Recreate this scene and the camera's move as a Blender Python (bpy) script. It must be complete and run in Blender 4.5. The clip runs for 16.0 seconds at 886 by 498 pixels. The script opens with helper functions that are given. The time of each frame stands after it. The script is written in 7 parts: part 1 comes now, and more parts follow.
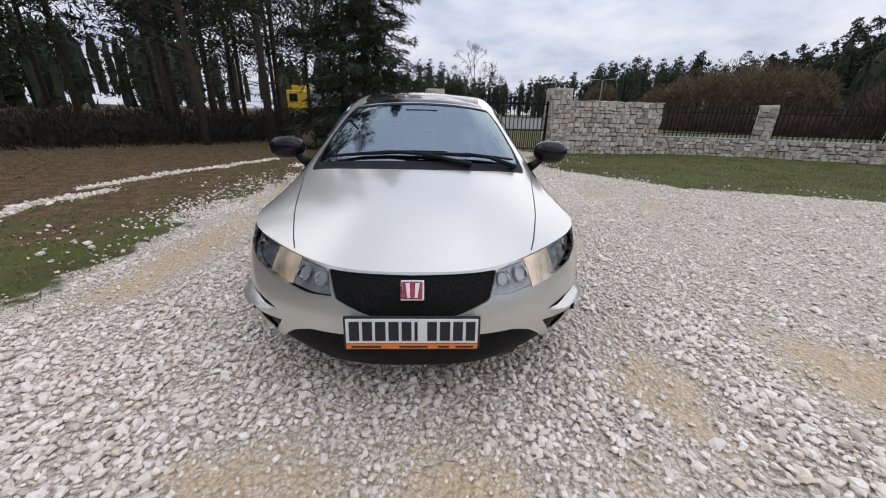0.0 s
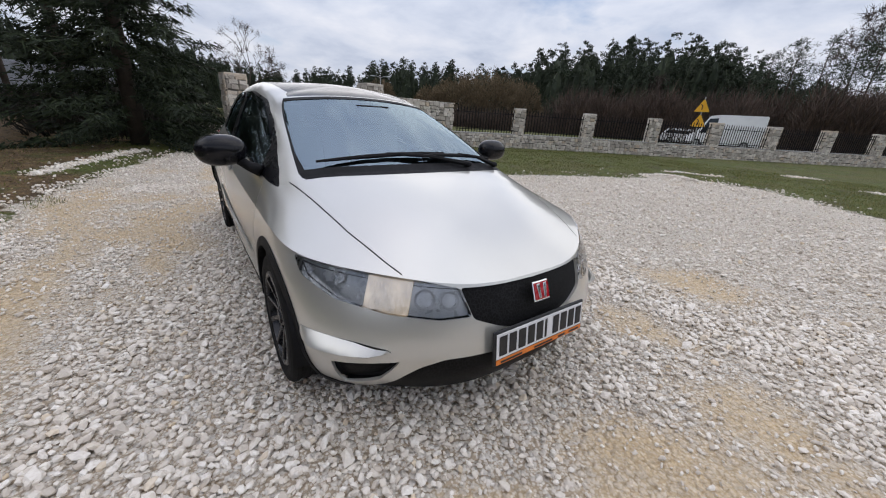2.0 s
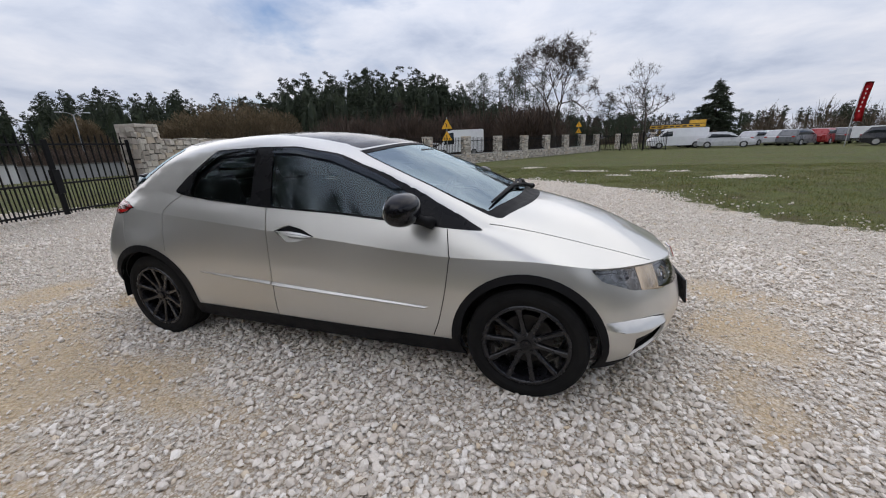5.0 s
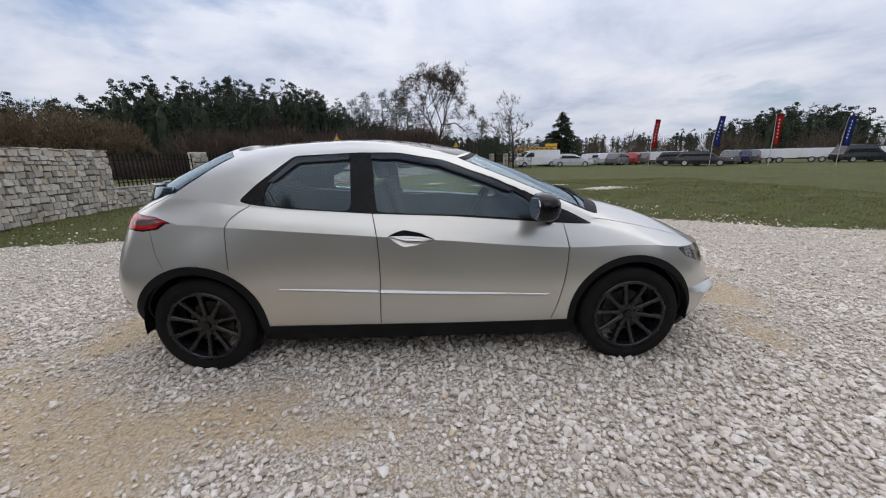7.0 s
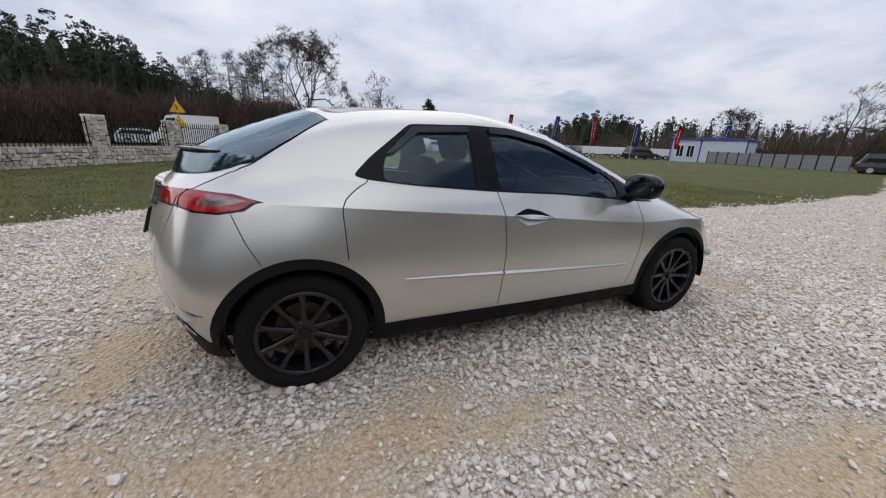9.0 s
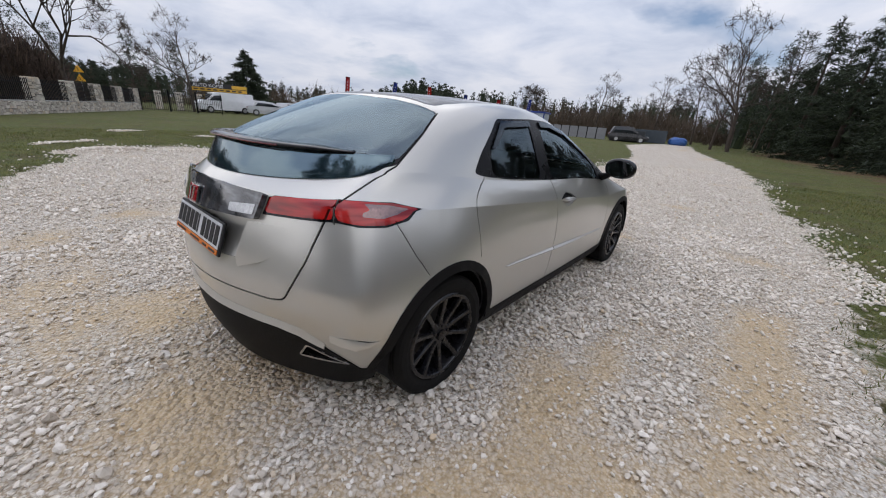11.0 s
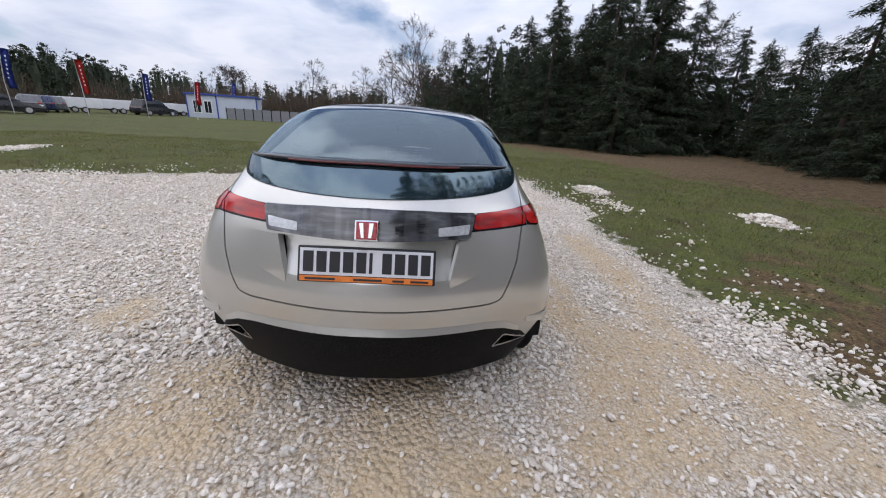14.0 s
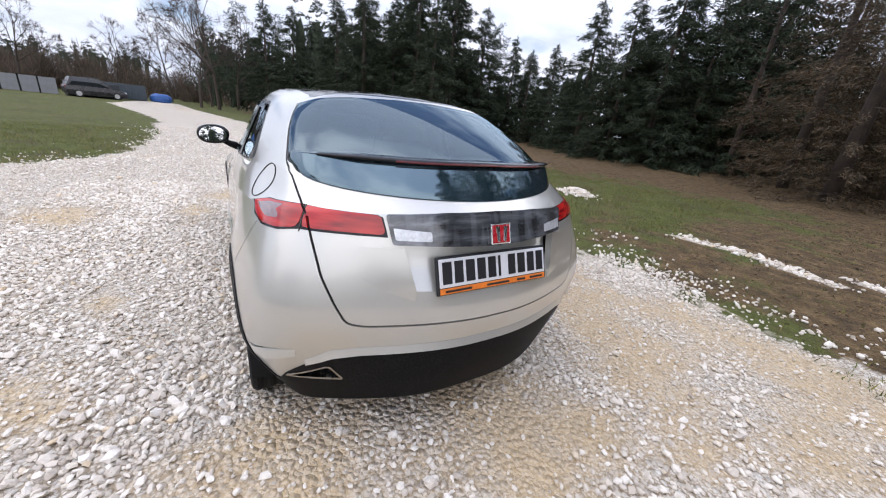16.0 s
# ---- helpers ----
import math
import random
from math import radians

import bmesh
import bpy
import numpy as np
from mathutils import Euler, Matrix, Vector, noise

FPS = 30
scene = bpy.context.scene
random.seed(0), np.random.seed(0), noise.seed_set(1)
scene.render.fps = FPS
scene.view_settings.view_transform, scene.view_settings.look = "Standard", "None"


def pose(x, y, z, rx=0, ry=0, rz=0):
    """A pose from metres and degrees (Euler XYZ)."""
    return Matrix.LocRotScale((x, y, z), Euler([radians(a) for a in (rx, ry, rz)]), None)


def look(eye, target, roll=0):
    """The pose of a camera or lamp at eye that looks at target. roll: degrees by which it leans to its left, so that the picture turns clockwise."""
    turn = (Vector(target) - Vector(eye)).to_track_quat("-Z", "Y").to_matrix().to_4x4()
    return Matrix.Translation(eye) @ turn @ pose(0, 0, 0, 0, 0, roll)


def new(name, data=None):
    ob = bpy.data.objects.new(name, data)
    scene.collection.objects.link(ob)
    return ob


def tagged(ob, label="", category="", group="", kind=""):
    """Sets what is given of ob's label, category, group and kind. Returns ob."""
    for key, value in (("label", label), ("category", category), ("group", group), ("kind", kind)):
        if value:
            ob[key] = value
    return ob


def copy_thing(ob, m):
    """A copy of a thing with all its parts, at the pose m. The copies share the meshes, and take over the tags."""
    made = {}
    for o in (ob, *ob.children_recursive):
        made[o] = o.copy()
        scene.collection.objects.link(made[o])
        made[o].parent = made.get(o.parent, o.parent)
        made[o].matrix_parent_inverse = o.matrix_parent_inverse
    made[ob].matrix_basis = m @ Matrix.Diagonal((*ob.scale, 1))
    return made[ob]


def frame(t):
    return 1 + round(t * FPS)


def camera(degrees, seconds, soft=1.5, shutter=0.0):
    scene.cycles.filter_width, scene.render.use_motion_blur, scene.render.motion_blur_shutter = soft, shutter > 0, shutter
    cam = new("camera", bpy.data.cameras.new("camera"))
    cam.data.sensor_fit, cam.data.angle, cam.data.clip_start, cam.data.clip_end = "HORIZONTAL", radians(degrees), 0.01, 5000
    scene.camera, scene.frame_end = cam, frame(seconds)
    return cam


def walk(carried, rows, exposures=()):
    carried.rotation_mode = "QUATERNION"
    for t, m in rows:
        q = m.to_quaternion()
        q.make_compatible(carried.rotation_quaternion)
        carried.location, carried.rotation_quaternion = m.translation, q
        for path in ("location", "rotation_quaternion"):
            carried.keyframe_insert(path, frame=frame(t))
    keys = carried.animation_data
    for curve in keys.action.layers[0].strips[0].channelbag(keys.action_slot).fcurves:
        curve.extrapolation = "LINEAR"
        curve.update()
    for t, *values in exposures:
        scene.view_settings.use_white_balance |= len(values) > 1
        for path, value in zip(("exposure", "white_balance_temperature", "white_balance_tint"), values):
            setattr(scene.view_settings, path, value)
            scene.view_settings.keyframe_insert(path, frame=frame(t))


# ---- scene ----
cam = camera(102.8, 16.0, soft=1.1)
PATH = [
    (0, (3.303, 0.061, 1.239), (1.439, 0.142, 0.518), 1.4),
    (0.5, (3.253, -0.212, 1.24), (1.388, 0.063, 0.571), -0.7),
    (1, (3.23, -0.489, 1.224), (1.44, 0.085, 0.541), -0.6),
    (1.5, (3.028, -0.78, 1.219), (1.36, 0.049, 0.49), 1.9),
    (2, (2.881, -1.073, 1.226), (1.371, 0.032, 0.519), 3.8),
    (2.5, (2.724, -1.369, 1.262), (1.376, -0.081, 0.538), 3.6),
    (3, (2.442, -1.58, 1.282), (1.219, -0.162, 0.58), 3.7),
    (3.5, (2.266, -1.838, 1.274), (1.174, -0.297, 0.616), 2.3),
    (4, (2.016, -2.07, 1.299), (1.072, -0.418, 0.683), 1.2),
    (4.2, (1.896, -2.146, 1.297), (1.018, -0.454, 0.692), 0.6),
    (6.3, (0.641, -2.854, 1.269), (0.407, -0.938, 0.744), -1.6),
    (6.5, (0.506, -2.885, 1.275), (0.326, -0.96, 0.764), -0.7),
    (7, (0.134, -2.841, 1.258), (0.159, -0.904, 0.763), -1.3),
    (7.5, (-0.232, -2.833, 1.226), (-0.002, -0.901, 0.765), 1.0),
    (8, (-0.591, -2.774, 1.229), (-0.188, -0.893, 0.683), 0.9),
    (8.5, (-0.946, -2.581, 1.237), (-0.399, -0.739, 0.683), 1.0),
    (9, (-1.305, -2.485, 1.206), (-0.545, -0.727, 0.631), 2.2),
    (9.2, (-1.428, -2.437, 1.228), (-0.605, -0.712, 0.639), 1.8),
    (11.3, (-2.569, -1.622, 1.291), (-1.069, -0.48, 0.621), 5.3),
    (11.5, (-2.656, -1.539, 1.3), (-1.124, -0.422, 0.662), 5.7),
    (12, (-2.928, -1.329, 1.347), (-1.288, -0.399, 0.68), 4.8),
    (12.5, (-3.046, -1.081, 1.329), (-1.297, -0.405, 0.634), 4.3),
    (13, (-3.144, -0.782, 1.346), (-1.318, -0.329, 0.668), 5.2),
    (13.5, (-3.299, -0.524, 1.35), (-1.431, -0.371, 0.653), 3.0),
    (14, (-3.282, -0.232, 1.316), (-1.402, -0.318, 0.639), 3.5),
    (14.5, (-3.226, 0.039, 1.303), (-1.369, -0.277, 0.631), 6.0),
    (15, (-3.25, 0.334, 1.298), (-1.48, -0.302, 0.616), 6.5),
    (15.5, (-3.136, 0.601, 1.276), (-1.458, -0.228, 0.572), 5.8),
    (16, (-2.966, 0.863, 1.291), (-1.381, -0.149, 0.61), 6.1),
]
walk(cam, [(t, look(eye, aim, roll)) for t, eye, aim, roll in PATH], [(0, -0.10, 6200, 14), (4, -0.19, 6200, 14), (9, -0.20, 6200, 14), (12.5, -0.17, 6120, 15), (14.5, 0.10, 6050, 16), (16, 0.38, 6050, 16)])


# ---------------------------------------------------------------- sky and sun
world = bpy.data.worlds.new("sky")
scene.world = world
world.use_nodes = True
wn, wl = world.node_tree.nodes, world.node_tree.links
wn.clear()
SUN_ELEVATION, SUN_AZIMUTH = radians(72), radians(150)        # azimuth from +x towards +y


def wnode(kind, **settings):
    n = wn.new(kind)
    for key, value in settings.items():
        if key == "operation":
            n.operation = value
        elif key == "blend_type":
            n.blend_type = value
        elif key == "data_type":
            n.data_type = value
    return n


sky = wnode("ShaderNodeTexSky")
sky.sky_type, sky.sun_disc = "NISHITA", False
sky.dust_density = 0.3
sky.sun_elevation, sky.sun_rotation = SUN_ELEVATION, radians(90) - SUN_AZIMUTH
coord = wnode("ShaderNodeTexCoord")
split = wnode("ShaderNodeSeparateXYZ")
wl.new(coord.outputs["Generated"], split.inputs[0])
lift = wnode("ShaderNodeMath", operation="ABSOLUTE")
wl.new(split.outputs["Z"], lift.inputs[0])
lift2 = wnode("ShaderNodeMath", operation="ADD")
wl.new(lift.outputs[0], lift2.inputs[0])
lift2.inputs[1].default_value = 0.22
flat = []
for axis in ("X", "Y"):
    d = wnode("ShaderNodeMath", operation="DIVIDE")
    wl.new(split.outputs[axis], d.inputs[0])
    wl.new(lift2.outputs[0], d.inputs[1])
    flat.append(d)
join = wnode("ShaderNodeCombineXYZ")
wl.new(flat[0].outputs[0], join.inputs[0])
wl.new(flat[1].outputs[0], join.inputs[1])


def cloud_noise(scale, detail, rough, seed):
    n = wnode("ShaderNodeTexNoise")
    n.noise_dimensions = "4D"
    wl.new(join.outputs[0], n.inputs["Vector"])
    n.inputs["W"].default_value = seed
    n.inputs["Scale"].default_value, n.inputs["Detail"].default_value, n.inputs["Roughness"].default_value = scale, detail, rough
    n.inputs["Distortion"].default_value = 0.3
    return n


def wramp(source, stops):
    r = wnode("ShaderNodeValToRGB")
    wl.new(source, r.inputs[0])
    e = r.color_ramp.elements
    while len(e) < len(stops):
        e.new(0.5)
    for el, (pos, col) in zip(e, stops):
        el.position, el.color = pos, (*col, 1)
    return r


big, small = cloud_noise(1.0, 6, 0.52, 2.3), cloud_noise(2.0, 7, 0.55, 7.1)
shade = wramp(small.outputs["Fac"], [(0.30, (0.58, 0.65, 0.77)), (0.46, (0.78, 0.835, 0.92)), (0.64, (0.97, 0.99, 1.02))])
high = wnode("ShaderNodeMath", operation="SUBTRACT")                    # more open sky high up
wl.new(lift.outputs[0], high.inputs[0])
high.inputs[1].default_value = 0.40
above = wnode("ShaderNodeMath", operation="MAXIMUM")
wl.new(high.outputs[0], above.inputs[0])
above.inputs[1].default_value = -0.12
gaps = wnode("ShaderNodeMath", operation="MULTIPLY_ADD")
below = wnode("ShaderNodeMath", operation="MINIMUM")
wl.new(above.outputs[0], below.inputs[0])
below.inputs[1].default_value = 0.36
wl.new(below.outputs[0], gaps.inputs[0])
gaps.inputs[1].default_value = -0.40
wl.new(big.outputs["Fac"], gaps.inputs[2])
cover = wramp(gaps.outputs[0], [(0.35, (0.10, 0.10, 0.10)), (0.45, (1, 1, 1))])
scaled = wnode("ShaderNodeMix", data_type="RGBA", blend_type="MULTIPLY")
scaled.inputs["Factor"].default_value = 1
wl.new(sky.outputs[0], scaled.inputs["A"])
scaled.inputs["B"].default_value = (0.11, 0.11, 0.11, 1)
mixed = wnode("ShaderNodeMix", data_type="RGBA")
wl.new(cover.outputs[0], mixed.inputs["Factor"])
wl.new(scaled.outputs["Result"], mixed.inputs["A"])
wl.new(shade.outputs[0], mixed.inputs["B"])
# an overcast sky is brighter overhead than at the horizon
rise = wnode("ShaderNodeMath", operation="MULTIPLY_ADD")
wl.new(lift.outputs[0], rise.inputs[0])
rise.inputs[1].default_value, rise.inputs[2].default_value = 0.80, 0.79
back = wnode("ShaderNodeBackground")
wl.new(mixed.outputs["Result"], back.inputs[0])
# and brightest round the hidden sun
toward = wnode("ShaderNodeVectorMath", operation="DOT_PRODUCT")
wl.new(coord.outputs["Generated"], toward.inputs[0])
toward.inputs[1].default_value = (math.cos(SUN_ELEVATION) * math.cos(SUN_AZIMUTH), math.cos(SUN_ELEVATION) * math.sin(SUN_AZIMUTH), math.sin(SUN_ELEVATION))
lobe = wnode("ShaderNodeMath", operation="MAXIMUM")
wl.new(toward.outputs["Value"], lobe.inputs[0])
lobe.inputs[1].default_value = 0.0
lobe2 = wnode("ShaderNodeMath", operation="POWER")
wl.new(lobe.outputs[0], lobe2.inputs[0])
lobe2.inputs[1].default_value = 10.0
glow = wnode("ShaderNodeMath", operation="MULTIPLY_ADD")
wl.new(lobe2.outputs[0], glow.inputs[0])
glow.inputs[1].default_value, glow.inputs[2].default_value = 0.15, 1.0
total = wnode("ShaderNodeMath", operation="MULTIPLY")
wl.new(rise.outputs[0], total.inputs[0])
wl.new(glow.outputs[0], total.inputs[1])
wl.new(total.outputs[0], back.inputs[1])
wo = wnode("ShaderNodeOutputWorld")
wl.new(back.outputs[0], wo.inputs[0])

sun = new("sun", bpy.data.lights.new("sun", "SUN"))
sun.data.energy, sun.data.angle, sun.data.color = 1.75, radians(140), (1.0, 0.91, 0.76)
sun.matrix_world = look((0, 0, 0), (-math.cos(SUN_ELEVATION) * math.cos(SUN_AZIMUTH), -math.cos(SUN_ELEVATION) * math.sin(SUN_AZIMUTH), -math.sin(SUN_ELEVATION)))


# ---------------------------------------------------------------- materials
class Mat:
    """A node material with a Principled shader and short calls for its textures."""

    def __init__(self, name, colour=(.5, .5, .5), rough=.6, metal=0.0, **more):
        self.m = bpy.data.materials.new(name)
        self.m.use_nodes = True
        self.n, self.l = self.m.node_tree.nodes, self.m.node_tree.links
        self.b = self.n["Principled BSDF"]
        self.out = self.n["Material Output"]
        self.b.inputs["Base Color"].default_value = (*colour, 1)
        self.b.inputs["Roughness"].default_value = rough
        self.b.inputs["Metallic"].default_value = metal
        for key, value in more.items():
            self.b.inputs[key.replace("_", " ")].default_value = value
        self.colour = colour

    def coords(self, kind="Object"):
        t = self.n.new("ShaderNodeTexCoord")
        return t.outputs[kind]

    def noise(self, scale, detail=4, rough=.55, vector=None, stretch=None):
        t = self.n.new("ShaderNodeTexNoise")
        v = vector or self.coords()
        if stretch:
            mp = self.n.new("ShaderNodeMapping")
            mp.inputs["Scale"].default_value = stretch
            self.l.new(v, mp.inputs[0])
            v = mp.outputs[0]
        self.l.new(v, t.inputs["Vector"])
        t.inputs["Scale"].default_value, t.inputs["Detail"].default_value, t.inputs["Roughness"].default_value = scale, detail, rough
        return t.outputs["Fac"]

    def voronoi(self, scale, feature="F1", out="Distance", vector=None):
        t = self.n.new("ShaderNodeTexVoronoi")
        t.feature = feature
        self.l.new(vector or self.coords(), t.inputs["Vector"])
        t.inputs["Scale"].default_value = scale
        return t.outputs[out]

    def ramp(self, source, stops):
        r = self.n.new("ShaderNodeValToRGB")
        self.l.new(source, r.inputs[0])
        e = r.color_ramp.elements
        while len(e) < len(stops):
            e.new(0.5)
        for el, (pos, col) in zip(e, stops):
            el.position, el.color = pos, (*(col if isinstance(col, tuple) else (col,) * 3), 1)
        return r.outputs[0]

    def math(self, op, a, b=None):
        n = self.n.new("ShaderNodeMath")
        n.operation = op
        for i, v in enumerate((a, b)):
            if v is None:
                continue
            if isinstance(v, (int, float)):
                n.inputs[i].default_value = v
            else:
                self.l.new(v, n.inputs[i])
        return n.outputs[0]

    def mix(self, factor, a, b, blend="MIX"):
        n = self.n.new("ShaderNodeMix")
        n.data_type, n.blend_type = "RGBA", blend
        for key, v in (("Factor", factor), ("A", a), ("B", b)):
            if isinstance(v, (int, float)):
                n.inputs[key].default_value = v
            elif isinstance(v, tuple):
                n.inputs[key].default_value = (*v, 1)
            else:
                self.l.new(v, n.inputs[key])
        return n.outputs["Result"]

    def attribute(self, name):
        n = self.n.new("ShaderNodeAttribute")
        n.attribute_name = name
        return n.outputs["Fac"]

    def island(self):
        return self.n.new("ShaderNodeNewGeometry").outputs["Random Per Island"]

    def random(self):
        return self.n.new("ShaderNodeObjectInfo").outputs["Random"]

    def base(self, source):
        self.l.new(source, self.b.inputs["Base Color"])
        return self

    def rough(self, source):
        self.l.new(source, self.b.inputs["Roughness"])
        return self

    def bump(self, height, strength=.4, distance=.01):
        n = self.n.new("ShaderNodeBump")
        n.inputs["Strength"].default_value, n.inputs["Distance"].default_value = strength, distance
        self.l.new(height, n.inputs["Height"])
        self.l.new(n.outputs[0], self.b.inputs["Normal"])
        return self


def worn(name, colour, rough=.6, metal=0.0, scale=8, spread=.25, grain=120, bump=.15, **more):
    """A plain surface with stains at one scale and grain at another."""
    k = Mat(name, colour, rough, metal, **more)
    lo, hi = tuple(c * (1 - spread) for c in colour), tuple(min(1, c * (1 + spread)) for c in colour)
    stains = k.ramp(k.noise(scale, 6, .6), [(.3, lo), (.7, hi)])
    k.base(k.mix(.35, stains, k.ramp(k.noise(grain, 3), [(.3, lo), (.7, hi)])))
    k.rough(k.ramp(k.noise(scale * 2, 4), [(.3, max(rough - .1, .02)), (.7, min(rough + .12, 1))]))
    if bump:
        k.bump(k.noise(grain, 4), bump, .004)
    return k.m


def glass(name, tint, rough=.0, gloss=(1, 1, 1), ior=1.55):
    """A pane: what lies behind shows through the tint, and the sky is mirrored by Fresnel."""
    k = Mat(name)
    k.n.remove(k.b)
    clear, mirror, mix, fres = (k.n.new(t) for t in ("ShaderNodeBsdfTransparent", "ShaderNodeBsdfGlossy", "ShaderNodeMixShader", "ShaderNodeFresnel"))
    clear.inputs[0].default_value = (*tint, 1)
    mirror.inputs[0].default_value = (*gloss, 1)
    mirror.inputs["Roughness"].default_value = rough
    fres.inputs["IOR"].default_value = ior
    k.l.new(fres.outputs[0], mix.inputs[0])
    k.l.new(clear.outputs[0], mix.inputs[1])
    k.l.new(mirror.outputs[0], mix.inputs[2])
    k.l.new(mix.outputs[0], k.out.inputs[0])
    return k.m


def car_paint():
    k = Mat("silver_paint", (.52, .51, .475), .30, .64, Coat_Weight=1.0, Coat_Roughness=.03)
    flake = k.ramp(k.noise(900, 2), [(.35, (.55, .542, .50)), (.65, (.645, .635, .59))])
    dust = k.noise(2.2, 2, .5)
    k.base(k.mix(k.ramp(dust, [(.45, 0.0), (.8, .2)]), flake, (.50, .48, .435)))
    k.rough(k.ramp(k.noise(1.5, 2), [(.35, .28), (.7, .33)]))
    return k.m


PAINT = car_paint()
GLASS = glass("tinted_glass", (.84, .93, .94), gloss=(.74, .90, 1.0), ior=1.62)
REAR_GLASS = glass("rear_glass", (.34, .42, .46), gloss=(.72, .89, 1.0), ior=2.3)
WINDSCREEN = glass("windscreen_glass", (.45, .55, .60), gloss=(.74, .90, 1.0), ior=3.1)
VISOR = glass("smoked_visor", (.16, .17, .18), gloss=(.8, .9, 1.0), ior=1.5)
LOWER_GLASS = worn("smoked_glass", (.016, .030, .040), .03, scale=3, spread=.3, bump=0, IOR=2.6, Specular_Tint=(.66, .88, 1.0, 1))
SURROUND = worn("surround_black", (.006, .006, .007), .28, scale=5, spread=.2, bump=0, Specular_IOR_Level=.14)
GLOSS_BLACK = worn("gloss_black", (.008, .008, .010), .10, scale=5, spread=.2, bump=0, Specular_IOR_Level=.3)
PLASTIC = worn("black_plastic", (.010, .010, .011), .6, scale=6, spread=.35, grain=300, bump=.2, Specular_IOR_Level=.15)
GAP = Mat("panel_gap", (.012, .012, .012), .9).m
LINING = worn("cabin_lining", (.035, .035, .038), .85, scale=9, spread=.25)
SEAT_CLOTH = worn("seat_cloth", (.055, .057, .062), .9, scale=14, spread=.3, grain=400, bump=.4)
RUBBER = worn("tyre_rubber", (.011, .0108, .0105), .85, scale=12, spread=.5, grain=200, bump=.3, Specular_IOR_Level=.2)
RIM_BLACK = worn("black_alloy", (.010, .010, .012), .24, .0, scale=9, spread=.4, bump=.05, Specular_IOR_Level=.5)
CHROME = worn("chrome", (.75, .75, .76), .08, 1.0, scale=9, spread=.06, bump=0)
EXHAUST = worn("exhaust_steel", (.42, .42, .43), .2, 1.0, scale=12, spread=.25, bump=.05)
EMBLEM_RED = worn("emblem_red", (.42, .012, .02), .25, scale=30, spread=.15, bump=0, Coat_Weight=.6)
PLATE_WHITE = worn("plate_white", (.72, .72, .73), .4, scale=20, spread=.08, bump=.05)
PLATE_INK = worn("plate_ink", (.012, .012, .014), .5, scale=20, spread=.2, bump=0)
PLATE_ORANGE = worn("plate_orange", (.75, .20, .02), .45, scale=25, spread=.2, bump=0)
LENS = glass("lamp_glass", (.93, .94, .95), ior=1.45)
LAMP_DARK = worn("lamp_dark", (.34, .35, .36), .25, .4, scale=14, spread=.35, grain=24, bump=.5)


def smoked_bar():
    k = Mat("smoked_lamp", (.10, .105, .115), .10, .25, Coat_Weight=1.0, Coat_Roughness=.02)
    # horizontal streaks paint reflections into the colour; the ribs are the lamp's own
    sheen_streaks, ribs = k.noise(34, 3, .55, stretch=(1, .10, 1)), k.noise(30, 2, .5, stretch=(.2, 1, .12))
    k.base(k.mix(.25, k.ramp(sheen_streaks, [(.34, (.025, .027, .030)), (.52, (.085, .09, .10)), (.68, (.19, .20, .215))]), k.ramp(ribs, [(.45, (.02, .02, .022)), (.55, (.17, .175, .185))])))
    return k.m


SMOKE = smoked_bar()
CLEAR_LENS = worn("clear_lens", (.62, .64, .66), .12, .3, scale=60, spread=.35, grain=200, bump=.3, Coat_Weight=1.0)
PINK_LENS = worn("pink_lens", (.24, .15, .15), .08, .4, scale=40, spread=.35, bump=0, Coat_Weight=1.0)
MIRROR_GLASS = Mat("mirror_glass", (.85, .87, .9), .01, 1.0).m


def red_lens():
    k = Mat("red_lens", (.38, .012, .014), .07, Coat_Weight=.35)
    bars = k.noise(40, 2, .5, stretch=(.15, .15, 1))
    k.base(k.mix(k.ramp(bars, [(.35, 0.0), (.65, 1.0)]), (.24, .004, .006), (.52, .022, .018)))
    return k.m


def honeycomb():
    k = Mat("honeycomb_black", (.012, .012, .013), .6, Specular_IOR_Level=.15)
    cell = k.voronoi(75, "DISTANCE_TO_EDGE")
    k.base(k.ramp(cell, [(.02, (.012, .012, .013)), (.12, (.003, .003, .003))]))
    return k.bump(cell, -.8, .006).m


RED_LENS, MESH_BLACK = red_lens(), honeycomb()


def lit_lamp():
    k = Mat("lit_bulb", (.74, .66, .56), .24)
    k.b.inputs["Metallic"].default_value = .7
    k.bump(k.noise(60, 1, stretch=(1, 1, .06)), .35, .006)
    k.b.inputs["Emission Color"].default_value = (1.0, .80, .56, 1)
    k.l.new(k.math("MULTIPLY", k.ramp(k.noise(13, 3, stretch=(1, 1, .5)), [(.30, .10), (.70, 1.0)]), .36), k.b.inputs["Emission Strength"])
    return k.m


LIT = lit_lamp()


# ---------------------------------------------------------------- small makers
def link(name, bm, material, parent=None, label="", smooth=False, m=None):
    me = bpy.data.meshes.new(name)
    bm.to_mesh(me)
    bm.free()
    if material:
        me.materials.append(material)
    if smooth:
        me.polygons.foreach_set("use_smooth", [True] * len(me.polygons))
    ob = new(name, me)
    if m is not None:
        ob.matrix_world = m
    if parent:
        ob.parent = parent
    if label:
        tagged(ob, label)
    return ob


part = link


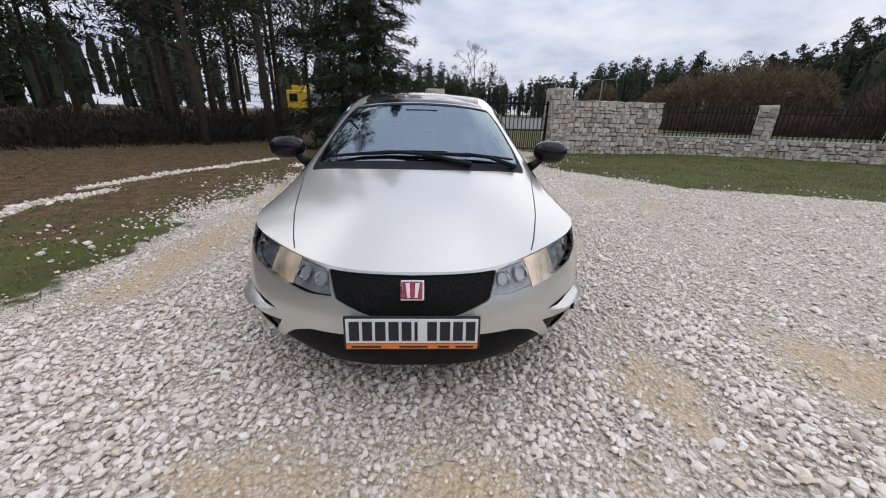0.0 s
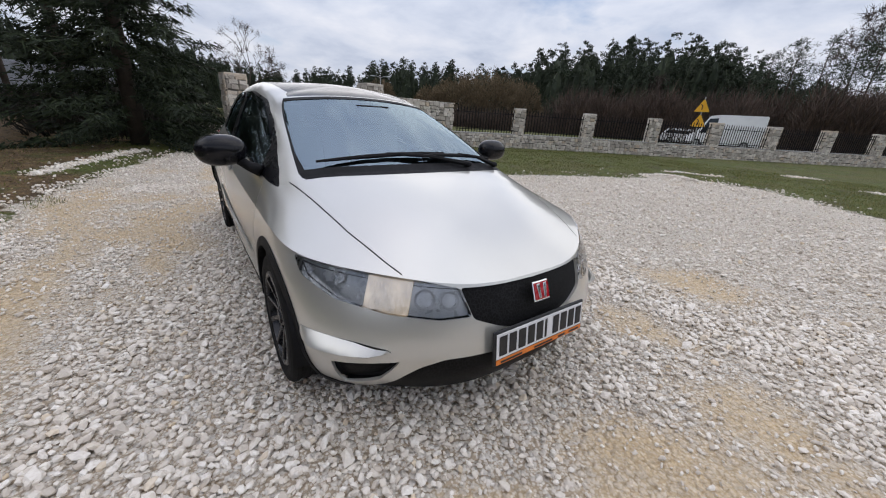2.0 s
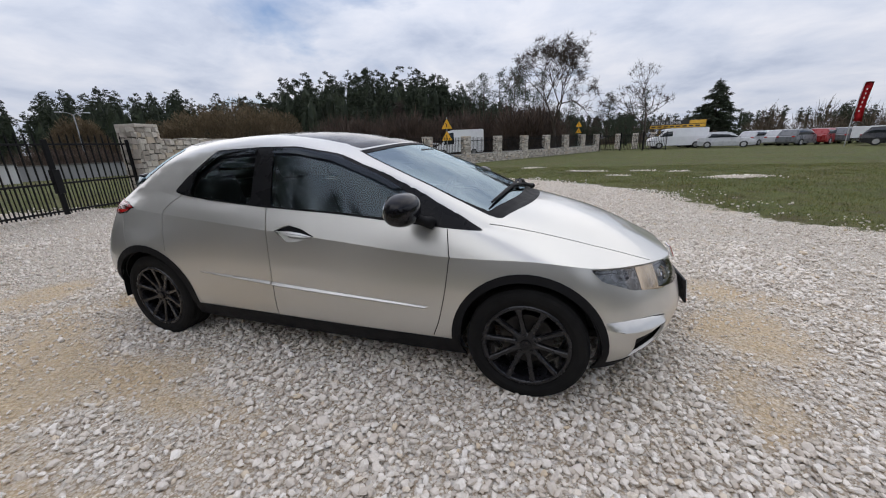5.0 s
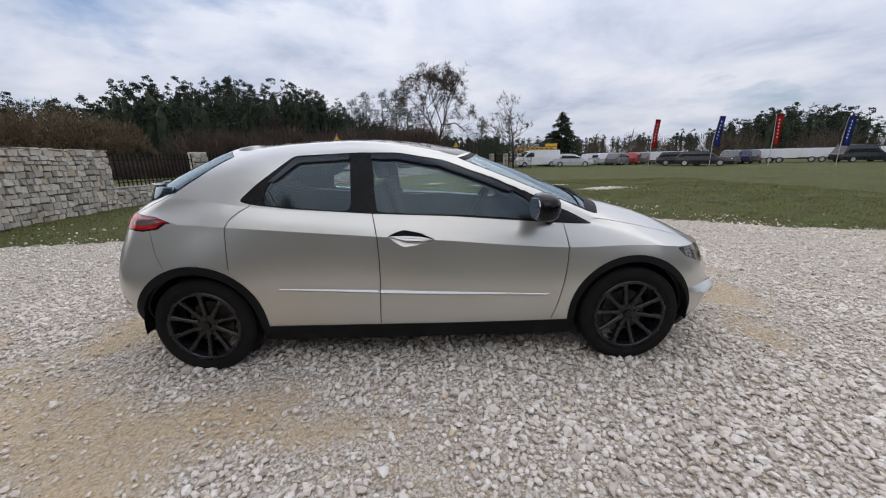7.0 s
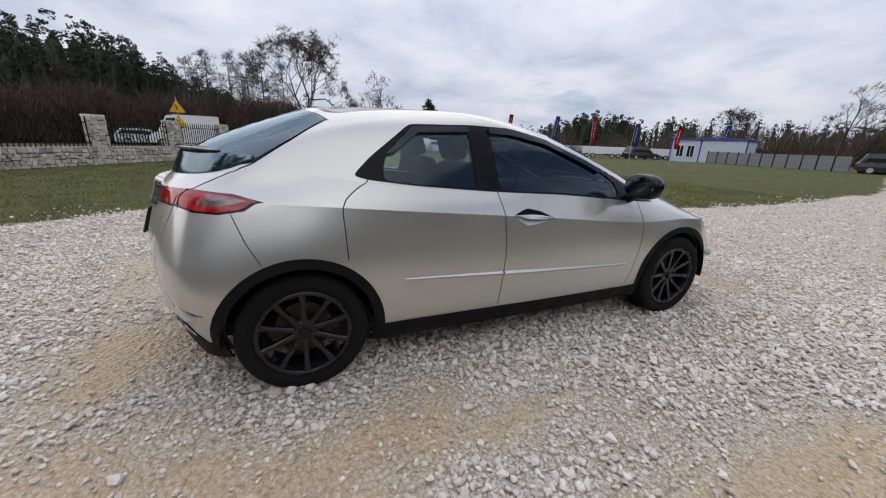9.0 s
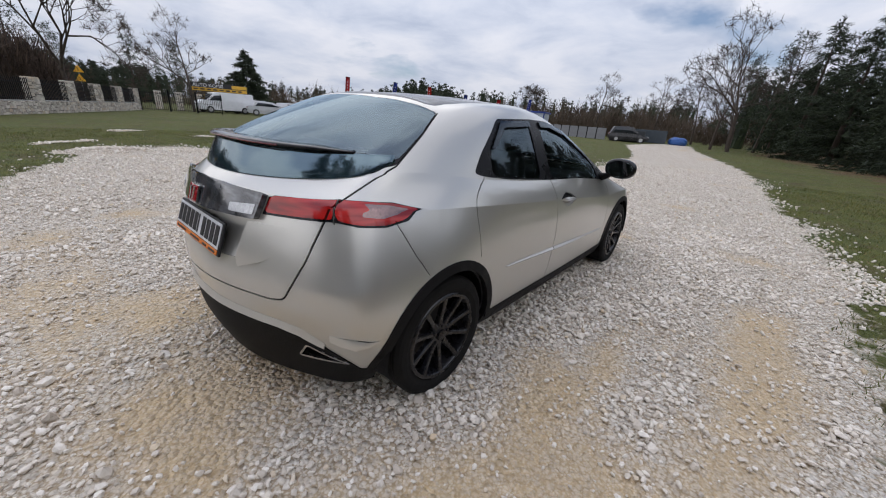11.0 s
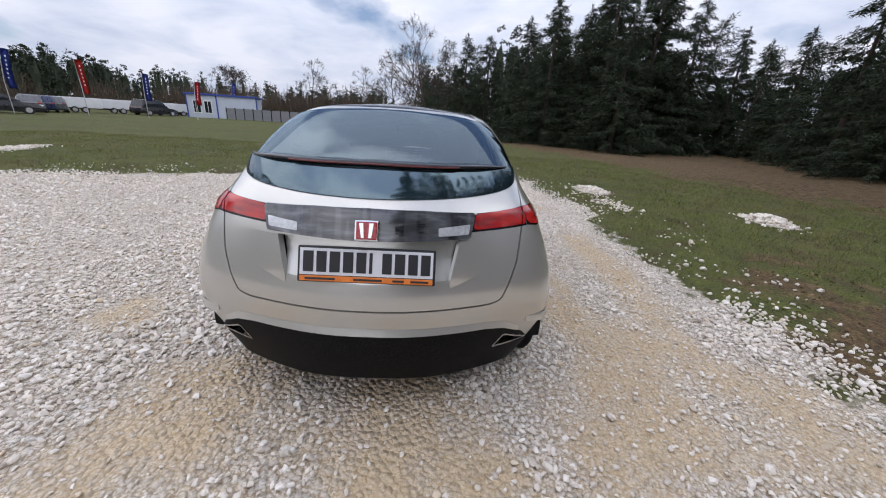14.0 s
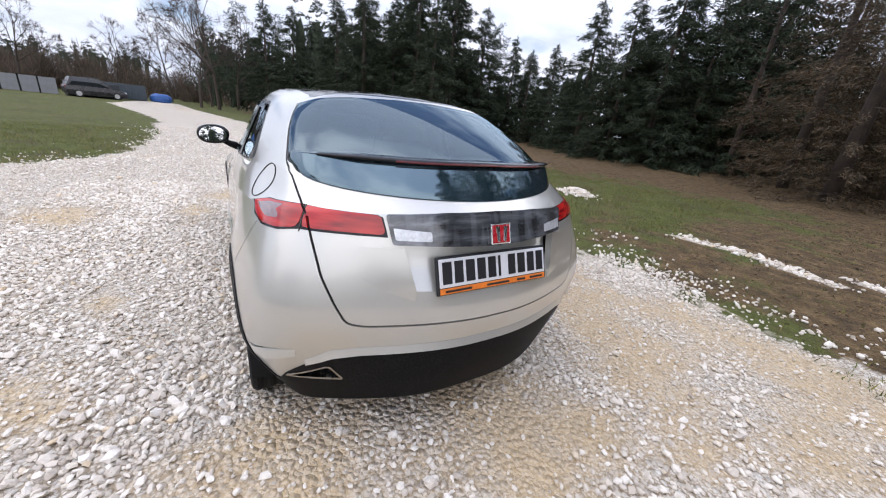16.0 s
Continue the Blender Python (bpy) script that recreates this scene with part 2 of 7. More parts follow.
def block(x0, x1, y0, y1, z0, z1, bevel=0.0, bm=None, segments=2):
    b = bmesh.new()
    bmesh.ops.create_cube(b, size=1)
    for v in b.verts:
        v.co = ((x0 + x1) / 2 + v.co.x * (x1 - x0), (y0 + y1) / 2 + v.co.y * (y1 - y0), (z0 + z1) / 2 + v.co.z * (z1 - z0))
    if bevel:
        bmesh.ops.bevel(b, geom=b.edges[:], offset=bevel, segments=segments, affect="EDGES", profile=.6)
    return merged(b, bm)


def merged(b, bm):
    if bm is None:
        return b
    me = bpy.data.meshes.new("t")
    b.to_mesh(me)
    b.free()
    bm.from_mesh(me)
    bpy.data.meshes.remove(me)
    return bm


def lathe(profile, steps, axis="y", bm=None, closed=True):
    """Turns a profile of (radius, along) round an axis."""
    b = bmesh.new()
    rings = []
    for i in range(steps):
        a = 2 * math.pi * i / steps
        ring = []
        for r, h in profile:
            c, s = r * math.cos(a), r * math.sin(a)
            ring.append(b.verts.new((c, h, s) if axis == "y" else (c, s, h) if axis == "z" else (h, c, s)))
        rings.append(ring)
    for i in range(steps):
        p, q = rings[i], rings[(i + 1) % steps]
        for j in range(len(profile) if closed else len(profile) - 1):
            k = (j + 1) % len(profile)
            b.faces.new((p[j], p[k], q[k], q[j]))
    bmesh.ops.recalc_face_normals(b, faces=b.faces)
    return merged(b, bm)


def tube(points, radii, sides=6, bm=None, cap=True):
    """A tapered round bar along a line of points."""
    b = bmesh.new()
    rings, pts = [], [Vector(p) for p in points]
    for i, p in enumerate(pts):
        t = (pts[min(i + 1, len(pts) - 1)] - pts[max(i - 1, 0)]).normalized()
        u = t.cross(Vector((0, 0, 1)) if abs(t.z) < .9 else Vector((1, 0, 0))).normalized()
        w = t.cross(u)
        r = radii[i] if isinstance(radii, (list, tuple)) else radii
        rings.append([b.verts.new(p + (u * math.cos(2 * math.pi * k / sides) + w * math.sin(2 * math.pi * k / sides)) * r) for k in range(sides)])
    for p, q in zip(rings, rings[1:]):
        for k in range(sides):
            b.faces.new((p[k], p[(k + 1) % sides], q[(k + 1) % sides], q[k]))
    if cap:
        b.faces.new(rings[0][::-1])
        b.faces.new(rings[-1])
    return merged(b, bm)


def ellipsoid(c, r, bm=None, rings=10, steps=16, power=1.0):
    b = bmesh.new()
    bmesh.ops.create_uvsphere(b, u_segments=steps, v_segments=rings, radius=1)
    for v in b.verts:
        q = [math.copysign(abs(k) ** power, k) for k in v.co]
        v.co = [c[i] + q[i] * r[i] for i in range(3)]
    return merged(b, bm)


def rounded(points, radius, closed=True):
    """Cuts each corner of an outline into a short arc."""
    out, n = [], len(points)
    for i in range(n):
        p = np.array(points[i], float)
        if not closed and i in (0, n - 1):
            out.append(p)
            continue
        a, b = np.array(points[i - 1], float) - p, np.array(points[(i + 1) % n], float) - p
        ra, rb = min(radius, np.linalg.norm(a) * .4), min(radius, np.linalg.norm(b) * .4)
        a, b = p + a / np.linalg.norm(a) * ra, p + b / np.linalg.norm(b) * rb
        out += [(1 - s) ** 2 * a + 2 * s * (1 - s) * p + s * s * b for s in (0, .33, .67, 1)]
    return out


# ---------------------------------------------------------------- ground
GRAVEL_EDGE = [(-60, 1.0), (-14, 1.0), (-9.2, 3.9), (-8.2, 3.4), (-7, 2.95), (-5, 3.25), (-3.3, 4.9), (-2.3, 7.6), (-1.0, 10.2), (.5, 10.3), (2.2, 9.0), (3.5, 7.1), (4.5, 4.3),
               (5.7, 3.3), (7.2, 2.55), (11.4, 2.7), (19.5, 3.5), (35, 8.2), (52, 8.0), (52, 5.2), (36, 2.6), (17, -1.5), (10, -2.15), (4, -2.75), (.9, -2.65), (-.8, -2.85),
               (-2.9, -2.65), (-4.6, -2.3), (-6.5, -1.9), (-8.6, -1.0), (-9.2, .2), (-14, -.6), (-60, -.6)]


def signed_distance(x, y, outline):
    """Metres to an outline, positive inside."""
    best, odd = np.full(x.shape, 1e9), np.zeros(x.shape, bool)
    x1, y1 = outline[-1]
    for x2, y2 in outline:
        dx, dy = x2 - x1, y2 - y1
        t = np.clip(((x - x1) * dx + (y - y1) * dy) / (dx * dx + dy * dy), 0, 1)
        best = np.minimum(best, np.hypot(x - x1 - t * dx, y - y1 - t * dy))
        if y1 != y2:
            odd ^= ((y1 > y) != (y2 > y)) & (x < dx * (y - y1) / dy + x1)
        x1, y1 = x2, y2
    return np.where(odd, best, -best)


def smooth_noise(x, y, scale, seed, octaves=3):
    """Even value noise, -1 to 1."""
    total, amp, norm = np.zeros(np.shape(x)), 1.0, 0.0
    for o in range(octaves):
        px, py = np.asarray(x) * scale + seed * 7.31, np.asarray(y) * scale - seed * 3.17
        ix, iy = np.floor(px).astype(int), np.floor(py).astype(int)
        fx, fy = px - ix, py - iy
        fx, fy = fx * fx * (3 - 2 * fx), fy * fy * (3 - 2 * fy)

        def corner(a, b):
            h = np.sin(a * 127.1 + b * 311.7 + o * 17.3) * 43758.5453
            return 2 * (h - np.floor(h)) - 1

        total += amp * ((corner(ix, iy) * (1 - fx) + corner(ix + 1, iy) * fx) * (1 - fy) + (corner(ix, iy + 1) * (1 - fx) + corner(ix + 1, iy + 1) * fx) * fy)
        norm, amp, scale = norm + amp, amp * .5, scale * 2.1
    return total / norm


def sand_at(x, y):
    """Where the chippings are thin and the yellow sand shows, 0 to 1."""
    n = smooth_noise(x, y, .75, 3, 3) * .95 - .20
    for cx, cy, rx, ry in ((2.75, .9, .32, .3), (2.7, .2, .3, .35), (2.4, -.6, .2, .25), (2.0, 1.2, .35, .25), (1.9, 2.4, .4, .3), (-.9, -1.3, .5, .28), (-2.4, -1.0, .5, .35), (-4.7, -.75, .7, .4),
                           (-.2, 1.6, .25, .18), (-1.1, 1.7, .3, .2), (-2.0, -.1, .5, .3), (-2.25, -.55, .3, .3), (-2.6, -2.2, 1.1, .45), (-2.85, -1.5, .4, .5), (-1.6, -1.4, .9, .3), (-1.2, -1.95, .7, .22), (-3.3, -.6, .35, .5), (.3, -2.1, 1.2, .25), (-.5, -1.4, .5, .2)):
        n = np.maximum(n, .62 * np.exp(-(((x - cx) / rx) ** 2 + ((y - cy) / ry) ** 2)) + .32 * smooth_noise(x, y, 2.2, 9, 2))
    return np.clip(n * 1.9, 0, .85)


# pale strips of chippings left on the verge
STRIPS = [((-.5, -4.85), (-1.3, -5.0), (-2.2, -4.75)), ((-2.3, -5.3), (-3.4, -5.05), (-4.4, -4.65), (-5.4, -4.3), (-6.2, -3.95)), ((-5.0, -3.0), (-6.2, -2.7), (-8.2, -1.9)),
          ((-2.2, 11.0), (-1.2, 12.2)), ((-.3, 15.3), (.5, 15.5)), ((1.7, 13.5), (2.9, 13.2)), ((4.1, 13.4), (4.8, 13.4)), ((3.0, 11.4), (3.6, 11.3)), ((5.2, 12.9), (5.7, 12.9))]


def strip_distance(x, y):
    best = np.full(np.shape(x), 99.0)
    for line in STRIPS:
        for (x1, y1), (x2, y2) in zip(line, line[1:]):
            dx, dy = x2 - x1, y2 - y1
            t = np.clip(((x - x1) * dx + (y - y1) * dy) / (dx * dx + dy * dy), 0, 1)
            best = np.minimum(best, np.hypot(x - x1 - t * dx, y - y1 - t * dy))
    return best


def heap_at(x, y):
    z = np.zeros(np.shape(x))
    for cx, cy, rx, ry, h in ((2.3, -5.9, .45, .3, .12), (4.7, -3.9, .6, .4, .09), (-1.2, 9.2, .9, .35, .13), (6.4, 10.5, .9, .3, .07)):
        r = ((x - cx) / rx) ** 2 + ((y - cy) / ry) ** 2
        z = z + h * np.exp(-r * 1.4)
    return z


def ground_height(x, y):
    sd = signed_distance(x, y, GRAVEL_EDGE)
    rough = np.clip(-sd, 0, 1.2)
    return heap_at(x, y) + rough * (.03 * smooth_noise(x, y, .9, 5, 3) + .012) + np.clip((-y - 14) / 30, 0, 1) * 1.2 * (np.abs(x) < 80)


def grown(a, b, fine, far, grow=1.16):
    mid = list(np.arange(a, b + 1e-6, fine))
    lo, hi, s = [], [], fine
    p, q = a, b
    while p > -far:
        s *= grow
        p -= s
        q += s
        lo.append(p)
        hi.append(q)
    return np.array(lo[::-1] + mid + hi)


gx, gy = grown(-12, 12, .2, 900), grown(-9, 12, .2, 900)
X, Y = [g.ravel() for g in np.meshgrid(gx, gy, indexing="ij")]
SD = signed_distance(X, Y, GRAVEL_EDGE)
Z = ground_height(X, Y)
nx, ny = len(gx), len(gy)
ii, jj = [g.ravel() for g in np.meshgrid(np.arange(nx - 1), np.arange(ny - 1), indexing="ij")]
quads = np.stack([ii * ny + jj, (ii + 1) * ny + jj, (ii + 1) * ny + jj + 1, ii * ny + jj + 1], 1)
me = bpy.data.meshes.new("ground")
me.from_pydata(np.stack([X, Y, Z], 1).tolist(), [], quads.tolist())
me.polygons.foreach_set("use_smooth", [True] * len(me.polygons))


def needle_floor(x, y):
    """Brown litter under the trees, in metres past its border."""
    right = -y - 10.0 + np.clip((x - 2) * .25, -1.5, 9)
    left = np.minimum(-y - 3.3, -x - 1.0) + 1.0
    return np.maximum(right, left)


for key, values in (("gravel", SD), ("sand", sand_at(X, Y)), ("litter", np.clip(needle_floor(X, Y), -20, 20)), ("heap", np.maximum(np.clip(heap_at(X, Y) / .07, 0, 1), np.clip(1.2 - strip_distance(X, Y) / .2, 0, 1) * .7))):
    me.attributes.new(key, "FLOAT", "POINT").data.foreach_set("value", np.asarray(values, np.float32))


def ground_material():
    k = Mat("ground", (.3, .3, .3), .95)
    wide, mid, fine = k.noise(.9, 5, .6), k.noise(5, 5, .6), k.noise(45, 4, .6)
    # chippings
    warp = k.n.new("ShaderNodeVectorMath")
    warp.operation = "ADD"
    wob = k.n.new("ShaderNodeTexNoise")
    wob.inputs["Scale"].default_value = 30
    k.l.new(k.coords(), wob.inputs["Vector"])
    shift = k.n.new("ShaderNodeVectorMath")
    shift.operation = "SCALE"
    shift.inputs["Scale"].default_value = .018
    k.l.new(wob.outputs["Color"], shift.inputs[0])
    k.l.new(k.coords(), warp.inputs[0])
    k.l.new(shift.outputs[0], warp.inputs[1])
    bent = warp.outputs[0]
    cell, edge = k.voronoi(36, "F1", "Color", bent), k.voronoi(36, "F1", "Distance", bent)
    grit, grit_d = k.voronoi(85, "F1", "Color", bent), k.voronoi(85, "F1", "Distance", bent)
    stone = k.ramp(cell, [(.0, (.54, .49, .42)), (.5, (.70, .65, .575)), (1.0, (.83, .785, .715))])
    small = k.ramp(grit, [(.0, (.54, .47, .38)), (.6, (.74, .68, .585)), (1.0, (.84, .785, .70))])
    small = k.mix(k.ramp(grit_d, [(.35, 0.0), (.65, 1.0)]), small, (.40, .325, .235))
    stone = k.mix(k.ramp(edge, [(.36, 0.0), (.50, 1.0)]), stone, small)
    edge = k.math("SUBTRACT", 1.0, edge)
    sand = k.mix(k.ramp(fine, [(.35, 0.0), (.65, 1.0)]), (.52, .37, .195), (.69, .54, .345))
    sand = k.mix(k.ramp(grit_d, [(.25, .35), (.5, 0.0)]), sand, (.70, .62, .50))
    sandy = k.math("ADD", k.attribute("sand"), k.math("MULTIPLY", k.math("SUBTRACT", mid, .5), .9))
    gravel = k.mix(k.ramp(sandy, [(.32, 0.0), (.9, .86)]), stone, sand)
    # lawn and needles
    grass = k.ramp(k.math("ADD", k.math("MULTIPLY", mid, .6), k.math("MULTIPLY", fine, .4)), [(.34, (.028, .040, .005)), (.5, (.076, .096, .011)), (.66, (.155, .162, .026))])
    grass = k.mix(k.ramp(wide, [(.47, 0.0), (.72, .5)]), grass, (.115, .082, .026))
    grass = k.mix(k.ramp(k.noise(.13, 4, .65), [(.44, 0.0), (.62, .6)]), grass, (.098, .106, .018))
    grass = k.mix(k.ramp(k.noise(.4, 5, .7), [(.50, 0.0), (.60, .55)]), grass, (.112, .098, .024))
    grass = k.mix(k.ramp(k.noise(.23, 5, .7), [(.52, 0.0), (.62, .6)]), grass, (.050, .072, .009))
    grass = k.mix(k.ramp(k.noise(1.5, 5, .68), [(.50, 0.0), (.64, .7)]), grass, (.072, .050, .020))
    litter = k.ramp(k.math("ADD", k.math("MULTIPLY", fine, .45), k.math("MULTIPLY", mid, .55)), [(.36, (.040, .025, .010)), (.5, (.115, .072, .028)), (.66, (.25, .165, .072))])
    lm = k.math("ADD", k.attribute("litter"), k.math("MULTIPLY", k.math("SUBTRACT", wide, .5), 10))
    lawn = k.mix(k.ramp(lm, [(.0, 0.0), (1.0, 1.0)]), grass, litter)
    # border
    edge_n = k.math("ADD", k.math("MULTIPLY", k.math("SUBTRACT", wide, .5), 1.1), k.math("MULTIPLY", k.math("SUBTRACT", mid, .5), .7))
    gm = k.math("MAXIMUM", k.math("ADD", k.attribute("gravel"), edge_n), k.math("SUBTRACT", k.math("MULTIPLY", k.attribute("heap"), 1.4), .5))
    k.base(k.mix(k.ramp(gm, [(.0, 0.0), (.10, 1.0)]), lawn, gravel))
    h = k.math("ADD", k.math("MULTIPLY", edge, 1.2), k.math("MULTIPLY", fine, .5))
    return k.bump(h, .9, .03).m


me.materials.append(ground_material())
ground = tagged(new("ground", me), kind="structure")


# ---------------------------------------------------------------- loose chippings, grass and litter
def chip_templates(count, seed):
    """Broken chips: a blunt twenty-sided lump, pushed about and flattened."""
    r = np.random.RandomState(seed)
    bm = bmesh.new()
    bmesh.ops.create_icosphere(bm, subdivisions=1, radius=1)
    base = np.array([tuple(v.co) for v in bm.verts])
    faces = np.array([[v.index for v in f.verts] for f in bm.faces])
    bm.free()
    out = []
    for _ in range(count):
        turn = np.linalg.qr(r.randn(3, 3))[0]
        p = base @ turn
        p = np.sign(p) * np.abs(p) ** .75 * (1 + .13 * r.randn(len(base), 1)) + r.uniform(-.13, .13, base.shape)
        out.append(p * np.array((1.0, r.uniform(.58, .92), r.uniform(.42, .66))))
    return out, faces


def scatter_mesh(name, places, sizes, templates, faces, rng, sink=.35, tilt=.5):
    n = len(places)
    pick = rng.randint(0, len(templates), n)
    a, b, c = rng.uniform(0, 2 * math.pi, n), rng.normal(0, tilt, n), rng.normal(0, tilt, n)
    ca, sa, cb, sb, cc, sc = np.cos(a), np.sin(a), np.cos(b), np.sin(b), np.cos(c), np.sin(c)
    rot = np.empty((n, 3, 3))
    rot[:, 0] = np.stack([ca * cb, ca * sb * sc - sa * cc, ca * sb * cc + sa * sc], 1)
    rot[:, 1] = np.stack([sa * cb, sa * sb * sc + ca * cc, sa * sb * cc - ca * sc], 1)
    rot[:, 2] = np.stack([-sb, cb * sc, cb * cc], 1)
    shapes = np.array(templates)[pick] * sizes[:, None, None]
    pts = np.einsum("nij,nkj->nki", rot, shapes)
    base = places.copy()
    base[:, 2] += sizes * sink
    pts += base[:, None, :]
    k = shapes.shape[1]
    f = (faces[None] + (np.arange(n) * k)[:, None, None]).reshape(-1, 3)
    me = bpy.data.meshes.new(name)
    me.from_pydata(pts.reshape(-1, 3), [], f)
    return me


def chip_material():
    k = Mat("limestone_chips", (.5, .49, .46), .9)
    tone = k.ramp(k.island(), [(.0, (.54, .475, .40)), (.2, (.68, .615, .53)), (.6, (.80, .74, .655)), (.93, (.87, .825, .75)), (1.0, (.66, .53, .36))])
    k.base(k.mix(k.ramp(k.noise(70, 4), [(.45, 0.0), (.75, .45)]), tone, (.55, .465, .36)))
    return k.bump(k.noise(160, 3), .35, .004).m


def place_chips():
    """An even scatter: close-set where one walks round the car, wider and coarser further off."""
    rng = np.random.RandomState(11)
    xs, ys, sizes = [], [], []
    for x0, x1, y0, y1, pitch, inner in ((-3.7, 3.7, -3.3, 2.6, .0295, None), (-6.6, 6.6, -4.6, 7.6, .054, (-3.7, 3.7, -3.3, 2.6)), (-13, 15, -5, 11, .105, (-6.6, 6.6, -4.6, 7.6))):
        x, y = [g.ravel() for g in np.meshgrid(np.arange(x0, x1, pitch), np.arange(y0, y1, pitch))]
        x, y = x + rng.uniform(-.6, .6, len(x)) * pitch, y + rng.uniform(-.6, .6, len(x)) * pitch
        if inner:
            ok = ~((x > inner[0]) & (x < inner[1]) & (y > inner[2]) & (y < inner[3]))
        else:
            ok = ~((np.abs(x) < 1.7) & (np.abs(y) < .5))                    # nothing shows under the floor of the car
        x, y = x[ok], y[ok]
        sd = signed_distance(x, y, GRAVEL_EDGE) + .9 * smooth_noise(x, y, .9, 21, 3)
        sand = np.clip(sand_at(x, y) + .35 * smooth_noise(x, y, 4, 2, 2), 0, 1)
        verge = np.clip(.34 + sd * .34 + .5 * smooth_noise(x, y, 1.4, 17, 3), 0, 1) * .4
        keep = rng.uniform(0, 1, len(x)) < np.where(sd > 0, 1 - .9 * sand, verge)
        xs.append(x[keep])
        ys.append(y[keep])
        coarse = smooth_noise(x, y, 1.1, 55, 2)[keep]
        sizes.append(np.clip(np.exp(rng.normal(-4.22 + .18 * coarse, .30, keep.sum())) * (1 - .4 * sand[keep]) * (1 + 4.5 * (pitch - .0295)), .006, .036))
    x, y, size = np.concatenate(xs), np.concatenate(ys), np.concatenate(sizes)
    places = np.stack([x, y, ground_height(x, y) + rng.uniform(-.002, .007, len(x))], 1)
    t, f = chip_templates(18, 5)
    return scatter_mesh("chippings", places, size, t, f, rng, tilt=.4)


me = place_chips()
me.materials.append(chip_material())
tagged(new("chippings", me), "pale crushed limestone chippings covering the drive", "gravel", kind="stuff")


def heap_chips():
    rng = np.random.RandomState(12)
    xs, ys = [], []
    for cx, cy, rx, ry, m in ((2.3, -5.9, .36, .25, 420), (4.7, -3.9, .5, .32, 320), (3.4, -3.7, .8, .3, 160), (-1.2, 9.2, .7, .3, 500), (6.4, 10.5, .8, .3, 400)):
        xs.append(cx + rx * rng.normal(0, .55, m))
        ys.append(cy + ry * rng.normal(0, .55, m))
    for line in STRIPS:
        for (x1, y1), (x2, y2) in zip(line, line[1:]):
            m = int(150 * math.hypot(x2 - x1, y2 - y1))
            t = rng.uniform(0, 1, m)
            xs.append(x1 + (x2 - x1) * t + rng.normal(0, .10, m))
            ys.append(y1 + (y2 - y1) * t + rng.normal(0, .10, m))
    x, y = np.concatenate(xs), np.concatenate(ys)
    places = np.stack([x, y, ground_height(x, y)], 1)
    t, f = chip_templates(10, 6)
    return scatter_mesh("heaped_chippings", places, np.clip(np.exp(rng.normal(-3.9, .35, len(x))), .010, .05), t, f, rng)


me = heap_chips()
me.materials.append(chip_material())
tagged(new("heaped_chippings", me), "small heaps of pale chippings left on the grass", "gravel", kind="stuff")


def blade_mesh(name, x, y, height, width, lean, rng):
    n = len(x)
    a, b = rng.uniform(0, 2 * math.pi, n), rng.uniform(0, 2 * math.pi, n)
    z = ground_height(x, y) - .004
    dx, dy = np.cos(a) * width / 2, np.sin(a) * width / 2
    l = lean * height * rng.uniform(.2, 1, n)
    p = np.empty((n, 3, 3))
    p[:, 0] = np.stack([x - dx, y - dy, z], 1)
    p[:, 1] = np.stack([x + dx, y + dy, z], 1)
    p[:, 2] = np.stack([x + np.cos(b) * l, y + np.sin(b) * l, z + height], 1)
    me = bpy.data.meshes.new(name)
    me.from_pydata(p.reshape(-1, 3), [], np.arange(n * 3).reshape(-1, 3))
    return me


def grass_material():
    k = Mat("grass_blades", (.07, .09, .02), .75)
    k.base(k.ramp(k.island(), [(.0, (.040, .052, .006)), (.45, (.100, .122, .012)), (.8, (.18, .185, .030)), (1.0, (.30, .24, .085))]))
    return k.m


def place_grass():
    rng = np.random.RandomState(21)
    n = 420000
    x, y = rng.uniform(-10, 13, n), rng.uniform(-10.5, 16, n)
    sd = signed_distance(x, y, GRAVEL_EDGE) + .9 * smooth_noise(x, y, .9, 21, 3)
    lit = needle_floor(x, y) + 2.2 * smooth_noise(x, y, .5, 31, 3)
    clump = smooth_noise(x, y, 2.3, 41, 3)
    keep = (sd < -.1) & (rng.uniform(0, 1, n) < np.clip(.75 + .9 * clump, .08, 1) * np.where(lit > 0, .14, 1)) & (heap_at(x, y) < .03) & (strip_distance(x, y) > .16)
    x, y = x[keep], y[keep]
    h = rng.uniform(.02, .065, len(x)) * (1 + .5 * clump[keep])
    return blade_mesh("grass", x, y, np.clip(h, .015, .1), rng.uniform(.004, .010, len(x)), 1.1, rng)


me = place_grass()
me.materials.append(grass_material())
tagged(new("grass", me), "short patchy spring grass beside the drive", "grass", kind="stuff")


def place_litter():
    rng = np.random.RandomState(22)
    n = 60000
    x, y = rng.uniform(-11, 9, n), rng.uniform(-13, -2.6, n)
    sd = signed_distance(x, y, GRAVEL_EDGE)
    lit = needle_floor(x, y) + 2.2 * smooth_noise(x, y, .5, 31, 3)
    keep = (sd < -.15) & (rng.uniform(0, 1, n) < np.where(lit > -.5, .8, .14))
    x, y = x[keep], y[keep]
    me = blade_mesh("leaf_litter", x, y, rng.uniform(.004, .022, len(x)), rng.uniform(.015, .05, len(x)), 3.0, rng)
    k = Mat("leaf_litter", (.1, .06, .03), .9)
    k.base(k.ramp(k.island(), [(.0, (.045, .027, .013)), (.5, (.13, .078, .037)), (1.0, (.29, .20, .11))]))
    me.materials.append(k.m)
    return me


tagged(new("leaf_litter", place_litter()), "brown leaf and needle litter at the forest edge", "leaf litter", kind="stuff")


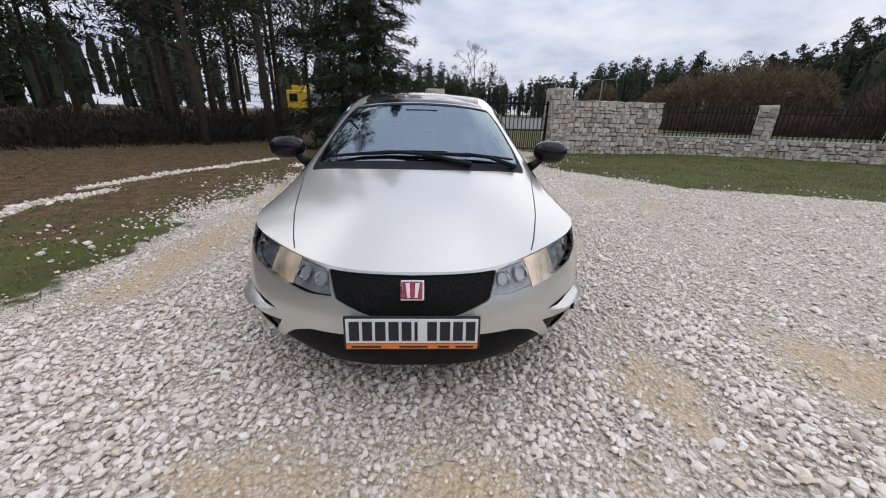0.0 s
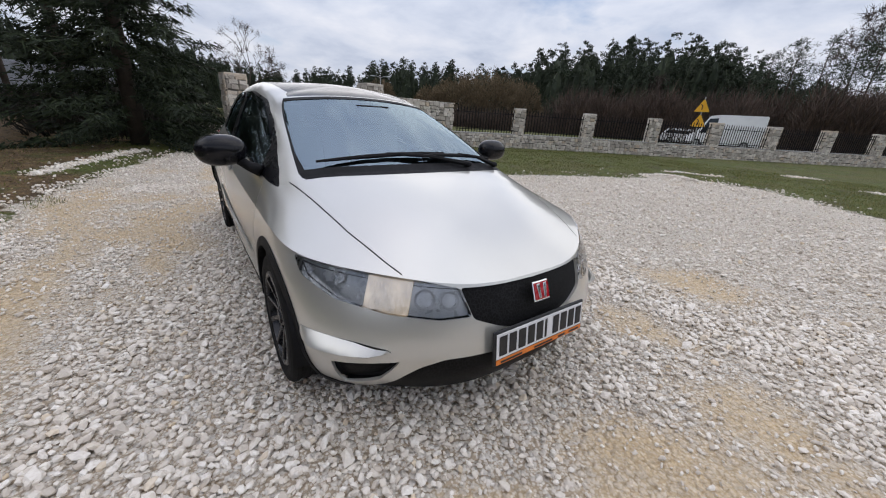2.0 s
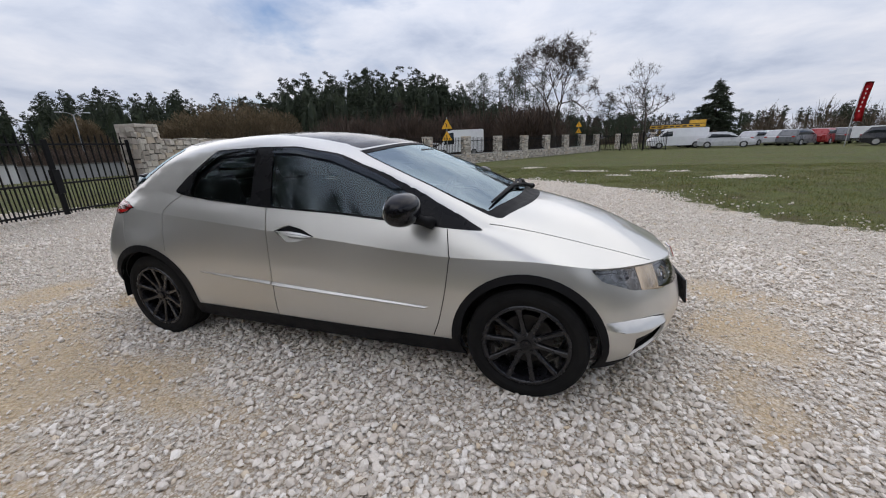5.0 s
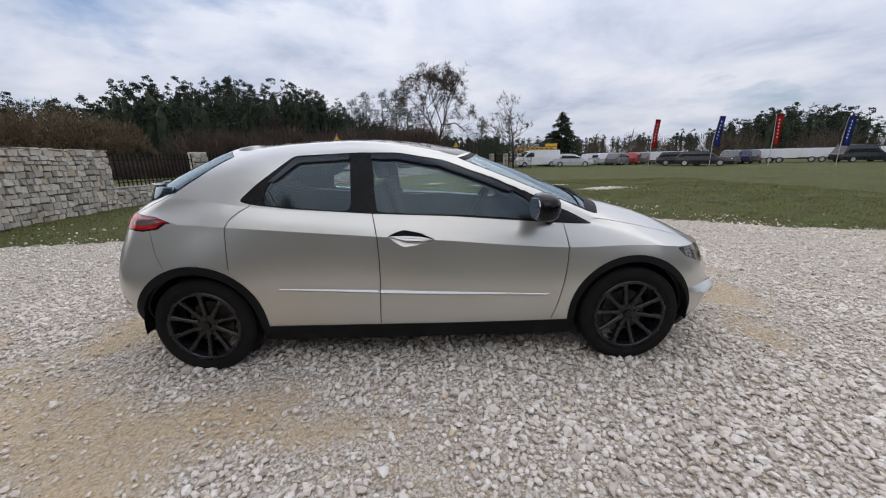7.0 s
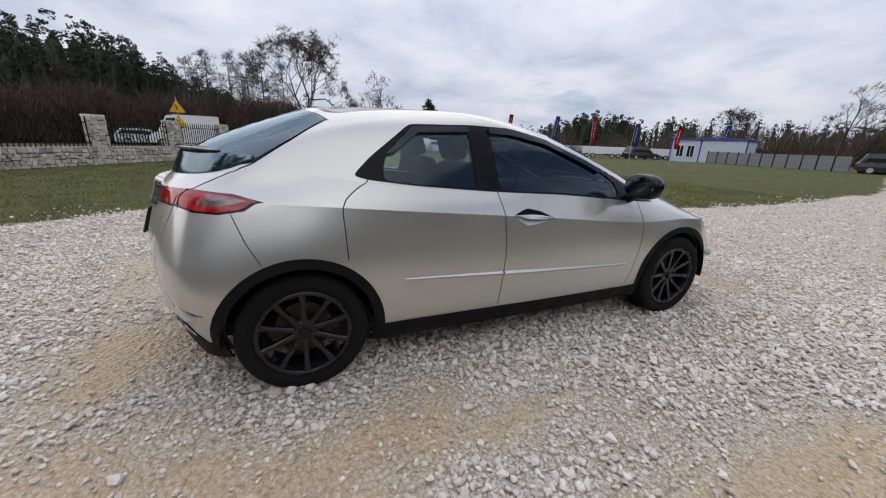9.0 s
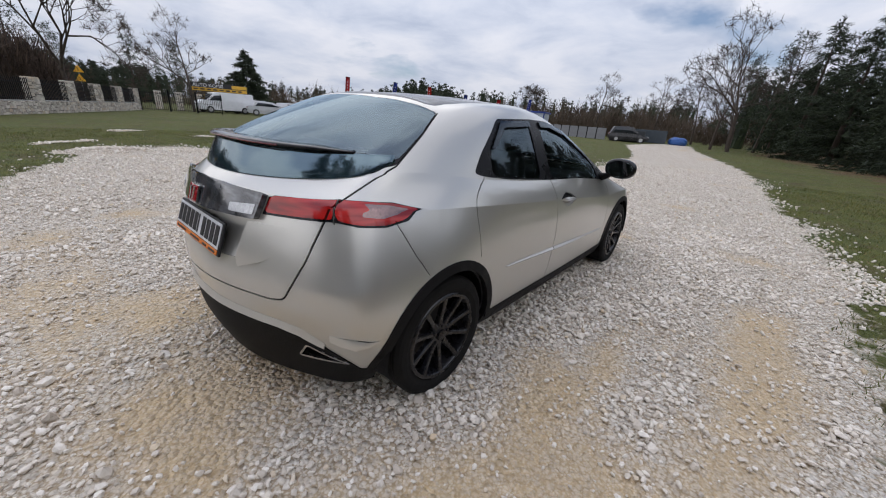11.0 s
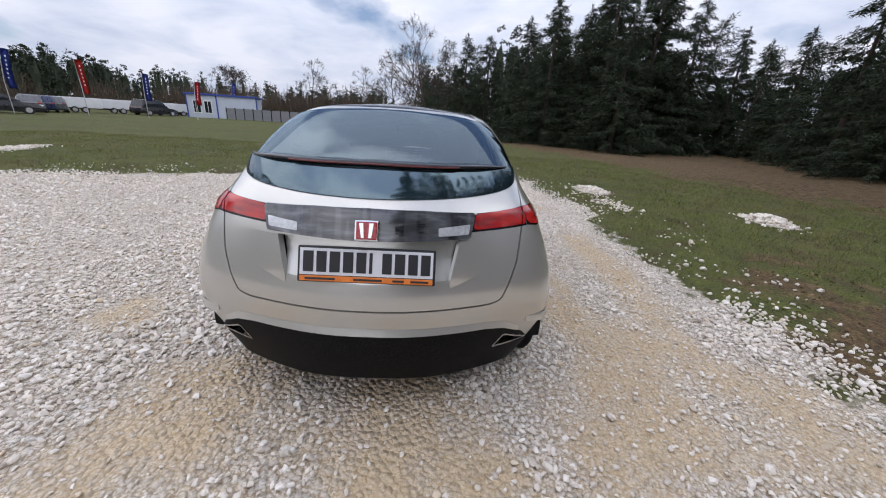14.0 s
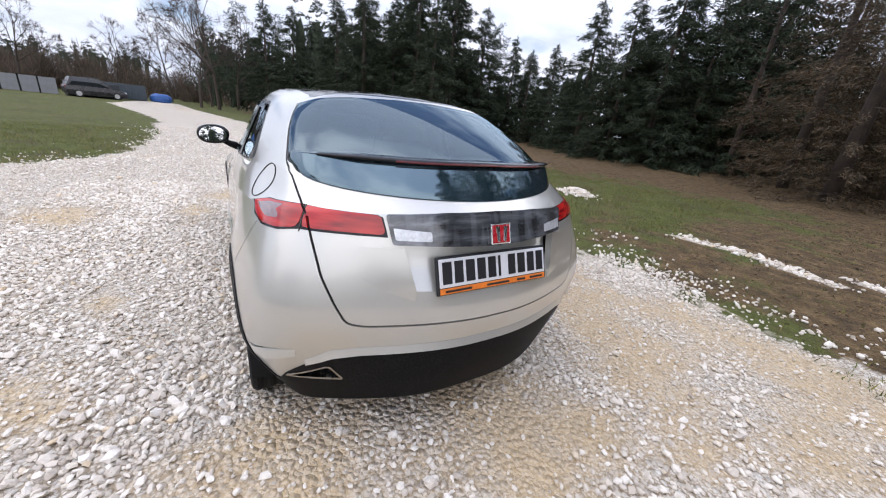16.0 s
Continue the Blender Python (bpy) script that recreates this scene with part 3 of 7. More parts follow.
# ---------------------------------------------------------------- stone wall, gate and fence
def stone_material():
    k = Mat("wall_stone", (.4, .38, .34), .9)
    tone = k.ramp(k.random(), [(.0, (.34, .305, .26)), (.4, (.54, .495, .43)), (.8, (.74, .695, .62)), (1.0, (.56, .46, .34))])
    stain = k.ramp(k.noise(9, 6, .65), [(.45, 0.0), (.8, .6)])
    k.base(k.mix(stain, tone, (.33, .29, .235)))
    return k.bump(k.noise(35, 5), .6, .02).m


def rest_material():
    k = Mat("wall_stone_joined", (.4, .38, .34), .9)
    tone = k.ramp(k.island(), [(.0, (.34, .305, .26)), (.4, (.54, .495, .43)), (.8, (.74, .695, .62)), (1.0, (.56, .46, .34))])
    k.base(k.mix(k.ramp(k.noise(9, 6, .65), [(.45, 0.0), (.8, .6)]), tone, (.33, .29, .235)))
    return k.bump(k.noise(35, 5), .6, .02).m


STONE, STONE_REST = stone_material(), rest_material()
MORTAR = worn("mortar", (.13, .12, .105), .95, scale=6, spread=.35, grain=60, bump=.5)
IRON = worn("black_iron", (.008, .008, .009), .6, .0, scale=20, spread=.4, grain=120, Specular_IOR_Level=.2)
stone_rng = random.Random(4)
STONE_MESHES = []
for _ in range(14):
    bm = bmesh.new()
    bmesh.ops.create_cube(bm, size=1)
    bmesh.ops.subdivide_edges(bm, edges=[e for e in bm.edges if abs(e.verts[0].co.x - e.verts[1].co.x) > .5], cuts=1)
    for v in bm.verts:
        f = .80 if v.co.y < 0 else 1.0
        v.co = (v.co.x * f + stone_rng.uniform(-.07, .07), v.co.y + stone_rng.uniform(-.12, .12), v.co.z * f + stone_rng.uniform(-.10, .10))
    me = bpy.data.meshes.new("stone")
    bm.to_mesh(me)
    bm.free()
    me.materials.append(STONE)
    STONE_MESHES.append(me)


def courses(length, height, low, high, wide):
    """Rough courses of stones that fill a face: centre along, centre up, width, height."""
    z = 0
    while z < height - .03:
        h = min(stone_rng.uniform(low, high), height - z)
        x = -stone_rng.uniform(0, .1)
        while x < length:
            w = stone_rng.uniform(.55, 1.5) * wide
            a, b = max(x, 0), min(x + w, length)
            if b - a > .05:
                yield (a + b) / 2, z + h / 2 + stone_rng.uniform(-.02, .02), b - a + .01, h * stone_rng.uniform(.92, 1.12)
            x += w
        z += h


REST_V, REST_F = [], []


def lay_face(parent, m, length, height, low, high, wide, single=True, proud=.05):
    """Stones over one face; the face's outside looks along -y of m."""
    for x, z, w, h in courses(length, height, low, high, wide):
        turn = m @ Matrix.Translation((x, -.0, z)) @ Matrix.Diagonal((w, proud * 2 * stone_rng.uniform(.8, 1.3), h, 1))
        me = stone_rng.choice(STONE_MESHES)
        if single:
            ob = new("stone", me)
            ob.parent = parent
            ob.matrix_world = turn
        else:
            k = len(REST_V)
            REST_V.extend(tuple(turn @ v.co) for v in me.vertices)
            REST_F.extend(tuple(k + i for i in p.vertices) for p in me.polygons)


def run(a, b):
    """Pose at a that looks with x along the line from a to b, and the length."""
    d = Vector((b[0] - a[0], b[1] - a[1], 0))
    return pose(a[0], a[1], 0, 0, 0, math.degrees(math.atan2(d.y, d.x))), d.length


def pillar(x, y, turn, w, height, single):
    p = link("stone_pillar", block(-w / 2, w / 2, -w / 2, w / 2, -.2, height - .04, .02), MORTAR, m=pose(x, y, 0, 0, 0, turn))
    tagged(p, "square pillar of rough pale stone at the fence", "stone pillar", group="stone pillars of the fence")
    for k in range(4):
        lay_face(p, pose(x, y, 0, 0, 0, turn + 90 * k) @ Matrix.Translation((-w / 2, -w / 2, 0)), w, height, .09, .17, .19, single, .035)
    q = link("cap_stone", block(-w / 2 - .02, w / 2 + .02, -w / 2 - .02, w / 2 + .02, height - .05, height + .04, .02), STONE, p)
    q.matrix_world = pose(x, y, 0, 0, 0, turn)
    return p


GATE_R, GATE_L, WALL_END = (-9.05, 4.25), (-8.45, .20), (-9.75, 8.1)
pillar(*GATE_R, 8, .58, 2.0, True)
pillar(*GATE_L, 8, .48, 1.85, True)
m, L = run(GATE_R, WALL_END)
m = m @ Matrix.Translation((.3, 0, 0))
wall = link("stone_wall", block(0, L - .3, -.15, .15, -.3, 1.62, .02), MORTAR, m=m)
tagged(wall, kind="structure")
lay_face(wall, m @ Matrix.Translation((0, -.15, 0)), L - .3, 1.70, .09, .17, .22)
lay_face(wall, m @ pose(L - .3, .15, 0, 0, 0, 180), L - .3, 1.70, .14, .2, .4, False)

# low wall with pillars and iron panels
DIR = Vector((.45, .893, 0))
posts = [Vector((*WALL_END, 0)) + Vector((.35, 1.6, 0)), Vector((-9.05, 11.4, 0))]
posts += [posts[1] + DIR * 3.36 * k for k in range(1, 10)]
for k, p in enumerate(posts[1:]):
    pillar(p.x, p.y, 63.3 - 8, .43, 1.66, k < 1)
line = [Vector((*WALL_END, 0))] + posts[1:]
for a, b in zip(line, line[1:]):
    m, L = run(a, b)
    low = link("low_stone_wall", block(.1, L - .1, -.16, .16, -.3, .56, .02), MORTAR, m=m)
    tagged(low, kind="structure")
    lay_face(low, m @ Matrix.Translation((0, -.16, 0)), L, .60, .08, .17, .19, False)
    top = link("coping", block(.0, L, -.2, .2, .585, .63, .015), worn("coping", (.34, .33, .31), .9, scale=5), low)
    top.matrix_world = m


def fence_panel(L, height, rails=(.12, .78)):
    """Upright bars between two rails, 1 m wide unit stretched to nothing: bars keep their spacing."""
    root = tagged(new("fence_panel"), "black iron fence panel with pointed upright bars", "fence", group="iron fence panels")
    for f in rails:
        part("rail", block(.0, L, -.012, .012, height * f - .015, height * f + .015, .003, segments=1), IRON, root)
    n = int(L / .135)
    me = None
    for i in range(n):
        x = (i + .5) * L / n
        if me is None:
            bm = tube([(0, 0, 0), (0, 0, height - .06), (0, 0, height)], [.018, .018, .003], 5)
            ob = part("bar", bm, IRON, root)
            me = ob.data
        else:
            ob = new("bar", me)
            ob.parent = root
        ob.location = (x, 0, 0)
    return root


panel = None
for a, b in zip(line, line[1:]):
    m, L = run(a, b)
    if panel is None or abs(L - 3.36) > .2:
        p = fence_panel(L - .5, 1.03)
        if abs(L - 3.36) < .2:
            panel = p
        p.matrix_basis = m @ Matrix.Translation((.27, 0, .63))
    else:
        copy_thing(panel, m @ Matrix.Translation((.27, 0, .63)))

# iron panels past the last pillar
g0, g1 = posts[-1] + Vector((.3, 0, 0)), Vector((10.6, 37.2, 0))
for k in range(3):
    m, L = run(g0.lerp(g1, k / 3), g0.lerp(g1, (k + 1) / 3))
    p = fence_panel(L - .12, 1.55, (.08, .5, .9))
    p.matrix_basis = m @ Matrix.Translation((.06, 0, .05))
    for x in (0, L - .06):
        part("end_post", block(x - .05, x + .02, -.04, .04, -.05, 1.7, .006, segments=1), IRON, p)
for x, y in ((7.2, 43.5), (9.0, 43.8), (10.8, 44.0)):
    pillar(x, y, 5, .43, 1.66, False)

# two-leaf gate
m, L = run(GATE_L, GATE_R)
half = (L - .75) / 2
for k in range(2):
    leaf = tagged(new("iron_gate"), "closed black iron gate leaf with pointed bars", "gate", group="gate leaves")
    for z in (.14, .72, 1.52):
        part("rail", block(0, half, -.018, .018, z - .02, z + .02, .004, segments=1), IRON, leaf)
    for x in (.0, half):
        part("gate_post", block(x - .03, x + .03, -.03, .03, .06, 1.62, .006, segments=1), IRON, leaf)
    n = int(half / .13)
    for i in range(1, n):
        part("bar", tube([(half * i / n, 0, .08), (half * i / n, 0, 1.66), (half * i / n, 0, 1.75)], [.016, .016, .003], 5), IRON, leaf)
        if i < n:
            part("short_bar", tube([(half * (i - .5) / n, 0, .08), (half * (i - .5) / n, 0, .74), (half * (i - .5) / n, 0, .80)], [.012, .012, .002], 4), IRON, leaf)
    leaf.matrix_basis = m @ Matrix.Translation((.36 + k * (half + .03), 0, .04))
bm = block(.36 + half - .05, .36 + half + .09, -.06, .05, .55, 1.05, .01)
tagged(link("gate_lock", bm, IRON, m=m), "black iron lock box of the gate", "lock")

me = bpy.data.meshes.new("wall_stones")
me.from_pydata(REST_V, [], REST_F)
me.materials.append(STONE_REST)
tagged(new("wall_stones", me), "rough pale stones of the low fence wall", "stone", kind="stuff")


# ---------------------------------------------------------------- trees
def foliage(name, dark, mid, light):
    k = Mat(name, mid, .8)
    k.base(k.mix(k.ramp(k.noise(.8, 4), [(.35, 0.0), (.7, .5)]), k.ramp(k.island(), [(.0, dark), (.5, mid), (1.0, light)]), dark))
    return k.m


SPRUCE = foliage("spruce_needles", (.009, .016, .007), (.019, .031, .011), (.042, .060, .020))
PINE = foliage("pine_needles", (.013, .024, .012), (.028, .045, .020), (.056, .076, .034))
FAR_PINE = foliage("far_pine_needles", (.015, .024, .011), (.027, .039, .017), (.048, .062, .029))
TWIG = foliage("brown_twigs", (.040, .028, .019), (.080, .056, .036), (.14, .10, .062))
BUSH = foliage("bush_twigs", (.085, .060, .032), (.16, .115, .060), (.25, .185, .105))
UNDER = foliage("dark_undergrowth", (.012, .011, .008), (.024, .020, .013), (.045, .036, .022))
REDDISH = foliage("reddish_twigs", (.034, .022, .016), (.070, .045, .031), (.125, .084, .058))
LARCH = foliage("larch_twigs", (.040, .027, .014), (.085, .058, .029), (.14, .095, .048))
BARK = worn("bark", (.060, .046, .036), .95, scale=5, spread=.5, grain=25, bump=.8)
PALE_BARK = worn("pale_bark", (.26, .23, .20), .9, scale=5, spread=.5, grain=25, bump=.6)


def sprays(points, direction, length, width, rng, droop=.25):
    """Flat pointed sprays: one triangle each, from its foot along a direction."""
    n = len(points)
    side_v = np.cross(direction, rng.normal(0, 1, (n, 3)))
    side_v /= np.maximum(np.linalg.norm(side_v, axis=1), 1e-6)[:, None]
    tip = points + direction * length[:, None]
    tip[:, 2] -= droop * length
    a, b = points + side_v * width[:, None] / 2, points - side_v * width[:, None] / 2
    return np.stack([a, b, tip], 1)


def spray_mesh(name, tri, material):
    me = bpy.data.meshes.new(name)
    me.from_pydata(tri.reshape(-1, 3), [], np.arange(len(tri) * 3).reshape(-1, 3))
    me.materials.append(material)
    return me


def spruce(height, radius, seed, start=.03, material=None, dense_k=1.0, spray=1.0):
    rng = np.random.RandomState(seed)
    tris = []
    bm = tube([(0, 0, -.2), (0, 0, height * .3), (.03 * height * .1, 0, height * .7), (0, 0, height * .99)], [height * .016 + .03, height * .012 + .02, height * .006 + .01, .01], 8)
    z = height * start
    while z < height * .985:
        f = (z / height - start) / (1 - start)
        reach = radius * (1 - f) ** .85 * rng.uniform(.85, 1.1) + .12
        for _ in range(max(4, int(9 * (1 - f * .5)))):
            a = rng.uniform(0, 2 * math.pi)
            l = reach * rng.uniform(.62, 1.12)
            k = max(6, int(l * 26 * dense_k))
            t = rng.uniform(.12, 1, k) ** .8
            sag = -.20 * l * t ** 1.5 + .10 * l * t ** 4 + rng.normal(0, .04, k)
            base = np.stack([np.cos(a) * l * t, np.sin(a) * l * t, z + sag], 1)
            out = rng.normal(0, .75, (k, 3)) * np.array((1, 1, .35)) + np.array((math.cos(a), math.sin(a), -.25)) * .7
            out /= np.linalg.norm(out, axis=1)[:, None]
            base += rng.normal(0, .05, (k, 3))
            tris.append(sprays(base, out, rng.uniform(.16, .40, k) * spray, rng.uniform(.032, .075, k) * spray, rng))
        if rng.uniform() < .6:
            tube([(0, 0, z), (math.cos(a) * reach * .8, math.sin(a) * reach * .8, z - reach * .12)], [.02, .006], 4, bm)
        z += rng.uniform(.20, .34) * (1.1 - .4 * f)
    n = int(40)
    base = np.stack([rng.normal(0, .03, n), rng.normal(0, .03, n), height * rng.uniform(.93, 1.0, n)], 1)
    out = rng.normal(0, .5, (n, 3)) + np.array((0, 0, .9))
    out /= np.linalg.norm(out, axis=1)[:, None]
    tris.append(sprays(base, out, rng.uniform(.1, .25, n), rng.uniform(.03, .06, n), rng, 0))
    return bm, spray_mesh("crown", np.concatenate(tris), material or SPRUCE)


def pine(height, radius, seed, start=.42, dead=True, material=None):
    rng = np.random.RandomState(seed)
    lean = rng.normal(0, .012 * height, 2)
    spine = [(lean[0] * f ** 2, lean[1] * f ** 2, height * f) for f in (-.02, .2, .45, .7, .97)]
    bm = tube(spine, [height * .0085 + .015, height * .0075 + .01, height * .006 + .01, height * .004 + .008, .010], 8)
    tris = []

    def limb(z, a, l, leafy):
        f = z / height
        o = np.array((lean[0] * f * f, lean[1] * f * f, z))
        rise = rng.uniform(.0, .35) if leafy else rng.uniform(-.25, .15)
        tipv = o + np.array((math.cos(a) * l, math.sin(a) * l, l * rise))
        tube([o, o * .5 + tipv * .5 + np.array((0, 0, .08 * l)), tipv], [.018 + l * .008, .012, .005], 4, bm, False)
        if leafy:
            for t in np.linspace(.35, 1, max(3, int(l * 2.6))):
                c = o + (tipv - o) * t + rng.normal(0, .12, 3)
                k = 17
                out = rng.normal(0, 1, (k, 3)) + np.array((math.cos(a) * .4, math.sin(a) * .4, .35))
                out /= np.linalg.norm(out, axis=1)[:, None]
                r = rng.uniform(.0, .36, k)
                tris.append(sprays(c + out * r[:, None], out, rng.uniform(.14, .32, k), rng.uniform(.04, .09, k), rng, .05))
        else:
            for _ in range(3):
                t = rng.uniform(.4, .9)
                s0 = o + (tipv - o) * t
                b = a + rng.choice((-1, 1)) * rng.uniform(.5, 1.1)
                tube([s0, s0 + np.array((math.cos(b), math.sin(b), rng.uniform(-.1, .3))) * l * .4], [.008, .003], 3, bm, False)

    z = height * (.10 if dead else start)
    while z < height * .98:
        leafy = z > height * start
        f = max(0, (z / height - start) / (1 - start))
        reach = radius * (.55 + .6 * math.sin(math.pi * min(1, f * .9 + .15))) * (1 - .55 * f) if leafy else radius * rng.uniform(.25, .7)
        for _ in range(3 if leafy else 2):
            limb(z + rng.uniform(-.1, .1), rng.uniform(0, 2 * math.pi), reach * rng.uniform(.6, 1.1), leafy)
        z += rng.uniform(.32, .55) if leafy else rng.uniform(.5, .9)
    return bm, spray_mesh("crown", np.concatenate(tris), material or PINE)


def bare_tree(height, seed, spread=.55, depth=6, stem=.02, lift=.12, first=.30):
    rng = np.random.RandomState(seed)
    trunk, crown, tips = bmesh.new(), bmesh.new(), []

    def grow(p, d, l, r, level):
        bend = rng.normal(0, .12, 3)
        q = p + d * l * .5 + bend * l * .25
        e = q + (d + bend * .6) * l * .5
        tube([p, q, e], [r, r * .85, r * .68], 6 if level < 2 else 4 if level < 4 else 3, trunk if level < 2 else crown, False)
        if level >= depth:
            tips.append(e)
            return
        for k in range(3 if level < 3 else 2 + (rng.uniform() < .35)):
            axis = rng.normal(0, 1, 3)
            nd = d + axis / np.linalg.norm(axis) * spread * rng.uniform(.7, 1.4) + np.array((0, 0, lift))
            nd /= np.linalg.norm(nd)
            grow(e if k else p + (e - p) * rng.uniform(.7, 1), nd, l * rng.uniform(.62, .84), r * .58, level + 1)

    grow(np.array((0., 0., -.1)), np.array((0, 0, 1.0)), height * first, height * stem, 0)
    ends = np.repeat(np.array(tips), 9, axis=0)
    out = rng.normal(0, 1, ends.shape) + np.array((0, 0, .35))
    out /= np.linalg.norm(out, axis=1)[:, None]
    fine = sprays(ends, out, rng.uniform(.03, .075, len(ends)) * height, np.full(len(ends), .0034 * height), rng, .0)
    for t in fine:
        crown.faces.new([crown.verts.new(q) for q in t])
    return trunk, crown


def tree(name, built, label, category, group, m, bark=None):
    trunk, crown = built
    root = tagged(new(name), label, category, group=group)
    part("trunk", trunk, bark or BARK, root, smooth=True)
    if isinstance(crown, bpy.types.Mesh):
        ob = new("crown", crown)
        ob.parent = root
    else:
        part("crown", crown, bark or BARK, root, smooth=True)
    root.matrix_basis = m
    return root


def at(x, y, turn=0, s=1.0, dz=0.0):
    z = float(ground_height(np.array([x]), np.array([y]))[0])
    return pose(x, y, z - .05 + dz, 0, 0, turn) @ Matrix.Scale(s, 4)


def plant(first, places, rng):
    for x, y, s in places:
        ob = copy_thing(first, at(x, y, rng.uniform(0, 360)))
        ob.scale = (s * rng.uniform(.92, 1.08), s * rng.uniform(.92, 1.08), s)


tree_rng = random.Random(8)
LAB_S = "dense dark green spruce with branches down to the ground"
s1 = tree("spruce", spruce(8.6, 3.2, 1, dense_k=2.9, spray=.75), LAB_S, "tree", "spruces at the forest edge", at(13.5, -19, 0))
s2 = tree("spruce", spruce(6.8, 2.4, 2, dense_k=2.9, spray=.72), LAB_S, "tree", "spruces at the forest edge", at(17.5, -20, 0))
s3 = tree("spruce", spruce(9.6, 3.3, 3, dense_k=2.8, spray=.77), LAB_S, "tree", "spruces at the forest edge", at(-9.1, -1.95, 40))
s3.matrix_basis = at(25.5, -11.0, 40)
plant(s1, [(26.5, -9.0, 1.2), (24, -12.2, 1.42), (22.5, -17.2, 1.1), (9.5, -21.5, 1.0), (5.2, -21.5, 1.42), (10.3, -17.9, .95), (8.4, -18.4, 1.1), (36, -5.5, 1.1)], tree_rng)
plant(s2, [(20.5, -11.8, 1.25), (24.5, -15.5, 1.75), (11, -20.3, 1.05), (6.7, -18.9, 1.05), (39.5, -3.5, 1.5), (30.5, -8.0, 1.45), (20.5, -20.5, 1.0), (-2.0, -25, 1.4), (33, -11, 1.6)], tree_rng)
plant(s3, [(23.2, -14.8, 1.28), (27, -13.5, 1.3), (22, -20, .82), (9, -25.5, 1.3), (-5, -27, 1.1), (0, -30, 1.45)], tree_rng)
LAB_P = "tall Scots pine with a bare lower trunk"
p1 = tree("pine", pine(13, 2.3, 11, .20), LAB_P, "tree", "pines in the wood", at(-9.5, -7.5))
p2 = tree("pine", pine(14.5, 2.6, 12, .26), LAB_P, "tree", "pines in the wood", at(-13.0, -9.0))
p3 = tree("pine", pine(10, 2.6, 13, .12, False), LAB_P, "tree", "pines in the wood", at(33, -13))
plant(p1, [(-11.5, -9.8, 1.05), (-15.5, -7.2, 1.1), (-18, -10.5, 1.1), (-13.5, -15, 1.15), (-21, -7.5, 1.0), (-16.5, -19, 1.1),
           (-24, -13, 1.2), (-8, -19, 1.1)], tree_rng)
plant(p2, [(-10.2, -5.6, .95), (-18.5, -4.6, .9), (-13.2, -3.6, .8), (-14.5, -11.5, 1), (-12, -17.5, 1.05), (-17.5, -13.5, 1.05), (-20, -16, 1.1), (-22, -10, 1.05), (-9.5, -17, 1.0), (-26, -8, 1.1), (-5.5, -21, 1.0), (4.6, -18.8, .9), (6.9, -20.3, .85)], tree_rng)
plant(p3, [(36, -15, 1.1), (41, -11, 1.1), (45, -16, 1.2), (29.5, -28.5, .8), (33, -31, .85), (26.5, -30, .8), (44, -5, 1.0), (48, -2, 1.1), (33, -26, 1.1), (6, -34, 1.3), (-8, -32, 1.3), (52, 1.5, .95),
           (-9.2, 48, 1.0), (-6.8, 47, 1.0), (-11.5, 50, .95), (1.9, 62, .8), (-3.5, 46, 1.02), (-1.4, 47.5, .95), (-5.2, 49, 1.05), (6.4, 48, .66), (10.2, 47.5, .66), (8.6, 49, .55)], tree_rng)
tree("spruce", spruce(10.8, 2.6, 9, .0, None, 4.6, .68), "dense dark green spruce beside the gate pillar", "tree", "spruces at the forest edge", at(-9.4, -2.0, 40))
tree("spruce", spruce(7.4, 4.2, 19, .0, None, 2.6, 1.25), "broad dark conifer at the edge of the car lot", "tree", "spruces at the forest edge", at(18.2, 50))
l1 = tree("larch", spruce(9.0, 2.6, 5, .03, LARCH, 2.6, .42), "brown leafless larch with fine drooping twigs", "tree", "larches at the forest edge", at(-2.2, -15.5))
plant(l1, [(.3, -15.4, 1.25), (2.1, -17.6, 1.2), (-4.8, -14.5, .9), (-.2, -19, 1.15), (-6.8, -17.5, 1.1), (3.2, -22.6, 1.1), (1.2, -24.5, 1.2), (10, -27, .9), (17.5, -26, .9)], tree_rng)

# leafless trees
b1 = tree("bare_tree", bare_tree(9.2, 35, .66, 7, .019, .07, .33), "large leafless broad-crowned tree", "tree", "leafless trees", at(.6, 35.5, 48))
b2 = tree("bare_tree", bare_tree(8.4, 32, .62, 5, .016), "leafless tree with a light crown", "tree", "leafless trees", at(9.4, 41))
plant(b2, [(-30, 3.5, .8), (41, .8, 1.35), (43.5, 2.4, 1.1), (46, -1, 1.1), (50, 1.5, 1.0), (58, 6, 1.1), (63, 12, 1.1), (60, 20, 1.1)], tree_rng)
plant(b1, [(-22, 52, .8), (70, 40, .9)], tree_rng)


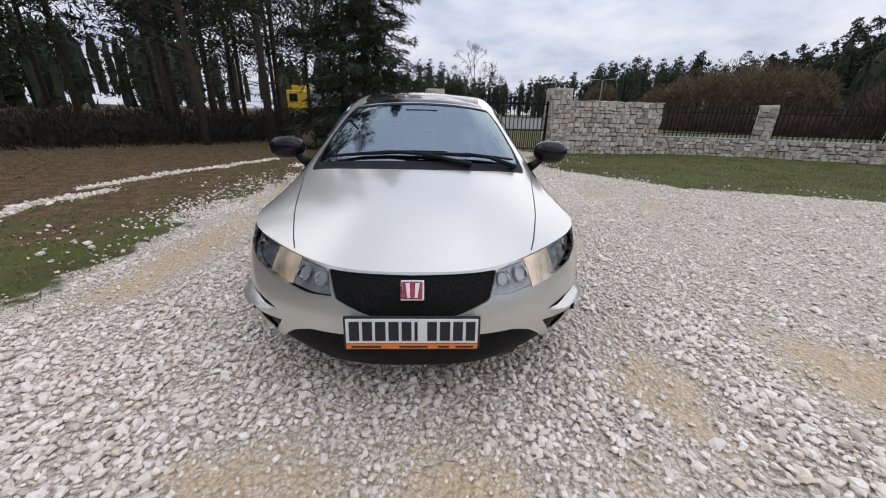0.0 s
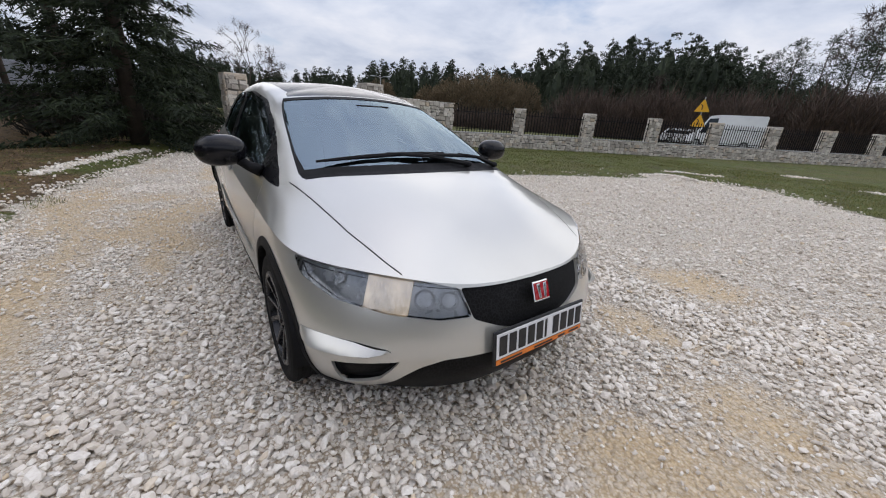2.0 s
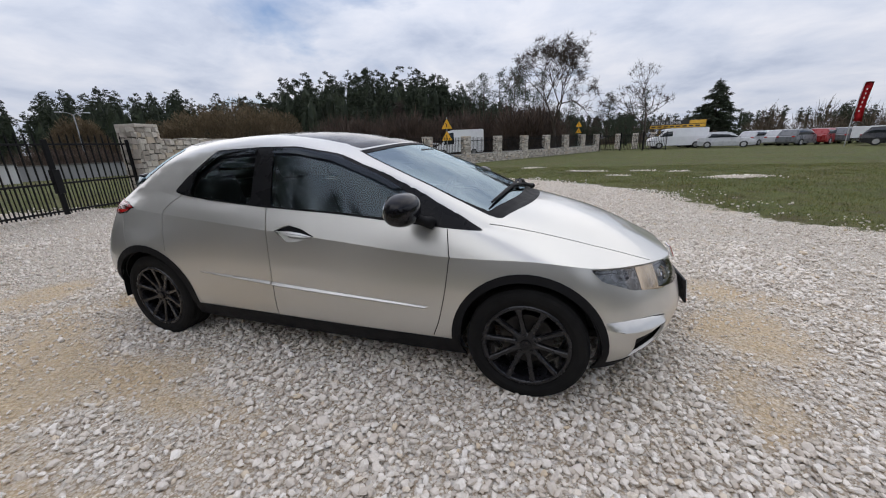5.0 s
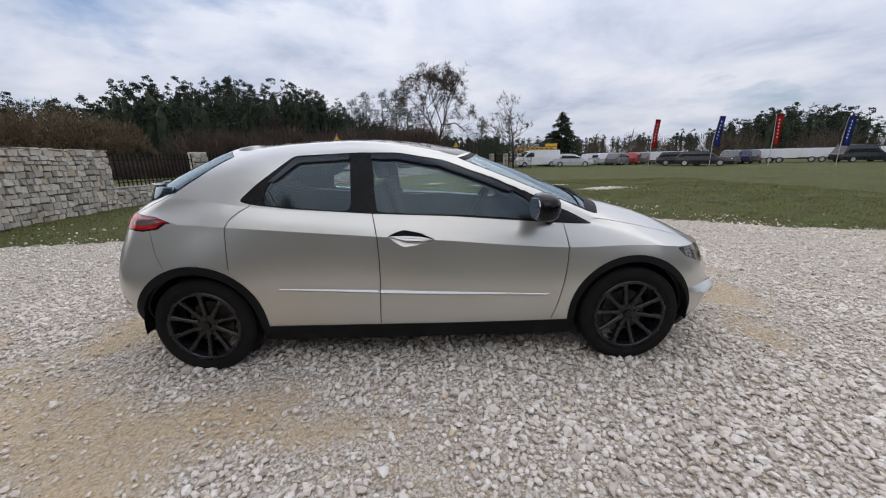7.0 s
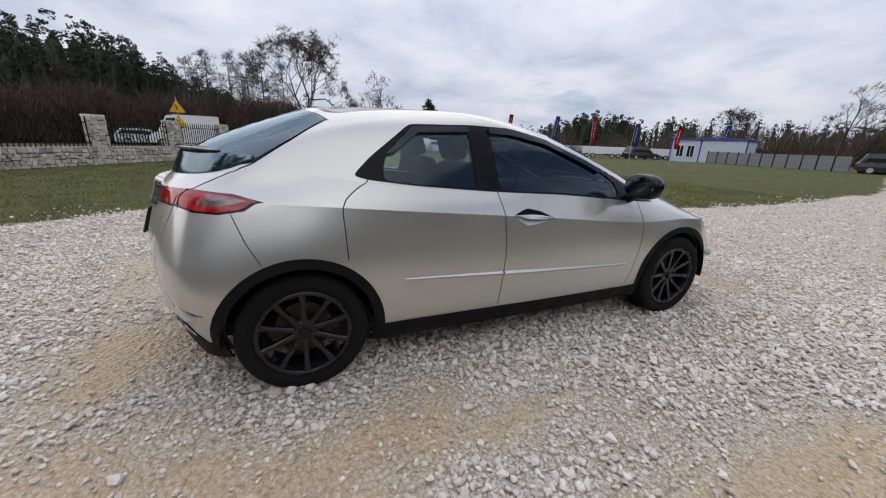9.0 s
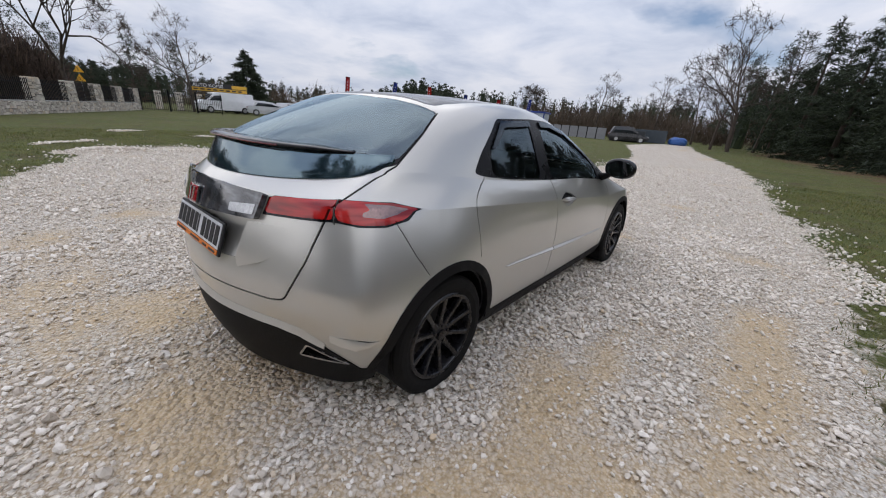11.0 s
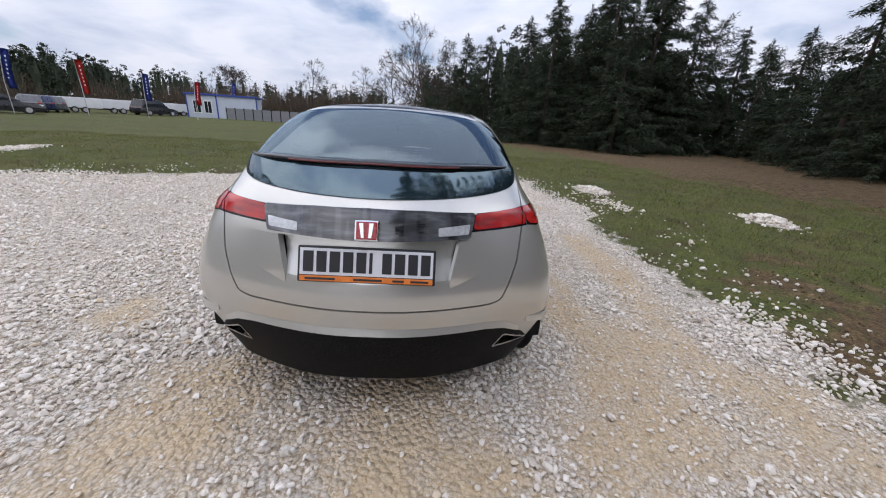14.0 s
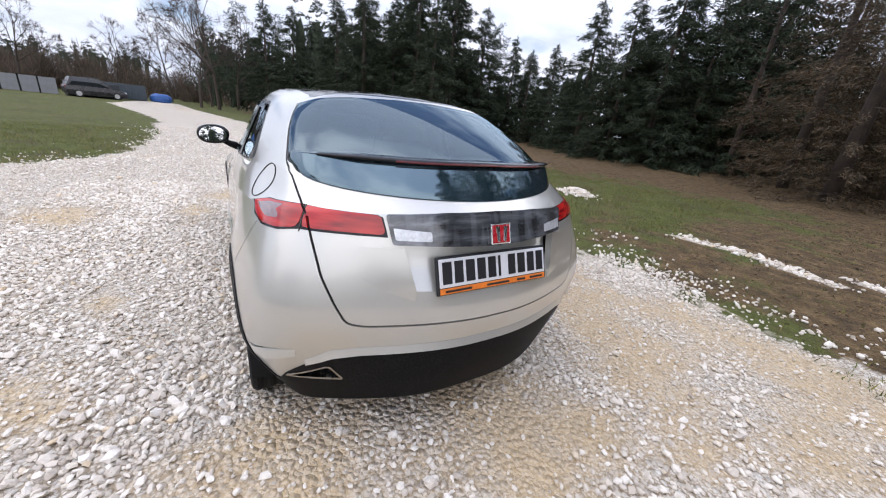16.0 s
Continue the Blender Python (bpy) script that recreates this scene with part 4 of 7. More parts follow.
# ---------------------------------------------------------------- far woods
def far_conifers(name, places, material, rng, per=150, size=1.0, low=(.15, .45)):
    """Far trees, each a crown of ragged clumps round an unseen stem."""
    tris = []
    for x, y, h, z0 in places:
        lumps = max(10, per // 8)
        size_h = size * (.6 + h / 26)
        f = np.sort(rng.uniform(rng.uniform(*low), .98, lumps))
        wide = h * rng.uniform(.16, .25)
        reach = wide * np.clip((1 - f) * 2.2, .06, 1) ** .7
        a = rng.uniform(0, 2 * math.pi, lumps)
        c = np.stack([x + np.cos(a) * reach * rng.uniform(.3, 1.0, lumps), y + np.sin(a) * reach * rng.uniform(.3, 1.0, lumps), z0 + f * h], 1)
        c[-1] = (x, y, z0 + h * .98)
        pick = np.repeat(np.arange(lumps), 24)
        out = rng.normal(0, 1, (len(pick), 3)) * np.array((1, 1, .5)) + np.array((0, 0, .35))
        out /= np.linalg.norm(out, axis=1)[:, None]
        r = rng.uniform(0, .95, len(pick)) * size_h * np.clip((1 - f[pick]) * 4, .42, 1)
        base = c[pick] + out * r[:, None]
        core = np.where(r < .5 * size_h, 1.0, .40)                          # broad within, fine outside
        tris.append(sprays(base, out, rng.uniform(.20, .50, len(pick)) * size_h * (.35 + .65 * core) * np.clip((1 - f[pick]) * 5, .5, 1), rng.uniform(.22, .44, len(pick)) * size_h * core, rng, .08))
        # the dense heart of the crown: a ragged spindle
        sides, rows = 7, (.02, .20, .40, .58, .72)
        ring = [[(x + math.cos(2 * math.pi * i / sides) * q, y + math.sin(2 * math.pi * i / sides) * q, z0 + h * (g + rng.uniform(-.05, .05)))
                 for i in range(sides) for q in (wide * .36 * min((1 - g) * 2.2, 1) ** .7 * rng.uniform(.6, 1.05),)] for g in rows]
        tip = (x, y, z0 + h * .84)
        for lo, hi in zip(ring, ring[1:]):
            for i in range(sides):
                j = (i + 1) % sides
                tris.append(np.array([[lo[i], lo[j], hi[j]], [lo[i], hi[j], hi[i]]]))
        tris.append(np.array([[ring[-1][i], ring[-1][(i + 1) % sides], tip] for i in range(sides)]))
    return spray_mesh(name, np.concatenate(tris), material)


def far_twigs(name, places, material, rng, per=260):
    """Leafless crowns and bushes of fine upright twigs."""
    tris = []
    for x, y, h, w, z0 in places:
        a, q = rng.uniform(0, 2 * math.pi, per), np.sqrt(rng.uniform(0, 1, per))
        dome = np.sqrt(np.maximum(1 - q * q, .02))
        f = rng.uniform(.0, 1, per)
        base = np.stack([x + np.cos(a) * w * q, y + np.sin(a) * w * q, z0 + h * dome * f * .85], 1)
        out = np.stack([np.cos(a) * q * .6, np.sin(a) * q * .6, np.ones(per)], 1) + rng.normal(0, .35, (per, 3))
        out /= np.linalg.norm(out, axis=1)[:, None]
        tris.append(sprays(base, out, h * rng.uniform(.14, .30, per), rng.uniform(.022, .055, per) * (1 + h / 8), rng, 0))
    return spray_mesh(name, np.concatenate(tris), material)


far_rng = np.random.RandomState(77)


def spread_over(az0, az1, d0, d1, n, h0, h1, top=None):
    out = []
    for _ in range(n):
        a, d = far_rng.uniform(az0, az1), far_rng.uniform(d0, d1)
        h = far_rng.uniform(h0, h1)
        rise = (d - d0) * .10
        if top:
            h = min(h, max(3.5, 1.26 + d * math.tan(radians(np.interp(a, *top))) * far_rng.uniform(.62, 1.06) - rise))
        out.append((d * math.cos(radians(a)), d * math.sin(radians(a)), h, rise - .2))
    return out


SKYLINE = ([38, 46, 52, 63, 71, 78, 84, 92, 98, 103, 105, 113, 124, 130, 134, 138, 145, 152, 160, 168, 174, 182],
           [4.0, 5.2, 3.0, 2.8, 2.8, 2.8, 3.0, 4.5, 5.5, 7.4, 9.0, 11.3, 10.6, 9.9, 8.0, 7.6, 7.7, 7.4, 5.4, 4.9, 5.0, 6.0])
woods = far_conifers("pine_wood", spread_over(80, 99, 60, 100, 70, 8, 14, SKYLINE) + spread_over(97, 137, 52, 80, 250, 12, 20, SKYLINE) + spread_over(137, 183, 70, 95, 200, 10, 17, SKYLINE), FAR_PINE, far_rng, 420, .72, (.0, .2))
tagged(new("pine_wood", woods), "dark pine wood on the rise beyond the wall", "woods", kind="stuff")
woods = far_conifers("far_wood", spread_over(38, 52, 85, 120, 90, 8, 13, SKYLINE) + spread_over(52, 97, 95, 130, 110, 5, 9, SKYLINE) + spread_over(5, 38, 110, 150, 80, 6, 9, None), FAR_PINE, far_rng, 150, 1.2, (.0, .12))
tagged(new("far_wood", woods), "distant mixed wood behind the car lot", "woods", kind="stuff")
WOOD_R = ([-85, -60, -50, -44, -38, -30, -15, -8], [15, 15, 11, 7, 8, 12, 12, 10])
deep = far_conifers("deep_wood", spread_over(-152, -128, 40, 70, 40, 7, 10) + spread_over(-182, -152, 62, 95, 60, 7, 11) + spread_over(-85, -12, 34, 66, 140, 8, 13, WOOD_R) + spread_over(-128, -85, 30, 60, 80, 9, 13) + spread_over(-32, -9, 50, 68, 45, 10, 14) + spread_over(-12, 2, 55, 90, 40, 7, 10), SPRUCE, far_rng, 190, .9, (.0, .12))
tagged(new("deep_wood", deep), "dense dark conifer wood behind the edge trees", "woods", kind="stuff")
brush = []
for _ in range(150):
    a, d = far_rng.uniform(6, 96), far_rng.uniform(72, 98)
    brush.append((d * math.cos(radians(a)), d * math.sin(radians(a)), far_rng.uniform(3.6, 6.0), far_rng.uniform(1.8, 3.2), -.1))
for _ in range(90):
    a, d = far_rng.uniform(-6, 34), far_rng.uniform(62, 100)
    brush.append((d * math.cos(radians(a)), d * math.sin(radians(a)), far_rng.uniform(4.0, 7.0), far_rng.uniform(1.0, 1.8), -.1))
tagged(new("brushwood", far_twigs("brushwood", brush, TWIG, far_rng, 420)), "brown leafless brushwood and thickets", "bushes", kind="stuff")
red = []
for _ in range(260):
    a, d = far_rng.uniform(89.5, 160), far_rng.uniform(42, 52)
    red.append((d * math.cos(radians(a)), d * math.sin(radians(a)), far_rng.uniform(3.2, 5.6) * (1.1 if 86 < a < 126 else .5), far_rng.uniform(1.4, 2.6), -.1))
for _ in range(22):
    a, d = far_rng.uniform(90, 97), far_rng.uniform(40, 46)
    red.append((d * math.cos(radians(a)), d * math.sin(radians(a)), far_rng.uniform(4.0, 6.2), far_rng.uniform(1.0, 1.7), -.1))
tagged(new("thicket", far_twigs("thicket", red, REDDISH, far_rng, 600)), "dark reddish brown thicket at the foot of the wood", "bushes", kind="stuff")


# round leafless bushes behind the wall
def bush_crown(h, w, rng, n=9000):
    a, q = rng.uniform(0, 2 * math.pi, n), np.sqrt(rng.uniform(0, 1, n))
    shell = rng.uniform(.55, 1, n) ** .5
    dome = np.sqrt(np.maximum(1 - q * q, .0))
    lump = 1 + .10 * np.sin(a * 3 + 1) + .08 * np.sin(a * 7 + q * 9)
    base = np.stack([np.cos(a) * w * q * lump, np.sin(a) * w * q * lump, h * (.08 + .86 * dome * shell) * lump], 1)
    out = np.stack([np.cos(a) * q, np.sin(a) * q, dome + .3], 1) + rng.normal(0, .45, (n, 3))
    out /= np.linalg.norm(out, axis=1)[:, None]
    return sprays(base, out, rng.uniform(.18, .55, n), rng.uniform(.035, .09, n), rng, 0)


bush_rng = np.random.RandomState(91)
for az, d, h, w in ((141.8, 49, 6.0, 4.2), (137.6, 50, 6.9, 5.2), (133.6, 50, 6.1, 4.4), (154, 52, 5.0, 2.6), (146, 50, 4.6, 3.0)):
    root = tagged(new("bush"), "round leafless bush with dense brown twigs", "bush", group="bushes behind the wall")
    stems = bmesh.new()
    for k in range(9):
        a = k * .7
        tube([(.1 * math.cos(a), .1 * math.sin(a), -.1), (w * .3 * math.cos(a), w * .3 * math.sin(a), h * .4), (w * .55 * math.cos(a), w * .55 * math.sin(a), h * .72)], [.05, .03, .01], 5, stems)
    part("stem_clump", stems, BARK, root)
    ob = new("crown", spray_mesh("crown", bush_crown(h, w, bush_rng), BUSH))
    ob.parent = root
    root.matrix_basis = pose(d * math.cos(radians(az)), d * math.sin(radians(az)), 0)

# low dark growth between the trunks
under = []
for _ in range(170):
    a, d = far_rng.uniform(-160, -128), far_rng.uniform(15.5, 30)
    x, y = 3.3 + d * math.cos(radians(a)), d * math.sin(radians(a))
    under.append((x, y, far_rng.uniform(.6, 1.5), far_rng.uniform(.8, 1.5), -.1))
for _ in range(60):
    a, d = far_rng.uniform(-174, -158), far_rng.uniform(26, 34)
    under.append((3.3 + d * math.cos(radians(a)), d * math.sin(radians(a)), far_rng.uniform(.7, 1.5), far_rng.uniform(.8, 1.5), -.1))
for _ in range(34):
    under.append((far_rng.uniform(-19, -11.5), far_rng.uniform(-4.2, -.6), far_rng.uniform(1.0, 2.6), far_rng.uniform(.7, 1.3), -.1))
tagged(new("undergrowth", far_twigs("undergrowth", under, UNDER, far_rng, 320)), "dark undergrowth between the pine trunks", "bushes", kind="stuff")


# ---------------------------------------------------------------- car lot, flags, buildings, signs
WHITE_PAINT = worn("white_paint", (.72, .73, .74), .35, scale=2, spread=.08, bump=0)
CAR_GLASS = worn("dark_car_glass", (.02, .024, .028), .08, scale=4, spread=.3, bump=0)
TYRE_FAR = worn("far_tyre", (.02, .02, .02), .8, scale=6)
LAMP_FAR = worn("far_lamp", (.55, .55, .56), .15, .3, scale=20, bump=0)
REAR_FAR = worn("far_tail_lamp", (.30, .015, .012), .2, scale=20, bump=0)
PAINTS = {}


def far_paint(name, colour):
    if name not in PAINTS:
        PAINTS[name] = worn(name + "_car_paint", colour, .3, .0, scale=2, spread=.12, bump=0, Coat_Weight=.15)
    return PAINTS[name]


def slab_hull(rows, half, bevel=.06):
    """A hull from side-view rows (x, low z, high z, half width low, half width high)."""
    bm = bmesh.new()
    rings = [[bm.verts.new(q) for q in ((x, -a, z0), (x, a, z0), (x, a * 1.0, (z0 + z1) / 2), (x, b, z1), (x, -b, z1), (x, -a, (z0 + z1) / 2))] for x, z0, z1, a, b in rows]
    for p, q in zip(rings, rings[1:]):
        for k in range(6):
            bm.faces.new((p[k], p[(k + 1) % 6], q[(k + 1) % 6], q[k]))
    bm.faces.new(rings[0][::-1])
    bm.faces.new(rings[-1])
    bmesh.ops.recalc_face_normals(bm, faces=bm.faces)
    return bm


def far_wheels(root, xs, w, r):
    for x in xs:
        for s in (-1, 1):
            hub = part("wheel", lathe([(0, -.09), (r, -.09), (r, .09), (0, .09)], 20, closed=False), TYRE_FAR, root, m=Matrix.Translation((x, s * w, r)))
            part("rim", lathe([(0, s * .095), (r * .62, s * .095), (r * .62, s * .08)], 16, closed=False), LAMP_FAR, hub)


def far_car(label, paint, L=4.5, W=1.76, H=1.45, estate=False):
    root = tagged(new("parked_car"), label, "car", group="cars on the far lot")
    a = W / 2
    part("body", slab_hull([(-L * .5, .38, .80, a * .86, a * .80), (-L * .47, .24, .92, a * .97, a * .88), (-L * .3, .2, .95, a, a * .93), (L * .15, .2, .93, a, a * .93),
                            (L * .36, .2, .82, a * .97, a * .86), (L * .48, .26, .66, a * .88, a * .78), (L * .5, .36, .56, a * .8, a * .7)], a), paint, root)
    back = -L * .47 if estate else -L * .36
    cabin = part("cabin", slab_hull([(back, .90, .95, a * .88, a * .80), (back + .35, .90, H - .06, a * .90, a * .70), (-L * .08, .90, H, a * .9, a * .70), (L * .06, .90, H - .06, a * .9, a * .70), (L * .24, .88, .93, a * .86, a * .78)], a), paint, root)
    part("window_band", slab_hull([(back + .22, .96, 1.05, a * .90, a * .86), (back + .42, .96, H - .10, a * .915, a * .725), (-L * .08, .96, H - .06, a * .915, a * .722), (L * .05, .95, H - .11, a * .915, a * .728), (L * .19, .94, .99, a * .89, a * .86)], a), CAR_GLASS, cabin)
    part("windscreen", slab_hull([(L * .085, .98, H - .11, a * .8, a * .66), (L * .235, .93, .965, a * .82, a * .78)], a), CAR_GLASS, cabin)
    far_wheels(root, (-L * .31, L * .30), a * .92, .31)
    for s in (-1, 1):
        part("headlight", ellipsoid((L * .475, s * a * .68, .66), (.10, .16, .07), rings=6, steps=8), LAMP_FAR, root)
        part("tail_light", ellipsoid((-L * .49, s * a * .68, .80), (.06, .16, .08), rings=6, steps=8), REAR_FAR, root)
    return root


def far_van(label, L=5.2, W=1.95, H=2.0):
    root = tagged(new("van"), label, "van", group="vans on the far lot")
    a = W / 2
    part("body", slab_hull([(-L * .5, .35, H - .08, a * .97, a * .88), (-L * .48, .3, H, a, a * .9), (L * .12, .3, H, a, a * .9), (L * .24, .3, H - .12, a, a * .86), (L * .38, .3, 1.22, a * .98, a * .9), (L * .48, .3, 1.02, a * .93, a * .84), (L * .5, .38, .8, a * .85, a * .78)], a), WHITE_PAINT, root)
    part("cab_window", slab_hull([(L * .12, 1.22, H - .28, a * 1.01, a * .93), (L * .24, 1.2, H - .35, a * 1.01, a * .90), (L * .33, 1.18, 1.25, a * .99, a * .95)], a), CAR_GLASS, root)
    part("windscreen", slab_hull([(L * .262, 1.3, H - .17, a * .8, a * .8), (L * .385, 1.2, 1.24, a * .86, a * .84)], a), CAR_GLASS, root)
    far_wheels(root, (-L * .30, L * .34), a * .93, .33)
    for s in (-1, 1):
        part("headlight", ellipsoid((L * .475, s * a * .7, .88), (.08, .15, .1), rings=6, steps=8), LAMP_FAR, root)
    return root


def box_trailer(label, L=5.0, H=1.75):
    root = tagged(new("box_trailer"), label, "trailer", group="box trailers on the far lot")
    part("box", block(-L / 2, L / 2, -1.0, 1.0, .50, H - .25, .04), WHITE_PAINT, root)
    part("chassis", block(-L / 2 - .1, L / 2 + .9, -.7, .7, .42, .55, .02), IRON, root)
    far_wheels(root, (-.45, .35), .95, .31)
    return root


def facing(az, d, extra=0.0):
    """A place on the ground at that bearing and distance, its x axis across the line of sight."""
    x, y = d * math.cos(radians(az)), d * math.sin(radians(az))
    return pose(x, y, 0, 0, 0, az - 90 + extra)


silver, black, grey, red, navy, white = (far_paint(n, c) for n, c in (("silver", (.42, .43, .44)), ("black", (.012, .012, .014)), ("grey", (.12, .125, .13)), ("red", (.28, .02, .02)), ("navy", (.02, .03, .08)), ("white", (.7, .7, .7))))
v = far_van("white panel van parked at the edge of the lot")
v.matrix_basis = facing(73.4, 44, 200)
far_van("tall white panel van on the road behind the fence", 5.4, 2.0, 2.75).matrix_basis = facing(104.5, 40, 180)
far_car("silver saloon parked on the lot", silver).matrix_basis = facing(67.8, 43)
car_black = far_car("black estate parked on the lot", black, 4.6, 1.8, 1.45, True)
car_black.matrix_basis = facing(51.0, 42)
copy_thing(car_black, facing(53.6, 44, 8))
suv = far_car("dark sport utility car parked beside a trailer", black, 4.7, 1.9, 1.75, True)
suv.matrix_basis = facing(37.6, 54, 40)
row = far_car("grey hatchback in the row of cars", grey, 4.1, 1.74, 1.48, True)
row.matrix_basis = facing(61.4, 47, 65)
for n, (az, paint, label) in enumerate(((71.5, red, "red hatchback in the row of cars"), (65.2, silver, "silver hatchback in the row of cars"), (64.1, white, "white hatchback in the row of cars"), (62.8, silver, "silver hatchback in the row of cars"),
                                        (59.6, red, "red hatchback in the row of cars"), (58.2, grey, "grey hatchback in the row of cars"), (48.3, grey, "grey hatchback in the row of cars"), (47.4, navy, "navy hatchback in the row of cars"), (46.6, grey, "grey hatchback in the row of cars"))):
    far_car(label, paint, 4.1, 1.74, 1.48, True).matrix_basis = facing(az, 48 + (n % 3) * 1.5, 60 + n * 4)
tr = box_trailer("white box trailer on the lot", 3.4)
tr.matrix_basis = facing(44.4, 53)
for az, d, e in ((55.7, 50, 4), (41.0, 56, 2), (35.0, 58, 5), (31.6, 59, 5), (70.2, 49, 0)):
    copy_thing(tr, facing(az, d, e))
far_car("white estate on the road behind the fence", white, 4.6, 1.8, 1.45, True).matrix_basis = facing(108.5, 42)


def banner(az, d, height, colour, lean, label):
    root = tagged(new("banner_flag"), label, "flag", group="advertising flags")
    part("pole", tube([(0, 0, 0), (0, 0, height * .5), (lean * .35, 0, height)], [.035, .03, .015], 6), worn("flag_pole", (.5, .5, .5), .4, .6), root)
    bm = bmesh.new()
    rows = []
    for i in range(9):
        f = i / 8
        z = height * (.40 + .60 * f)
        x0 = lean * .35 * max(0, (z / height - .5) * 2) + lean * .9 * max(0, .5 - f) * .4
        wave = .06 * math.sin(f * 7)
        rows.append([bm.verts.new((x0 + .03, wave, z)), bm.verts.new((x0 + .24, wave * 1.5 + .03, z)), bm.verts.new((x0 + .46, wave * .6, z - .04))])
    for p, q in zip(rows, rows[1:]):
        for k in range(2):
            bm.faces.new((p[k], p[k + 1], q[k + 1], q[k]))
    bmesh.ops.solidify(bm, geom=bm.faces, thickness=.006)
    cloth = part("cloth", bm, worn("flag_" + ("red" if colour[0] > .3 else "blue"), colour, .75, scale=3, spread=.15), root, smooth=True)
    for k in range(6):
        z = height * (.56 + .065 * k)
        x = lean * .35 * max(0, (z / height - .5) * 2) + .26
        part("print_bar", block(x - .05, x + .02, -.09, -.06, z - .06, z + .06, .01, segments=1), WHITE_PAINT, cloth)
    root.matrix_basis = facing(az, d)


for az, d, h, c, lean, label in ((57.3, 41, 4.6, (.50, .02, .03), .5, "red feather flag leaning in the wind"), (50.2, 41, 4.5, (.035, .06, .30), .7, "blue feather flag leaning in the wind"),
                                 (44.4, 42, 4.4, (.48, .03, .02), -.2, "red feather flag hanging limp"), (38.8, 43, 3.9, (.035, .06, .30), .3, "blue feather flag on a pole"),
                                 (33.6, 43, 3.6, (.50, .02, .03), .5, "red feather flag leaning in the wind"), (28.8, 57, 4.6, (.035, .06, .30), .6, "blue feather flag on a pole")):
    banner(az, d, h, c, lean, label)


def office():
    root = tagged(new("site_office"), "low pale site office with a blue roof edge", "building")
    wall_m = worn("office_wall", (.50, .55, .62), .6, scale=1.2, spread=.1, grain=20)
    blue = worn("blue_trim", (.03, .06, .28), .5, scale=4)
    part("wall", block(-3.3, 4.6, -2.2, 2.2, 0, 2.7, .02), wall_m, root)
    roof = part("roof", block(-3.5, 4.8, -2.4, 2.4, 2.7, 2.92, .02), blue, root)
    for x in (-3.3, 0, 4.6):
        part("corner_post", block(x - .08, x + .08, -2.24, -2.2, 0, 2.7, .01), blue, root)
    for x in (-2.2, -1.0):
        win = part("window", block(x - .45, x + .45, -2.26, -2.2, .55, 2.1, .01), WHITE_PAINT, root)
        part("pane", block(x - .36, x - .03, -2.275, -2.262, .65, 2.0, .005), CAR_GLASS, win)
        part("pane", block(x + .03, x + .36, -2.275, -2.262, .65, 2.0, .005), CAR_GLASS, win)
    root.matrix_basis = facing(30.2, 56, -14)


office()
# grey panel fence beside the office
GREY_PANEL = worn("grey_panel", (.20, .205, .215), .8, scale=3, spread=.15, grain=40)
a0, b0 = Vector((46.2, 26.4, 0)), Vector((43.5, 12.8, 0))
panel_fence = tagged(new("panel_fence"), "grey panel fence on dark posts", "fence")
for i in range(11):
    p, q = a0.lerp(b0, i / 11), a0.lerp(b0, (i + 1) / 11)
    m, L = run(p, q)
    part("panel", block(.06, L - .06, -.03, .03, .05, 1.35, .01), GREY_PANEL, panel_fence, m=m)
    part("post", block(-.05, .05, -.05, .05, 0, 1.42, .01), IRON, panel_fence, m=m)

# sheds and tarpaulins where the drive ends
for az, d, L, H, c, label in ((13.6, 46, 3.6, 1.3, (.03, .035, .04), "dark covered stack beside the drive"), (11.3, 50, 4.4, 1.5, (.05, .065, .08), "dark grey container at the end of the drive")):
    shed = tagged(new("container"), label, "container")
    mt = worn("container_paint", c, .6, scale=2, spread=.25)
    part("body", block(-L / 2, L / 2, -1.1, 1.1, .05, H, .04), mt, shed)
    for k in range(int(L / .5)):
        part("rib", block(-L / 2 + .25 + k * .5, -L / 2 + .31 + k * .5, -1.14, -1.1, .15, H - .1, .01, segments=1), mt, shed)
    shed.matrix_basis = facing(az, d, 5)
bm = ellipsoid((0, 0, .35), (1.0, .8, .55), rings=8, steps=12, power=.8)
for v_ in bm.verts:
    v_.co += Vector((random.uniform(-.05, .05), random.uniform(-.05, .05), random.uniform(-.04, .04)))
    v_.co.z = max(v_.co.z, 0)
tagged(link("tarpaulin", bm, worn("blue_tarpaulin", (.03, .10, .32), .5, scale=4, spread=.3), m=facing(7.2, 50)), "blue tarpaulin over a small heap", "tarpaulin")
truck_dark = far_car("dark off-road car beside the container", black, 4.2, 1.8, 1.7, True)
truck_dark.matrix_basis = facing(13.4, 45, 10)


